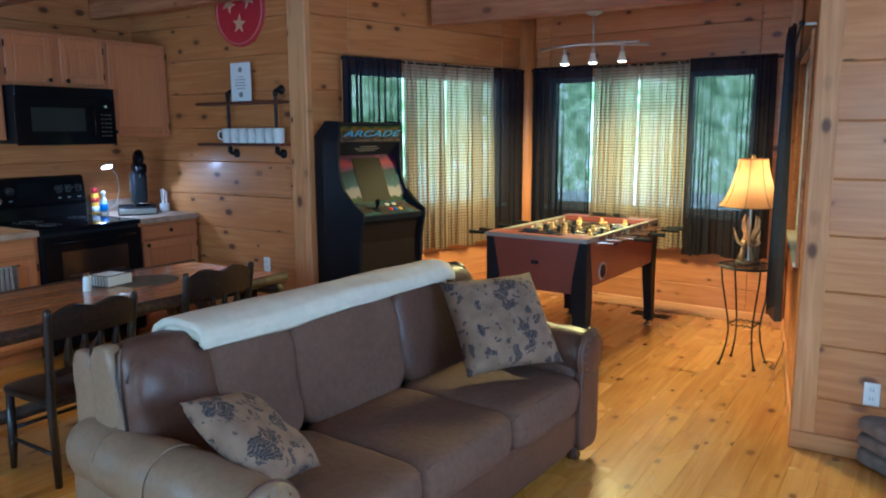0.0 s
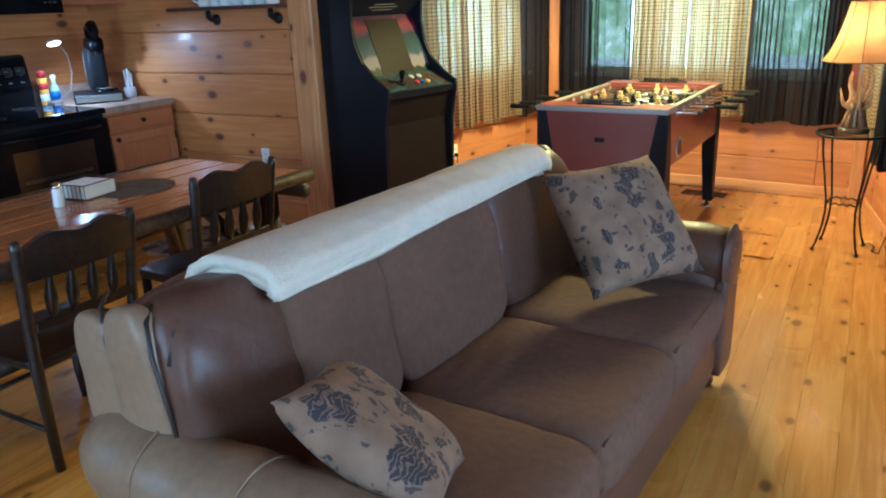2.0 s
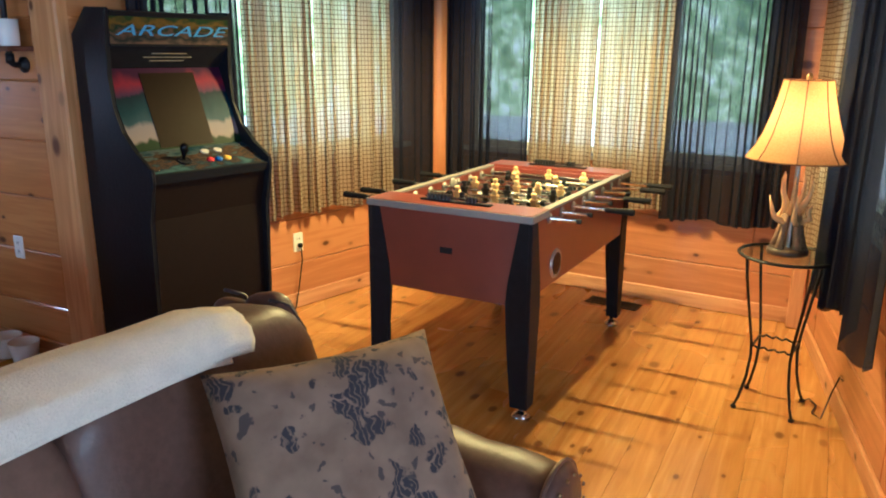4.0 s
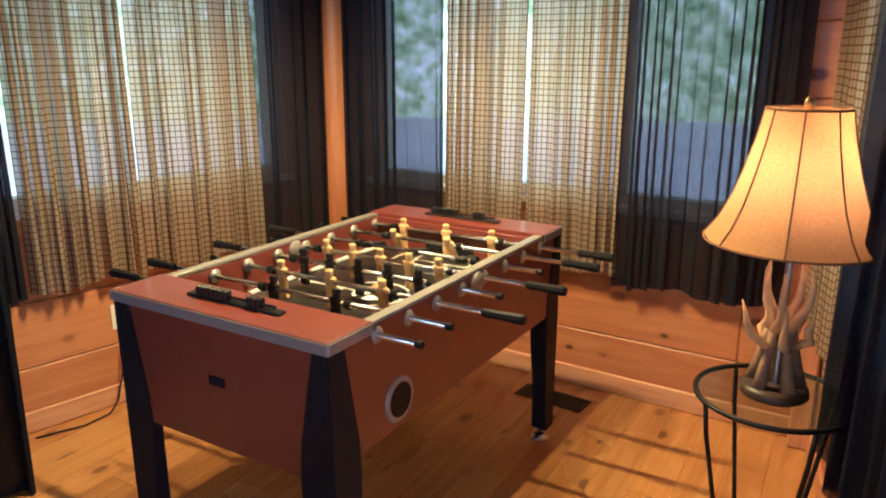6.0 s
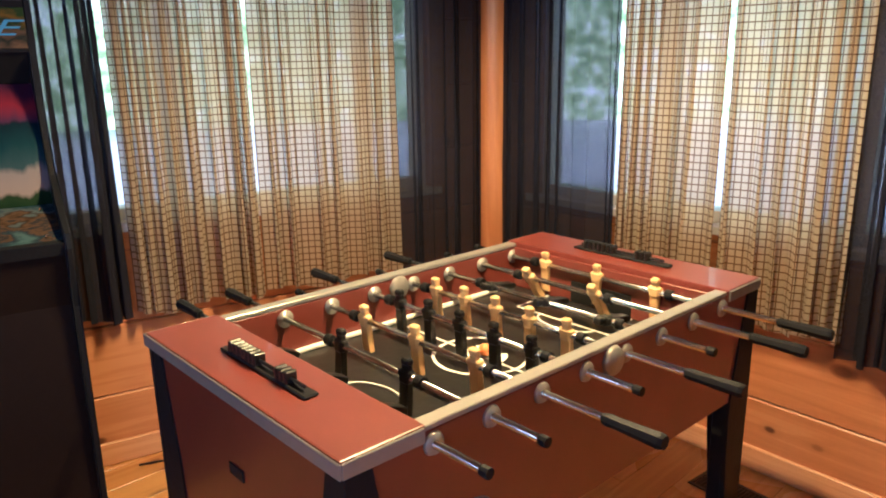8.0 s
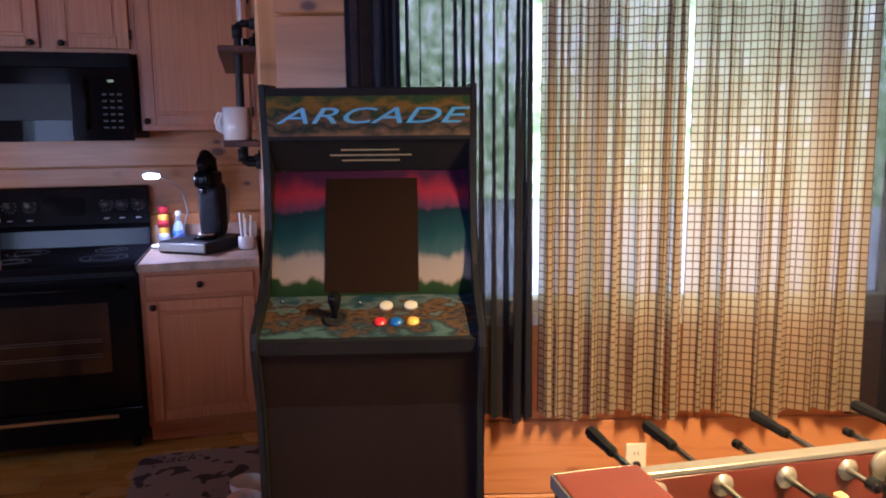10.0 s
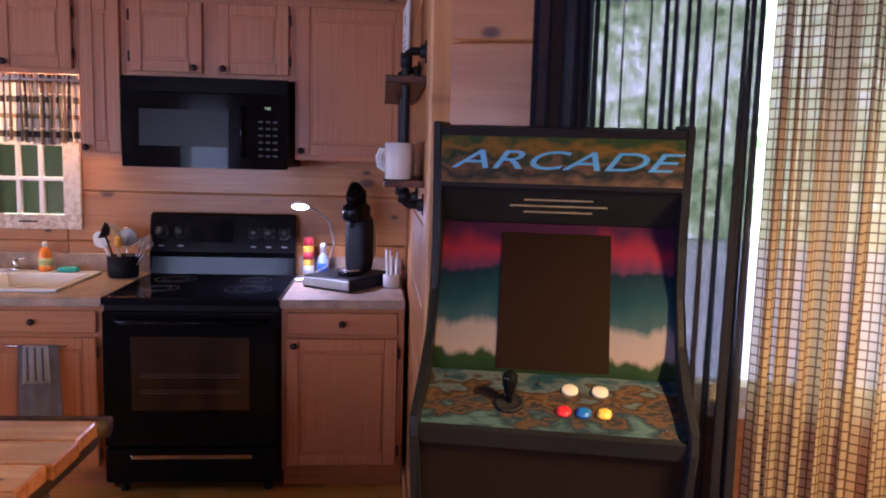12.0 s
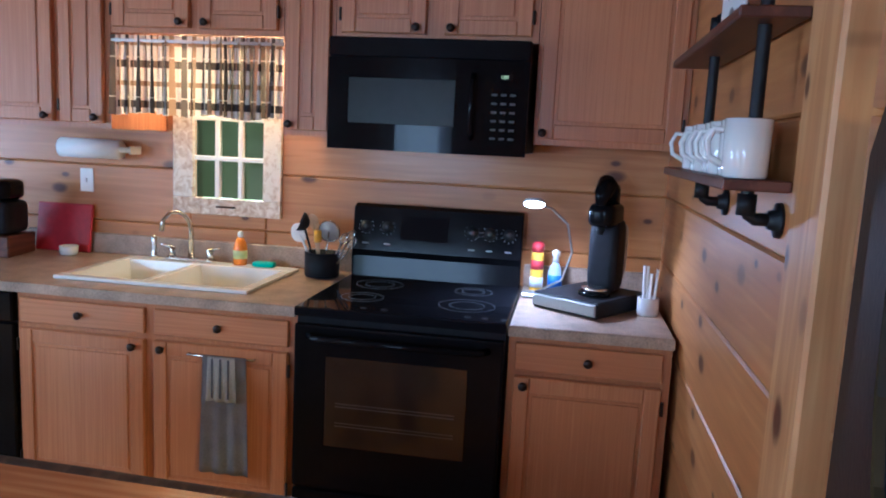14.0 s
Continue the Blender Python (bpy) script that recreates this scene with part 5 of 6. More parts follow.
HARDWARE = plain("bronze_knob", (0.035, 0.024, 0.018), 0.35, 0.8, vary=0.3)


def panel_door(name, parent, x, y0, y1, z0, z1, knob=None, upright=True, hinge=None, raised=True):
    """A frame-and-panel door or drawer front that faces +x."""
    d = part(name, box(x, x + 0.019, y0, y1, z0, z1, 0.004), OAK if raised else OAK_FLAT, parent)
    if raised:
        f = 0.058
        b = bmesh.new()
        for a in ((y0, y0 + f, z0, z1), (y1 - f, y1, z0, z1), (y0 + f, y1 - f, z0, z0 + f), (y0 + f, y1 - f, z1 - f, z1)):
            box(x + 0.0192, x + 0.026, a[0] + 0.001, a[1] - 0.001, a[2] + 0.001, a[3] - 0.001, 0.003, bm=b)
        part("door_frame", b, OAK, d)
        h, w = (z1 - z0) / 2 - f - 0.012, (y1 - y0) / 2 - f - 0.012
        if upright and h > 0.03:
            yc, zc = (y0 + y1) / 2, (z0 + z1) / 2
            part("door_panel", box(x + 0.0192, x + 0.0235, yc - w, yc + w, zc - h, zc + h, 0.003), OAK, d)
    if knob:
        kb = part("knob", lathe([(0.008, 0), (0.006, 0.012), (0.016, 0.02), (0.016, 0.026), (0.008, 0.031)], seg=16), HARDWARE, d, "dark bronze knob", smooth=True)
        kb.matrix_local = pose(x + 0.0255 if raised else x + 0.0195, knob[0], knob[1], 0, 90, 0)
    if hinge is not None:
        for z in (z0 + 0.07, z1 - 0.07):
            part("hinge", tube([(x + 0.022, hinge, z - 0.025), (x + 0.022, hinge, z + 0.025)], 0.006, seg=8), HARDWARE, d)
    return d


def base_unit(y0, y1, doors, label, low=0.0):
    c = thing("base_cabinet", pose(0, 0, 0), label, "cabinet", "base cabinets")
    part("body", box(KX + 0.003, FRONT - 0.021, y0, y1, 0.105, CT - 0.041 - low), OAK, c)
    part("face_frame", box(FRONT - 0.0205, FRONT - 0.001, y0, y1, 0.105, CT - 0.041), OAK, c)
    part("toe_kick", box(KX + 0.05, FRONT - 0.07, y0, y1, 0.002, 0.1045), OAK_FLAT, c)
    for a, b, kn, hg in doors:
        panel_door("drawer", c, FRONT, a, b, CT - 0.165, CT - 0.062, ((a + b) / 2, CT - 0.112), raised=False)
        panel_door("door", c, FRONT, a, b, 0.135, CT - 0.185, (kn, CT - 0.215), hinge=hg)
    return c


base_unit(-0.375, 0.195, [(-0.35, 0.165, -0.315, 0.172)], "honey oak base cabinet with a drawer and a panel door")
base_unit(-2.36, -1.175, [(-2.34, -1.795, -1.835, -2.346), (-1.755, -1.205, -1.715, -1.199)], "honey oak sink cabinet with two panel doors", low=0.22)
dw = thing("dishwasher", pose(0, 0, 0), "black built-in dishwasher beside the sink cabinet", "dishwasher")
part("body", box(KX + 0.003, FRONT - 0.01, -2.965, -2.365, 0.09, CT - 0.041), BLACK_MAT, dw)
part("door", box(FRONT - 0.0098, FRONT + 0.02, -2.96, -2.37, 0.12, 0.76, 0.006), BLACK, dw)
part("control_strip", box(FRONT - 0.0098, FRONT + 0.024, -2.96, -2.37, 0.765, CT - 0.045, 0.006), BLACK, dw)
part("toe_kick", box(FRONT - 0.08, FRONT - 0.06, -2.96, -2.37, 0.002, 0.0895), BLACK_MAT, dw)


def upper_unit(y0, y1, z0, z1, doors, label):
    c = thing("wall_cabinet", pose(0, 0, 0), label, "cabinet", "wall cabinets")
    part("body", box(KX + 0.003, -1.70, y0, y1, z0, z1), OAK, c)
    for a, b, kn, hg in doors:
        panel_door("door", c, -1.6995, a, b, z0 + 0.022, z1 - 0.03, (kn, z0 + 0.045), hinge=hg)
    return c


upper_unit(-0.352, 0.2175, 1.575, 2.34, [(-0.335, 0.195, -0.318, 0.2)], "honey oak wall cabinet with one panel door")
upper_unit(-1.155, -0.354, 1.955, 2.34, [(-1.13, -0.79, -0.825, -1.134), (-0.72, -0.38, -0.69, -0.376)], "honey oak wall cabinet above the microwave")
upper_unit(-1.372, -1.157, 1.565, 2.34, [(-1.355, -1.175, -1.335, None)], "narrow honey oak wall cabinet")
upper_unit(-2.14, -1.374, 1.955, 2.34, [(-2.12, -1.775, -1.81, -2.124), (-1.735, -1.395, -1.70, -1.391)], "honey oak wall cabinet above the window")
upper_unit(-2.92, -2.142, 1.555, 2.34, [(-2.90, -2.40, -2.43, None), (-2.37, -2.165, -2.195, -2.374)], "honey oak wall cabinet with panel doors")


def worktop(y0, y1, label, hole=None):
    c = thing("worktop", pose(0, 0, 0), label, "worktop", "worktops")
    b = bmesh.new()
    xa, xb = KX + 0.003, FRONT + 0.03
    if hole:
        hx0, hx1, hy0, hy1 = hole
        for q in ((xa, hx0, y0, y1), (hx1, xb, y0, y1), (hx0, hx1, y0, hy0), (hx0, hx1, hy1, y1)):
            box(*q, CT - 0.04, CT, bm=b)
    else:
        box(xa, xb, y0, y1, CT - 0.04, CT, 0.006, bm=b)
    part("slab", b, LAMINATE, c)
    part("edge_strip", box(xb + 0.0003, xb + 0.004, y0, y1, CT - 0.039, CT - 0.001, 0.0015), LAMINATE, c)
    part("backsplash", box(KX + 0.002, KX + 0.022, y0, y1, CT + 0.0005, CT + 0.10, 0.003), LAMINATE, c)


SINK = (KX + 0.10, -1.475, -2.27, -1.42)
worktop(-0.378, 0.196, "speckled brown laminate worktop beside the stove")
worktop(-2.97, -1.175, "speckled brown laminate worktop with a white sink", (SINK[0] + 0.03, SINK[1] - 0.03, SINK[2] + 0.03, SINK[3] - 0.03))


def stove():
    s = thing("stove", pose(0, 0, 0), "black electric stove with a glass cooktop", "stove")
    y0, y1, f = -1.170, -0.382, -1.36
    part("body", box(KX + 0.03, f - 0.001, y0 + 0.004, y1 - 0.004, 0.06, CT - 0.03), BLACK_MAT, s)
    part("cooktop", box(KX + 0.03, f + 0.03, y0, y1, CT - 0.028, CT + 0.008, 0.007, seg=2), BLACK_GLASS, s, "black glass cooktop")
    ringm = plain("burner_ring", (0.12, 0.12, 0.12), 0.3)
    for cx, cy, r in ((-1.58, -0.56, 0.11), (-1.58, -0.98, 0.085), (-1.86, -0.57, 0.08), (-1.86, -0.98, 0.10)):
        for rr in (r, r * 0.62):
            part("burner_ring", tube([(cx + rr * math.cos(q), cy + rr * math.sin(q), CT + 0.0082) for q in np.linspace(0, 2 * math.pi, 41)], 0.0012, seg=4, caps=False), ringm, s)
    door = part("oven_door", box(f, f + 0.035, y0 + 0.004, y1 - 0.004, 0.245, CT - 0.055, 0.010, seg=2), BLACK, s)
    part("oven_window", box(f + 0.0352, f + 0.037, y0 + 0.13, y1 - 0.13, 0.42, 0.765, 0.0008), plain("oven_glass", (0.034, 0.020, 0.014), 0.1, vary=0.3, scale=6, bump=0.0), door, "dark oven window")
    rack = plain("oven_rack", (0.075, 0.055, 0.040), 0.4)
    for z in (0.50, 0.512, 0.575, 0.587):
        part("oven_rack", box(f + 0.0371, f + 0.0378, y0 + 0.17, y1 - 0.17, z, z + 0.004), rack, door)
    hz = CT - 0.095
    part("handle", tube([(f + 0.035, y0 + 0.06, hz), (f + 0.075, y0 + 0.09, hz), (f + 0.085, (y0 + y1) / 2, hz), (f + 0.075, y1 - 0.09, hz), (f + 0.035, y1 - 0.06, hz)], 0.013, seg=10), BLACK, door, "curved black oven handle", smooth=True)
    dr = part("drawer", box(f, f + 0.03, y0 + 0.004, y1 - 0.004, 0.075, 0.235, 0.008, seg=2), BLACK, s)
    # Steel strip stands in for the curved highlight on the drawer's black grip.
    part("grip_highlight", box(f + 0.0302, f + 0.036, y0 + 0.12, y1 - 0.12, 0.185, 0.205, 0.003), STEEL, dr)
    for y in (y0 + 0.06, y1 - 0.06):
        part("foot", lathe([(0.02, 0.001), (0.02, 0.061)], at=(f - 0.06, y, 0)), BLACK_MAT, s)
    back = part("backguard", prism([(KX + 0.03, CT + 0.0085), (KX + 0.115, CT + 0.0085), (KX + 0.105, CT + 0.10), (KX + 0.118, CT + 0.13), (KX + 0.09, CT + 0.325), (KX + 0.06, CT + 0.338), (KX + 0.03, CT + 0.33)], y0 + 0.006, y1 - 0.006, bevel=0.006), BLACK, s, "tall black control backguard")
    tiltb = -math.degrees(math.atan2(0.028, 0.195))

    def on_guard(u, y):
        return pose(KX + 0.118 - 0.028 * u + 0.0005, y, CT + 0.13 + 0.195 * u, 0, 90 + tiltb, 0)

    dial = plain("dial", (0.02, 0.02, 0.02), 0.3)
    grey = plain("control_marks", (0.45, 0.45, 0.45), 0.5)
    for y in (y0 + 0.07, y0 + 0.17, y1 - 0.23, y1 - 0.15, y1 - 0.065):
        d = part("dial", lathe([(0.026, 0), (0.026, 0.006), (0.018, 0.008), (0.016, 0.026), (0.006, 0.028)], seg=18), dial, back, smooth=True)
        d.matrix_local = on_guard(0.55, y)
        for q in range(9):
            aa = math.radians(-130 + q * 32)
            tick = part("dial_mark", box(-0.002, 0.002, -0.002, 0.002, 0, 0.0008), grey, back)
            tick.matrix_local = on_guard(0.55, y) @ pose(0.034 * math.cos(aa), 0.034 * math.sin(aa), 0)
        bar = part("label_bar", box(-0.003, 0.003, -0.014, 0.014, 0, 0.0008), grey, back)
        bar.matrix_local = on_guard(0.16, y)
    disp = part("clock_display", box(-0.055, 0.055, -0.11, 0.11, 0, 0.002, 0.0006), BLACK_GLASS, back, "glassy clock display")
    disp.matrix_local = on_guard(0.55, y0 + 0.34)
    return s


stove()


MESH_WINDOW = plain("microwave_window", (0.030, 0.031, 0.028), 0.24, vary=0.1, bump=0.0)
MESH_WINDOW.node_tree.nodes["Principled BSDF"].inputs["Specular IOR Level"].default_value = 0.06


def microwave():
    s = thing("microwave", pose(0, 0, 0), "black over-the-range microwave under the wall cabinet", "microwave")
    y0, y1, z0, z1, f = -1.142, -0.372, 1.525, 1.950, -1.595
    part("body", box(KX + 0.004, f, y0, y1, z0 + 0.012, z1, 0.004), BLACK_MAT, s)
    part("vent", box(f + 0.0005, f + 0.02, y0, y1, z1 - 0.075, z1 - 0.002, 0.004), BLACK, s)
    b = bmesh.new()
    cols = []
    for q in np.linspace(0, 1, 15):
        y = y0 + (y1 - y0) * q
        x = f + 0.02 + 0.028 * math.sin(math.pi * q)
        cols.append([b.verts.new(c) for c in ((f + 0.001, y, z0), (x, y, z0), (x, y, z1 - 0.078), (f + 0.001, y, z1 - 0.078))])
    for u, w in zip(cols, cols[1:]):
        for i in range(4):
            b.faces.new((u[i], w[i], w[(i + 1) % 4], u[(i + 1) % 4]))
    b.faces.new(cols[0]), b.faces.new(cols[-1][::-1])
    bmesh.ops.recalc_face_normals(b, faces=b.faces[:])
    d = part("door", b, BLACK, s, "bowed glossy black door")
    part("window", box(f + 0.047, f + 0.050, y0 + 0.09, y0 + 0.50, z0 + 0.10, z1 - 0.155, 0.001), MESH_WINDOW, d, "grey mesh window")
    part("handle", tube([(f + 0.043, y0 + 0.565, z0 + 0.06), (f + 0.075, y0 + 0.565, z0 + 0.09), (f + 0.078, y0 + 0.565, z1 - 0.17), (f + 0.043, y0 + 0.565, z1 - 0.13)], 0.010, seg=10), BLACK, d, smooth=True)
    gm = plain("button_marks", (0.07, 0.07, 0.07), 0.5)
    for r in range(6):
        for c in range(3):
            part("key", box(f + 0.031, f + 0.037, y0 + 0.635 + c * 0.034, y0 + 0.655 + c * 0.034, z0 + 0.06 + r * 0.032, z0 + 0.068 + r * 0.032), gm, d)
    part("display", box(f + 0.031, f + 0.036, y0 + 0.65, y0 + 0.71, z1 - 0.15, z1 - 0.125), BLACK_GLASS, d)
    words("1:01", 0.018, "clock_digits", glow("clock_green", (0.45, 0.55, 0.25), 1.0), d, pose(f + 0.0375, y0 + 0.68, z1 - 0.1375, 90, 0, 90), extrude=0.0003)
    return s


microwave()


def sink():
    s = thing("sink", pose(0, 0, 0), "white double-bowl drop-in sink with a rolled rim", "sink")
    x0, x1, y0, y1 = SINK
    z0, z1 = CT + 0.0005, CT + 0.016
    b = bmesh.new()
    ym = -1.88
    for q in ((x0, x0 + 0.10, y0, y1), (x1 - 0.045, x1, y0, y1), (x0 + 0.1005, x1 - 0.0455, y0, y0 + 0.045), (x0 + 0.1005, x1 - 0.0455, y1 - 0.045, y1), (x0 + 0.1005, x1 - 0.0455, ym - 0.018, ym + 0.018)):
        box(*q, z0, z1, 0.006, bm=b, seg=2)
    part("rim", b, CERAMIC, s)
    for a, c in ((y0 + 0.046, ym - 0.019), (ym + 0.019, y1 - 0.046)):
        b = bmesh.new()
        xa, xb = x0 + 0.101, x1 - 0.046
        rings = []
        for d, z in ((0.0, z1 - 0.004), (0.008, CT - 0.03), (0.02, CT - 0.15), (0.05, CT - 0.175)):
            rings.append([b.verts.new(p_) for p_ in ((xa + d, a + d, z), (xb - d, a + d, z), (xb - d, c - d, z), (xa + d, c - d, z))])
        for u, w in zip(rings, rings[1:]):
            for i in range(4):
                b.faces.new((u[i], u[(i + 1) % 4], w[(i + 1) % 4], w[i]))
        b.faces.new(rings[-1])
        bowl = part("bowl", b, CERAMIC, s)
        part("drain", lathe([(0.035, CT - 0.1745), (0.035, CT - 0.172), (0.01, CT - 0.173)], at=((xa + xb) / 2, (a + c) / 2, 0)), STEEL, bowl)
    return s


sink()


def faucet(m):
    f = thing("faucet", m, "chrome gooseneck tap with two lever handles and a sprayer", "tap")
    part("deck_plate", cushion(0.05, 0.24, 0.018, 6, 0, 6), STEEL, f, smooth=True).matrix_local = pose(0, 0, 0.009)
    pts = [(0, 0, 0.01), (0, 0, 0.15), (0.01, -0.01, 0.20), (0.04, -0.035, 0.235), (0.075, -0.065, 0.235), (0.10, -0.085, 0.20), (0.105, -0.09, 0.15)]
    part("spout", tube(pts, [0.016, 0.011, 0.0105, 0.010, 0.010, 0.010, 0.012], seg=12), STEEL, f, smooth=True)
    for s in (-1, 1):
        h = part("valve", lathe([(0.018, 0.012), (0.014, 0.04), (0.016, 0.06), (0.008, 0.068)], at=(0, s * 0.095, 0), seg=14), STEEL, f, smooth=True)
        part("lever", tube([(0, s * 0.095, 0.06), (0.015, s * 0.15, 0.075)], [0.007, 0.005], seg=8), STEEL, h, smooth=True)
    part("sprayer", lathe([(0.018, 0.0), (0.013, 0.02), (0.011, 0.06), (0.015, 0.095), (0.009, 0.112)], at=(0, -0.19, 0), seg=14), STEEL, f, smooth=True)


faucet(pose(KX + 0.145, -1.94, CT + 0.016))


def kitchen_window():
    w = thing("window_7", pose(0, 0, 0), "small six-light window in a weathered white frame above the sink", "window", kind="structure")
    y0, y1, z0, z1, x = -2.10, -1.548, 1.165, 1.95, KX + 0.002
    for a in ((y0, y0 + 0.105, z0 + 0.08, z1), (y1 - 0.09, y1, z0 + 0.08, z1), (y0, y1, z0, z0 + 0.0795)):
        part("window_frame", box(x, x + 0.024, *a, 0.003), RUSTIC, w)
    a0, a1, c0, c1 = y0 + 0.106, y1 - 0.091, z0 + 0.081, z1
    for q in (1, 2):
        yy = a0 + (a1 - a0) * q / 3
        part("glazing_bar", box(x - 0.02, x + 0.014, yy - 0.012, yy + 0.012, c0, c1, 0.003), WHITE, w)
    for q in (1, 2, 3):
        zz = c0 + q * 0.19
        part("glazing_bar", box(x - 0.019, x + 0.0135, a0, a1, zz - 0.011, zz + 0.011, 0.003), WHITE, w)
    pm, nt, n, k, p = links_of("old_glass")
    tr = n.new("ShaderNodeBsdfTranslucent")
    gl = n.new("ShaderNodeBsdfTransparent")
    mx = n.new("ShaderNodeMixShader")
    tr.inputs[0].default_value = (0.16, 0.16, 0.11, 1)
    gl.inputs[0].default_value = (0.22, 0.22, 0.17, 1)
    mx.inputs[0].default_value = 0.5
    k(tr.outputs[0], mx.inputs[1]), k(gl.outputs[0], mx.inputs[2]), k(mx.outputs[0], n["Material Output"].inputs["Surface"])
    ob = part("pane", box(x - 0.016, x - 0.012, a0, a1, c0, c1), pm, w)
    ob.visible_shadow = False
    part("pull_handle", tube([(x + 0.026, -1.87, z0 + 0.042), (x + 0.04, -1.865, z0 + 0.042), (x + 0.04, -1.785, z0 + 0.042), (x + 0.026, -1.78, z0 + 0.042)], 0.005, seg=8), HARDWARE, w, smooth=True)


kitchen_window()
kw = thing("valance_rod", pose(-1.70, -2.135, 0, 0, 0, 90), "thin white valance rod", "curtain rod")
part("bar", tube([(0.0, 0.0, 1.925), (0.76, 0.0, 1.925)], 0.007), WHITE, kw, smooth=True)
val = curtain(kw, 0.005, 0.755, 1.625, 1.948, VALANCE, "gathered plaid valance in brown, cream and grey", "", out=0.0, folds=13, amp=0.012, seed=21, hem=0.006, cols=150)
val.name = "valance"

# ---- wall shelf ----


def pipe_shelf():
    s = thing("pipe_shelf", pose(0, 0, 0), "two dark planks on black iron pipe brackets", "shelf")
    for z, nm in ((1.515, "lower"), (1.835, "upper")):
        part("plank", box(-1.18, -0.258, 0.085, 0.212, z - 0.011, z + 0.011, 0.003), SHELF_WOOD, s)
    for x in (-0.87, -0.345):
        pts = [(x, 0.215, 1.445), (x, 0.17, 1.445), (x, 0.158, 1.453), (x, 0.152, 1.468), (x, 0.152, 1.905), (x, 0.158, 1.922), (x, 0.17, 1.93), (x, 0.215, 1.93)]
        p = part("pipe", tube(pts, 0.0135, seg=12), IRON, s, "black iron pipe", smooth=True)
        for z in (1.445, 1.93):
            part("flange", tube([(x, 0.2195, z), (x, 0.211, z), (x, 0.2105, z), (x, 0.195, z)], [0.036, 0.036, 0.022, 0.019], seg=18), IRON, p, smooth=True)
        for z0, z1 in ((1.452, 1.495), (1.88, 1.923), (1.535, 1.56)):
            part("fitting", tube([(x, 0.152, z0), (x, 0.152, z1)], 0.019, seg=12), IRON, p, smooth=True)
    return s


pipe_shelf()


def mug(m):
    c = thing("mug", m, "plain white ceramic coffee mug on the wall shelf", "mug", "mugs on the shelf")
    part("cup", lathe([(0.039, 0.001), (0.0425, 0.005), (0.0445, 0.114), (0.041, 0.115), (0.039, 0.012), (0.002, 0.010)], seg=28), CERAMIC, c, smooth=True)
    part("handle", tube([(-0.042, 0, 0.092), (-0.066, 0, 0.095), (-0.078, 0, 0.070), (-0.072, 0, 0.040), (-0.042, 0, 0.024)], 0.006, seg=8), CERAMIC, c, smooth=True)
    return c


one = mug(pose(-0.302, 0.132, 1.5265, 0, 0, 60))
for q in range(1, 7):
    copy_thing(one, pose(-0.310 - q * 0.094, 0.138 + 0.006 * (q % 2), 1.5265, 0, 0, 62 + 7 * math.sin(q * 2.3)))

card = thing("shelf_sign", pose(-0.72, 0.16, 1.8465, 0, 0, 3), "white notice card standing on the upper shelf", "sign")
part("card", box(-0.105, 0.105, -0.004, 0.004, 0, 0.30, 0.002), WHITE, card)
ink = plain("grey_ink", (0.25, 0.25, 0.25), 0.6)
for q, w in enumerate((0.04, 0.06, 0.05, 0.055, 0.03)):
    part("text_bar", box(-w, w, -0.0055, -0.0045, 0.10 + q * 0.022, 0.106 + q * 0.022), ink, card)
part("emblem", tube([(0, -0.0045, 0.245), (0, -0.0055, 0.245)], 0.02, seg=16), ink, card)
part("emblem", tube([(0, -0.0045, 0.055), (0, -0.0055, 0.055)], 0.022, seg=16), ink, card)

disc = thing("wall_plaque", pose(-0.755, 0.205, 2.545), "round red metal plaque with cut pale stars", "wall plaque")
part("plate", tube([(0, 0.012, 0), (0, 0.0, 0)], [0.275, 0.27], seg=48), RED, disc)
part("rim", tube([(0.25 * math.cos(q), -0.003, 0.25 * math.sin(q)) for q in np.linspace(0, 2 * math.pi, 49)], 0.006, seg=6, caps=False), plain("pale_red", (0.55, 0.16, 0.15), 0.4), disc)
for cx, cz, rot in ((0.0, -0.10, 0.1), (-0.11, 0.06, 0.5), (0.10, 0.08, 0.9)):
    b = bmesh.new()
    pts = [((0.075 if q % 2 == 0 else 0.03) * math.sin(rot + q * math.pi / 5) + cx, (0.075 if q % 2 == 0 else 0.03) * math.cos(rot + q * math.pi / 5) + cz) for q in range(10)]
    part("star", prism(pts, -0.006, -0.0005, bm=b), plain("straw", (0.55, 0.36, 0.20), 0.5) if rot < 0.2 else bpy.data.materials["straw"], disc)


def wall_plate(name, m, label, category, slots=True):
    o = thing(name, m, label, category)
    part("plate", box(-0.036, 0.036, -0.007, -0.0005, -0.058, 0.058, 0.003), WHITE, o)
    for z in ((-0.022, 0.022) if slots else ()):
        r_ = part("receptacle", box(-0.014, 0.014, -0.0085, -0.0072, z - 0.014, z + 0.014, 0.001), CERAMIC, o)
        for x in (-0.006, 0.006):
            part("slot", box(x - 0.0012, x + 0.0012, -0.0092, -0.0087, z - 0.005, z + 0.006), BLACK_MAT, r_)
    if not slots:
        part("toggle", box(-0.005, 0.005, -0.016, -0.0072, -0.010, 0.010, 0.002), CERAMIC, o)
    return o


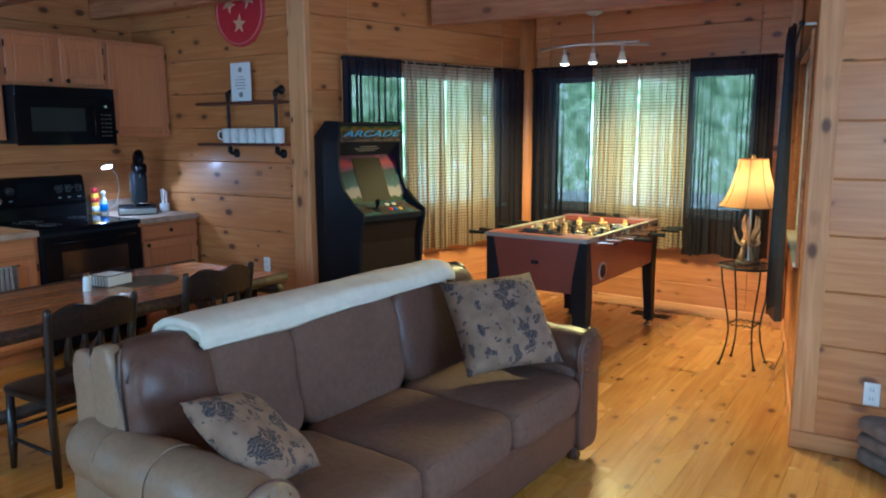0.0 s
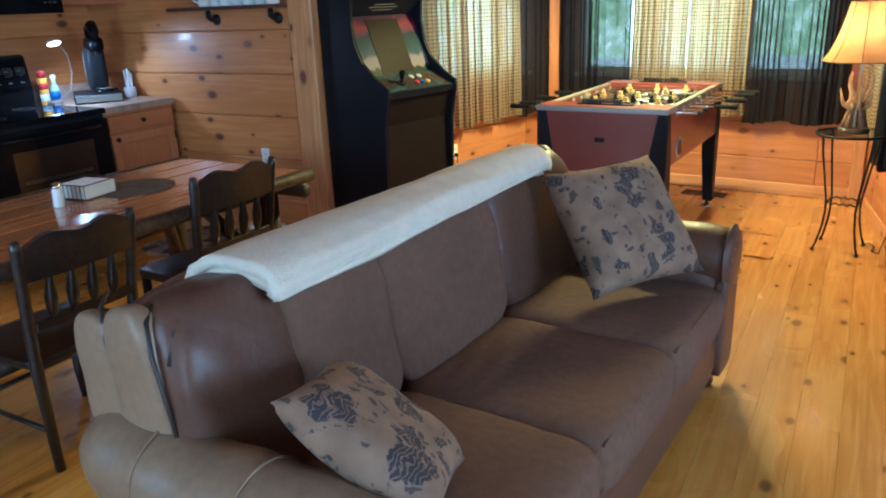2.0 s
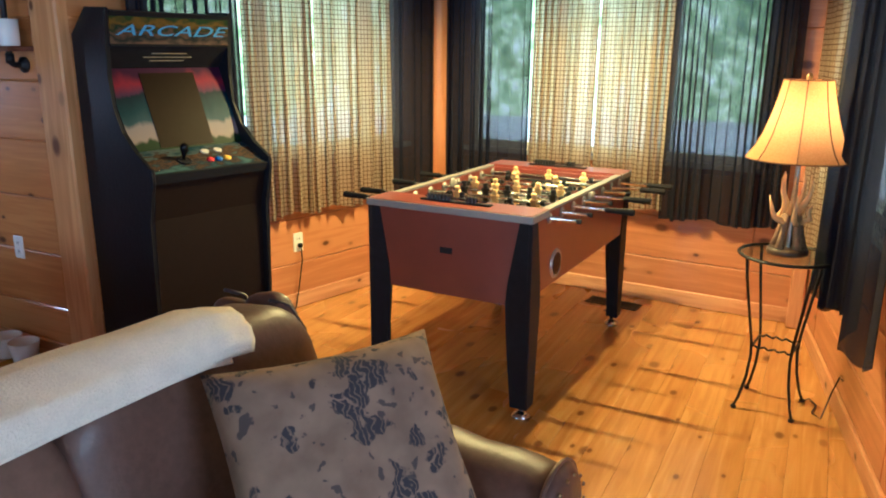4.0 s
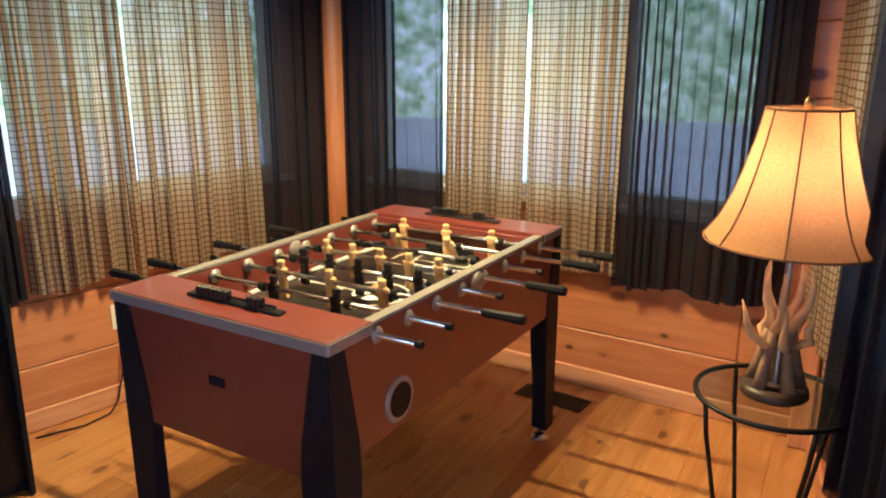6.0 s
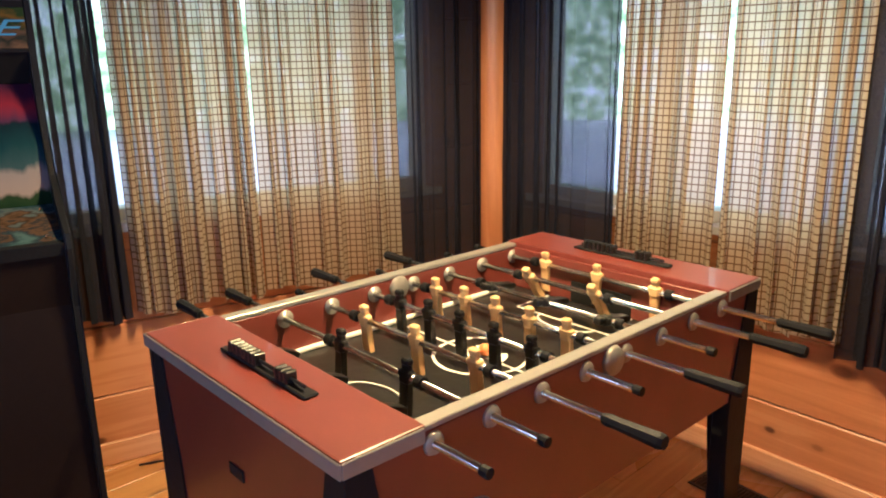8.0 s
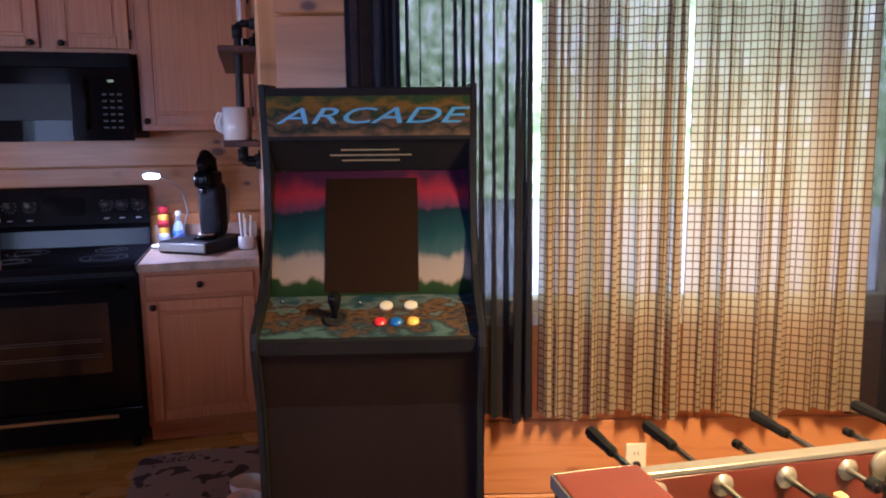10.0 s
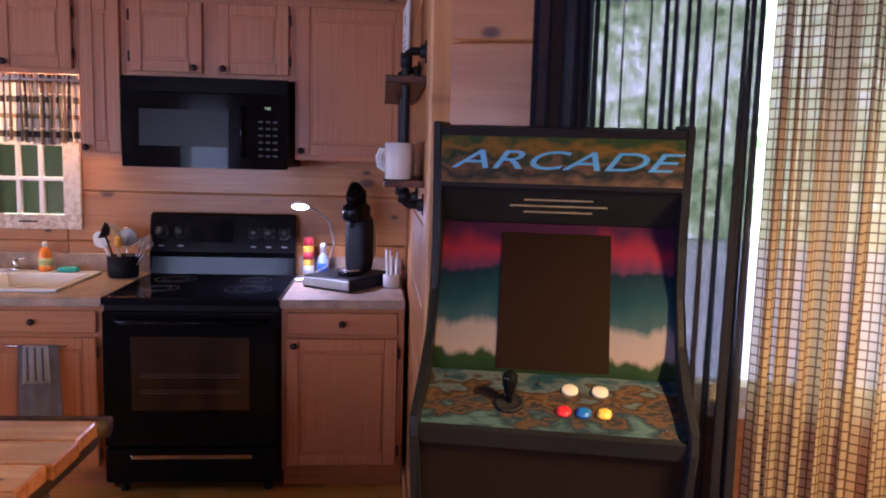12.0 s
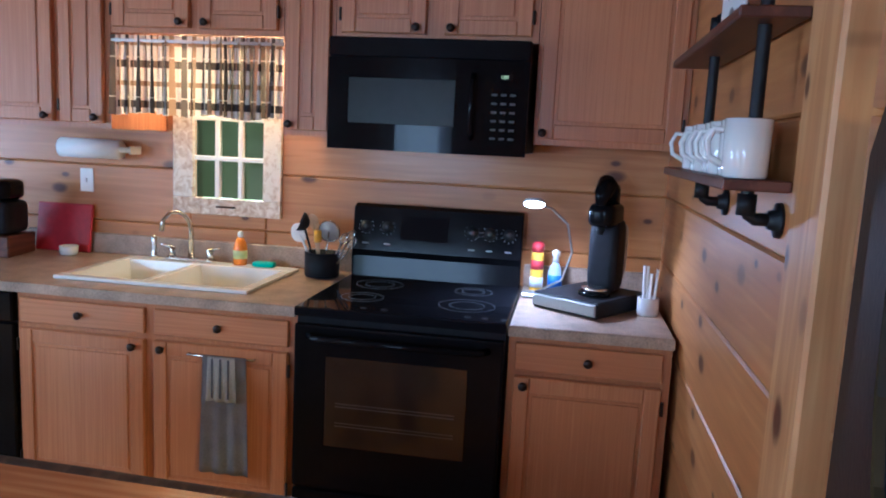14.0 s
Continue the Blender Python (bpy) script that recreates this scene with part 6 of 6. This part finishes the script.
wall_plate("outlet", pose(-0.575, 0.22, 0.558), "white double wall outlet on the pine boards", "outlet")
wall_plate("outlet", wall_west.matrix_world @ pose(1.225, 0, 0.405), "white wall outlet with a plugged-in cord", "outlet")
wall_plate("outlet", pose(3.696, 0.05, 0.342), "white double wall outlet above the baseboard", "outlet")
wall_plate("light_switch", pose(KX, -2.576, 1.295, 0, 0, 90), "white wall switch plate by the sink", "switch", slots=False)
pm = wall_west.matrix_world
plug = thing("power_cord", pm.copy(), "thin black power cord hanging from the outlet", "cord")
part("plug", box(1.213, 1.237, -0.035, -0.0095, 0.375, 0.40, 0.004), BLACK_MAT, plug)
part("cord", tube([(1.225, -0.03, 0.378), (1.225, -0.036, 0.30), (1.20, -0.03, 0.15), (1.16, -0.045, 0.03), (1.10, -0.09, 0.006), (0.98, -0.12, 0.006), (0.90, -0.10, 0.006), (0.80, -0.08, 0.006)], 0.004, seg=6), BLACK_MAT, plug, smooth=True)
cord = thing("power_cord", pose(0.05, -0.12, 0), "thin brown lamp cord trailing on the floor", "cord")
part("cord", tube([(2.93, 1.52, 0.02), (2.97, 1.60, 0.012), (3.00, 1.55, 0.008), (2.985, 1.47, 0.006), (3.02, 1.42, 0.006), (3.05, 1.50, 0.10), (3.07, 1.45, 0.20), (3.078, 1.36, 0.22)], 0.0035, seg=6), plain("brown_cord", (0.06, 0.03, 0.02), 0.5), cord, smooth=True)

vent = thing("floor_vent", pose(1.885, 2.40, 0, 0, 0, -6), "dark bronze metal floor register", "floor vent")
vm_ = plain("vent_metal", (0.05, 0.040, 0.030), 0.5, 0.7)
for a in ((-0.165, 0.165, -0.065, -0.05), (-0.165, 0.165, 0.05, 0.065), (-0.165, -0.15, -0.049, 0.049), (0.15, 0.165, -0.049, 0.049)):
    part("frame", box(*a, 0.0012, 0.006, 0.001), vm_, vent)
part("backing", box(-0.149, 0.149, -0.049, 0.049, 0.0012, 0.0025), BLACK_MAT, vent)
for q in range(22):
    xx = -0.143 + q * 0.0132
    part("slat", box(xx, xx + 0.005, -0.0485, 0.0485, 0.0026, 0.0055), vm_, vent)

# ---- hearth ----
hearth = thing("stone_hearth", pose(3.645, 0.005, 0, 0, 0, -42.5), "rough stacked grey stone hearth set across the corner", "hearth")
rnd = random.Random(12)
for lay, (z0, hz) in enumerate(((0.0, 0.088), (0.088, 0.076), (0.164, 0.076))):
    x = -0.005 * lay
    while x < 1.5:
        sx = rnd.uniform(0.20, 0.36)
        st = part("stone", cushion(sx - 0.008, 0.20, hz - 0.004, 8, 0.35, 6, 0.011, rnd.random() * 50), STONE, hearth, smooth=True)
        st.matrix_local = pose(x + sx / 2, 0.095 + rnd.uniform(-0.012, 0.012), z0 + hz / 2 + 0.002, 0, 0, rnd.uniform(-2, 2))
        x += sx
part("infill", prism([(0.20, 0.003), (1.5, 0.003), (1.5, 0.222), (0.20, 0.222)], 0.19, 0.30), STONE, hearth)


def chalk_sign(m):
    t = thing("chalk_sign", m, "small black chalkboard in a pale wooden frame on the hearth", "sign")
    w, h, f = 0.42, 0.60, 0.018
    part("board", box(f, w - f, 0.002, 0.010, f, h - f), plain("chalkboard", (0.012, 0.013, 0.018), 0.6, vary=0.3, scale=14), t)
    pale = plain("pale_frame", (0.62, 0.43, 0.26), 0.5)
    for a in ((0, f, 0, h), (w - f, w, 0, h), (f, w - f, 0, f), (f, w - f, h - f, h)):
        part("frame", box(a[0], a[1], 0.0, 0.016, a[2], a[3], 0.002), pale, t)
    chalk = plain("chalk", (0.72, 0.74, 0.76), 0.9)
    for z, first, bars in ((0.20, "E", (0.05, 0.03, 0.06)), (0.11, "S", (0.04, 0.07, 0.03))):
        words(first, 0.055, "chalk_letter", chalk, t, pose(0.065, 0.0015, z, 90, 0, 0), extrude=0.0004)
        x = 0.105
        for q in bars:
            part("chalk_mark", box(x, x + q, 0.0008, 0.0018, z - 0.012, z + 0.012), chalk, t)
            x += q + 0.02
    return t


chalk_sign(hearth.matrix_world @ pose(0.165, 0.015, 0.246, -9, 0, 0))

# ---- worktop things ----


def coffee_machine(m):
    c = thing("coffee_machine", m, "slim black capsule coffee machine", "coffee machine")
    part("foot", lathe([(0.062, 0.001), (0.064, 0.01), (0.06, 0.018)], at=(0.085, 0, 0), seg=24), BLACK, c, smooth=True)
    part("body", cushion(0.13, 0.12, 0.30, 10, 0.1, 6), BLACK_MAT, c, smooth=True).matrix_local = pose(-0.03, 0, 0.151)
    part("head", cushion(0.19, 0.105, 0.10, 10, 0.2, 4), BLACK, c, smooth=True).matrix_local = pose(0.01, 0, 0.315)
    part("lever", tube([(-0.02, 0, 0.36), (-0.01, 0, 0.415), (0.03, 0, 0.435), (0.07, 0, 0.40), (0.085, 0, 0.35)], [0.04, 0.042, 0.040, 0.034, 0.02], seg=14), BLACK, c, smooth=True)
    part("spout", tube([(0.07, 0, 0.27), (0.07, 0, 0.24)], [0.02, 0.012], seg=12), BLACK_MAT, c, smooth=True)
    part("water_tank", cushion(0.06, 0.10, 0.22, 8, 0.0, 6), plain("clear_tank", (0.45, 0.5, 0.55), 0.08, vary=0.05, bump=0.0), c, "clear water tank", smooth=True).matrix_local = pose(-0.12, 0, 0.165)
    part("drip_tray", lathe([(0.05, 0.02), (0.052, 0.03), (0.02, 0.031)], at=(0.085, 0, 0), seg=24), STEEL, c, smooth=True)
    return c


TRAY = pose(-1.79, -0.085, CT + 0.0005, 0, 0, -34)
tray = thing("capsule_drawer", TRAY, "low black capsule drawer with a silver front", "drawer box")
part("body", box(-0.19, 0.185, -0.15, 0.15, 0.0, 0.062, 0.006), BLACK_MAT, tray)
part("drawer_front", box(0.1855, 0.197, -0.145, 0.145, 0.008, 0.055, 0.004), SILVER_TRIM, tray, "silver drawer front")
coffee_machine(TRAY @ pose(-0.03, 0.03, 0.0625, 0, 0, 12))


def clip_lamp():
    c = thing("clip_lamp", pose(-1.90, -0.335, CT + 0.0005), "small lit white clip lamp on a bent neck", "lamp")
    part("clip", box(-0.045, 0.045, -0.035, 0.035, 0.0, 0.02, 0.006), NICKEL, c)
    part("neck", tube([(0, 0.02, 0.02), (0.0, 0.13, 0.08), (0.0, 0.165, 0.20), (0.02, 0.14, 0.32), (0.06, 0.07, 0.385), (0.08, 0.02, 0.395)], 0.0045, seg=8), NICKEL, c, smooth=True)
    h = part("head", tube([(0.105, 0.0, 0.402), (0.10, 0.0, 0.415)], [0.046, 0.040], seg=20), WHITE, c, smooth=True)
    part("light_ring", tube([(0.1055, 0, 0.4015), (0.107, 0, 0.398)], [0.042, 0.040], seg=20), LED, h, "glowing lamp face")


clip_lamp()


def bottle(m, name, label, category, prof, mat_, extras=()):
    b = thing(name, m, label, category)
    part("body", lathe(prof, seg=18), mat_, b, smooth=True)
    for nm, pr, mt in extras:
        part(nm, lathe(pr, seg=18), mt, b, smooth=True)
    return b


yellow = plain("yellow_can", (0.75, 0.42, 0.03), 0.35, vary=0.1)
bottle(pose(-2.03, -0.315, CT + 0.0005), "spray_can", "yellow and red aerosol spray can", "can", [(0.028, 0.0), (0.029, 0.01), (0.029, 0.16), (0.025, 0.175)], yellow,
       [("cap", [(0.027, 0.1755), (0.027, 0.21), (0.015, 0.222)], RED), ("label_band", [(0.0295, 0.02), (0.0295, 0.065)], plain("can_label", (0.55, 0.60, 0.68), 0.4)), ("label_band", [(0.0295, 0.10), (0.0295, 0.14)], RED)])
bottle(pose(-2.03, -0.235, CT + 0.0005), "spray_bottle", "clear spray bottle with blue label and white pump", "bottle", [(0.03, 0.0), (0.032, 0.01), (0.032, 0.09), (0.02, 0.12), (0.011, 0.135)], plain("clear_plastic", (0.35, 0.42, 0.5), 0.1, vary=0.05),
       [("pump", [(0.014, 0.1355), (0.012, 0.16), (0.018, 0.165), (0.016, 0.185), (0.006, 0.19)], WHITE), ("label_band", [(0.0326, 0.02), (0.0326, 0.08)], plain("blue_label", (0.03, 0.13, 0.45), 0.4))])
cups = thing("glass_jar", pose(-1.72, 0.135, CT + 0.0005), "clear jar with spoons and capsules beside the wall", "jar")
part("jar", lathe([(0.04, 0), (0.042, 0.01), (0.042, 0.07), (0.039, 0.07), (0.038, 0.012), (0.002, 0.01)], seg=20), plain("jar_glass", (0.55, 0.52, 0.5), 0.08, vary=0.05, bump=0.0), cups, smooth=True)
for q in range(4):
    part("stirrer", tube([(0.02 * math.cos(q * 1.7), 0.02 * math.sin(q * 1.7), 0.012), (0.04 * math.cos(q * 1.7 + 0.5), 0.03 * math.sin(q * 1.7), 0.17 + 0.01 * q)], 0.006, seg=6), CERAMIC, cups)

crock = thing("utensil_crock", pose(-1.98, -1.285, CT + 0.0005), "black crock full of cooking utensils", "utensil holder")
part("crock", lathe([(0.074, 0.0), (0.079, 0.01), (0.080, 0.112), (0.074, 0.113), (0.072, 0.02), (0.002, 0.015)], seg=28), BLACK_MAT, crock, smooth=True)
spoon = plain("wooden_spoon", (0.50, 0.32, 0.17), 0.6)
yel = plain("yellow_grip", (0.75, 0.38, 0.02), 0.4)


def utensil(name, dx, dy, h, mat_, thick=0.006):
    p0, p1 = Vector((dx * 0.25, dy * 0.25, 0.02)), Vector((dx, dy, h))
    return part(name, tube([p0, p0.lerp(p1, 0.5), p1], [thick, thick * 0.9, thick * 1.1], seg=8), mat_, crock, smooth=True), p1


u, e = utensil("ladle", 0.03, -0.085, 0.245, BLACK_MAT)
part("bowl", lathe([(0.006, -0.032), (0.030, -0.024), (0.043, 0.0), (0.046, 0.012), (0.041, 0.012), (0.026, -0.018), (0.004, -0.026)], seg=20), BLACK_MAT, u, smooth=True).matrix_local = pose(*e, 60, 40, 0)
u, e = utensil("serving_spoon", 0.02, -0.105, 0.195, WHITE)
part("bowl", cushion(0.014, 0.075, 0.085, 8, 0.6, 2.6), WHITE, u, smooth=True).matrix_local = pose(*e, 0, 12, 0)
u, e = utensil("wooden_spoon", 0.03, -0.035, 0.25, spoon)
part("bowl", cushion(0.012, 0.046, 0.07, 8, 0.5, 2.6), spoon, u, smooth=True).matrix_local = pose(*e, 12, 10, 0)
u, e = utensil("brush", 0.05, -0.005, 0.165, spoon)
part("grip", tube([e, e + Vector((0.006, 0, 0.05))], [0.019, 0.016], seg=12), yel, u, smooth=True)
u, e = utensil("strainer", 0.02, 0.035, 0.21, STEEL, 0.004)
part("hoop", tube([e + Vector((0.012 * math.sin(q), 0.048 * math.cos(q), 0.048 * math.sin(q))) for q in np.linspace(0, 2 * math.pi, 29)], 0.004, seg=6, caps=False), STEEL, u, smooth=True)
part("mesh", lathe([(0.045, 0.0), (0.036, 0.018), (0.016, 0.030), (0.002, 0.033)], seg=20), plain("wire_mesh", (0.55, 0.54, 0.52), 0.4, 0.5, scale=400, bump=0.6), u, smooth=True).matrix_local = pose(*e, 0, -76, 0)
for dx, dy, h in ((0.035, 0.10, 0.215), (0.01, 0.125, 0.23), (0.04, 0.14, 0.19)):
    u, e = utensil("whisk", dx, dy, h * 0.75, STEEL, 0.005)
    for a in range(3):
        c, d = math.cos(a * 1.05), math.sin(a * 1.05)
        part("wire_loop", tube([e + Vector((0.018 * c * math.sin(q), 0.018 * d * math.sin(q) + 0.02 * (1 - math.cos(q)) / 2, 0.05 * (1 - math.cos(q)) / 2)) for q in np.linspace(0, 2 * math.pi, 15)], 0.0016, seg=5, caps=False), STEEL, u, smooth=True)

bottle(pose(KX + 0.13, -1.70, CT + 0.0165), "dish_soap", "orange dish soap bottle with a white cap", "bottle", [(0.03, 0), (0.032, 0.01), (0.032, 0.08), (0.024, 0.11), (0.012, 0.13)], plain("orange_soap", (0.85, 0.25, 0.01), 0.2, vary=0.05),
       [("cap", [(0.013, 0.1305), (0.013, 0.15), (0.007, 0.158)], WHITE), ("label_band", [(0.0326, 0.03), (0.0326, 0.07)], plain("soap_label", (0.55, 0.6, 0.25), 0.5))])
sp = part("sponge", cushion(0.06, 0.105, 0.024, 8, 0.1, 5), plain("teal_sponge", (0.05, 0.42, 0.36), 0.9, bump=0.8), smooth=True)
sp.matrix_world = pose(KX + 0.145, -1.575, CT + 0.0285, 0, 0, 8)
tagged(sp, "teal scrubbing sponge on the sink's rim", "sponge")
bottle(pose(KX + 0.14, -2.585, CT + 0.0005), "ramekin", "small white fluted dish", "dish", [(0.032, 0), (0.04, 0.005), (0.045, 0.045), (0.042, 0.045), (0.036, 0.01), (0.002, 0.008)], CERAMIC)
board = part("cutting_board", box(-0.008, 0.008, -0.15, 0.15, 0, 0.24, 0.004), plain("red_board", (0.42, 0.02, 0.035), 0.4))
board.matrix_world = pose(KX + 0.055, -2.68, CT + 0.0005, 0, -8, 0)
tagged(board, "red plastic cutting board leaning on the wall", "cutting board")
blk = thing("knife_block", pose(KX + 0.25, -2.86, CT + 0.0005, 0, 0, 10), "brown wooden block below a black coffee maker", "coffee maker")
part("base", box(-0.12, 0.12, -0.10, 0.10, 0, 0.10, 0.006), SHELF_WOOD, blk)
part("body", cushion(0.2, 0.18, 0.16, 8, 0, 6), BLACK_MAT, blk, smooth=True).matrix_local = pose(0, 0, 0.181)
part("top", cushion(0.18, 0.16, 0.10, 8, 0.3, 5), BLACK, blk, smooth=True).matrix_local = pose(0, 0, 0.31)
part("drawer_pull", box(0.1205, 0.128, -0.03, 0.03, 0.045, 0.055, 0.002), STEEL, blk)

roll = thing("paper_towel", pose(KX + 0.09, -2.475, 1.455), "white paper towel roll on a wall holder", "paper towel")
part("roll", tube([(0, -0.17, 0), (0, 0.14, 0)], 0.047, seg=28), plain("paper", (0.82, 0.82, 0.80), 0.9, vary=0.03), roll, smooth=True)
part("core", tube([(0, -0.19, 0), (0, 0.19, 0)], 0.014, seg=14), WHITE, roll, smooth=True)
part("bracket", box(-0.087, 0.01, -0.197, -0.191, -0.02, 0.02, 0.002), WHITE, roll)
part("bracket", box(-0.087, 0.01, 0.191, 0.197, -0.02, 0.02, 0.002), WHITE, roll)


def towel():
    t = thing("dish_towel", pose(0, 0, 0), "grey dish towel with a white striped end on a chrome bar", "towel")
    x = FRONT + 0.045
    part("bar", tube([(FRONT + 0.028, -1.60, 0.715), (x, -1.60, 0.715), (x, -1.33, 0.715), (FRONT + 0.028, -1.33, 0.715)], 0.004, seg=8), STEEL, t, smooth=True)
    for nm, y0, y1, z0, mt, o, lab in (("cloth", -1.545, -1.345, 0.25, plain("grey_towel", (0.30, 0.29, 0.31), 0.9, scale=200, bump=0.5), 0.006, ""), ("striped_end", -1.515, -1.39, 0.545, plain("white_towel", (0.70, 0.68, 0.66), 0.9, scale=200, bump=0.4), 0.016, "white striped end")):
        b = bmesh.new()
        rows, cols = 14, 18
        g = [[b.verts.new((x + o + 0.006 * math.sin(i * 1.1) * (j / rows), y0 + (y1 - y0) * (0.5 + (i / cols - 0.5) * (0.88 + 0.14 * j / rows)), 0.722 + (z0 - 0.722) * j / rows)) for i in range(cols + 1)] for j in range(rows + 1)]
        for j in range(rows):
            for i in range(cols):
                b.faces.new((g[j][i], g[j + 1][i], g[j + 1][i + 1], g[j][i + 1]))
        bmesh.ops.solidify(b, geom=b.faces[:], thickness=0.004)
        c = part(nm, b, mt, t, lab, smooth=True)
        if nm == "striped_end":
            for q in (-1.485, -1.452, -1.42):
                part("stripe", box(x + o + 0.0075, x + o + 0.0095, q - 0.004, q + 0.004, 0.56, 0.715), plain("stripe_grey", (0.08, 0.08, 0.09), 0.9) if q < -1.48 else bpy.data.materials["stripe_grey"], c)


towel()

# ---- on the table and floor ----
napkins = thing("napkin_basket", pose(0.0, -1.53, 0.7655, 0, 0, 8), "wire basket of folded white napkins", "basket")
for q in range(6):
    part("napkin", box(-0.085, 0.085, -0.085, 0.085, 0.004 + q * 0.009, 0.0115 + q * 0.009, 0.003), WHITE, napkins)
for q in range(9):
    xx = -0.092 + q * 0.023
    part("wire", tube([(xx, -0.095, 0.065), (xx, -0.095, 0.003), (xx, 0.095, 0.003), (xx, 0.095, 0.065)], 0.0018, seg=5), IRON, napkins)
part("rim", tube([(-0.095, -0.095, 0.065), (0.095, -0.095, 0.065), (0.095, 0.095, 0.065), (-0.095, 0.095, 0.065), (-0.095, -0.095, 0.065)], 0.0025, seg=6), IRON, napkins)
for q, (px, py) in enumerate(((0.03, -1.68), (0.07, -1.71))):
    bottle(pose(px, py, 0.7655), "shaker", "white salt or pepper shaker", "shaker", [(0.02, 0), (0.022, 0.005), (0.018, 0.07), (0.012, 0.085), (0.004, 0.09)], CERAMIC, [("cap", [(0.0155, 0.0752), (0.0135, 0.088), (0.005, 0.093)], STEEL)])
mat1 = part("placemat", lathe([(0.17, 0.0), (0.172, 0.003), (0.02, 0.004)], seg=40), plain("woven_mat", (0.10, 0.08, 0.07), 0.9, vary=0.5, scale=120, bump=0.8), smooth=False)
mat1.location = (0.10, -1.36, 0.7657)
tagged(mat1, "round dark woven placemat", "placemat")

rug_m, nt, n, k, p = links_of("bear_mat")
tc = n.new("ShaderNodeTexCoord")
v = n.new("ShaderNodeTexNoise")
v.inputs["Scale"].default_value, v.inputs["Detail"].default_value = 9, 2
k(tc.outputs["Object"], v.inputs["Vector"])
r = ramp(n, [(0.0, (0.26, 0.19, 0.145)), (0.56, (0.30, 0.22, 0.17)), (0.58, (0.055, 0.035, 0.03)), (1.0, (0.05, 0.03, 0.025))])
k(v.outputs["Fac"], r.inputs["Fac"]), k(r.outputs[0], p.inputs["Base Color"])
p.inputs["Roughness"].default_value = 0.95
mat2 = thing("kitchen_mat", pose(-0.97, -0.105, 0.001, 0, 0, 90), "tan kitchen mat with dark printed shapes and script", "rug")
part("mat", cushion(0.61, 0.54, 0.012, 8, 0, 9), rug_m, mat2).matrix_local = pose(0, 0, 0.007)
words("Rack", 0.11, "mat_script", plain("mat_ink", (0.05, 0.035, 0.03), 0.9), mat2, pose(-0.14, 0.19, 0.0138), extrude=0.0003, shear=0.3)
for q in range(2):
    bw = bottle(pose(-0.45 - 0.15 * q, 0.09 + 0.01 * q, 0.014), "bowl", "white ceramic bowl on the floor by the post", "bowl", [(0.05, 0), (0.055, 0.004), (0.072, 0.11), (0.068, 0.11), (0.05, 0.012), (0.002, 0.01)], CERAMIC)
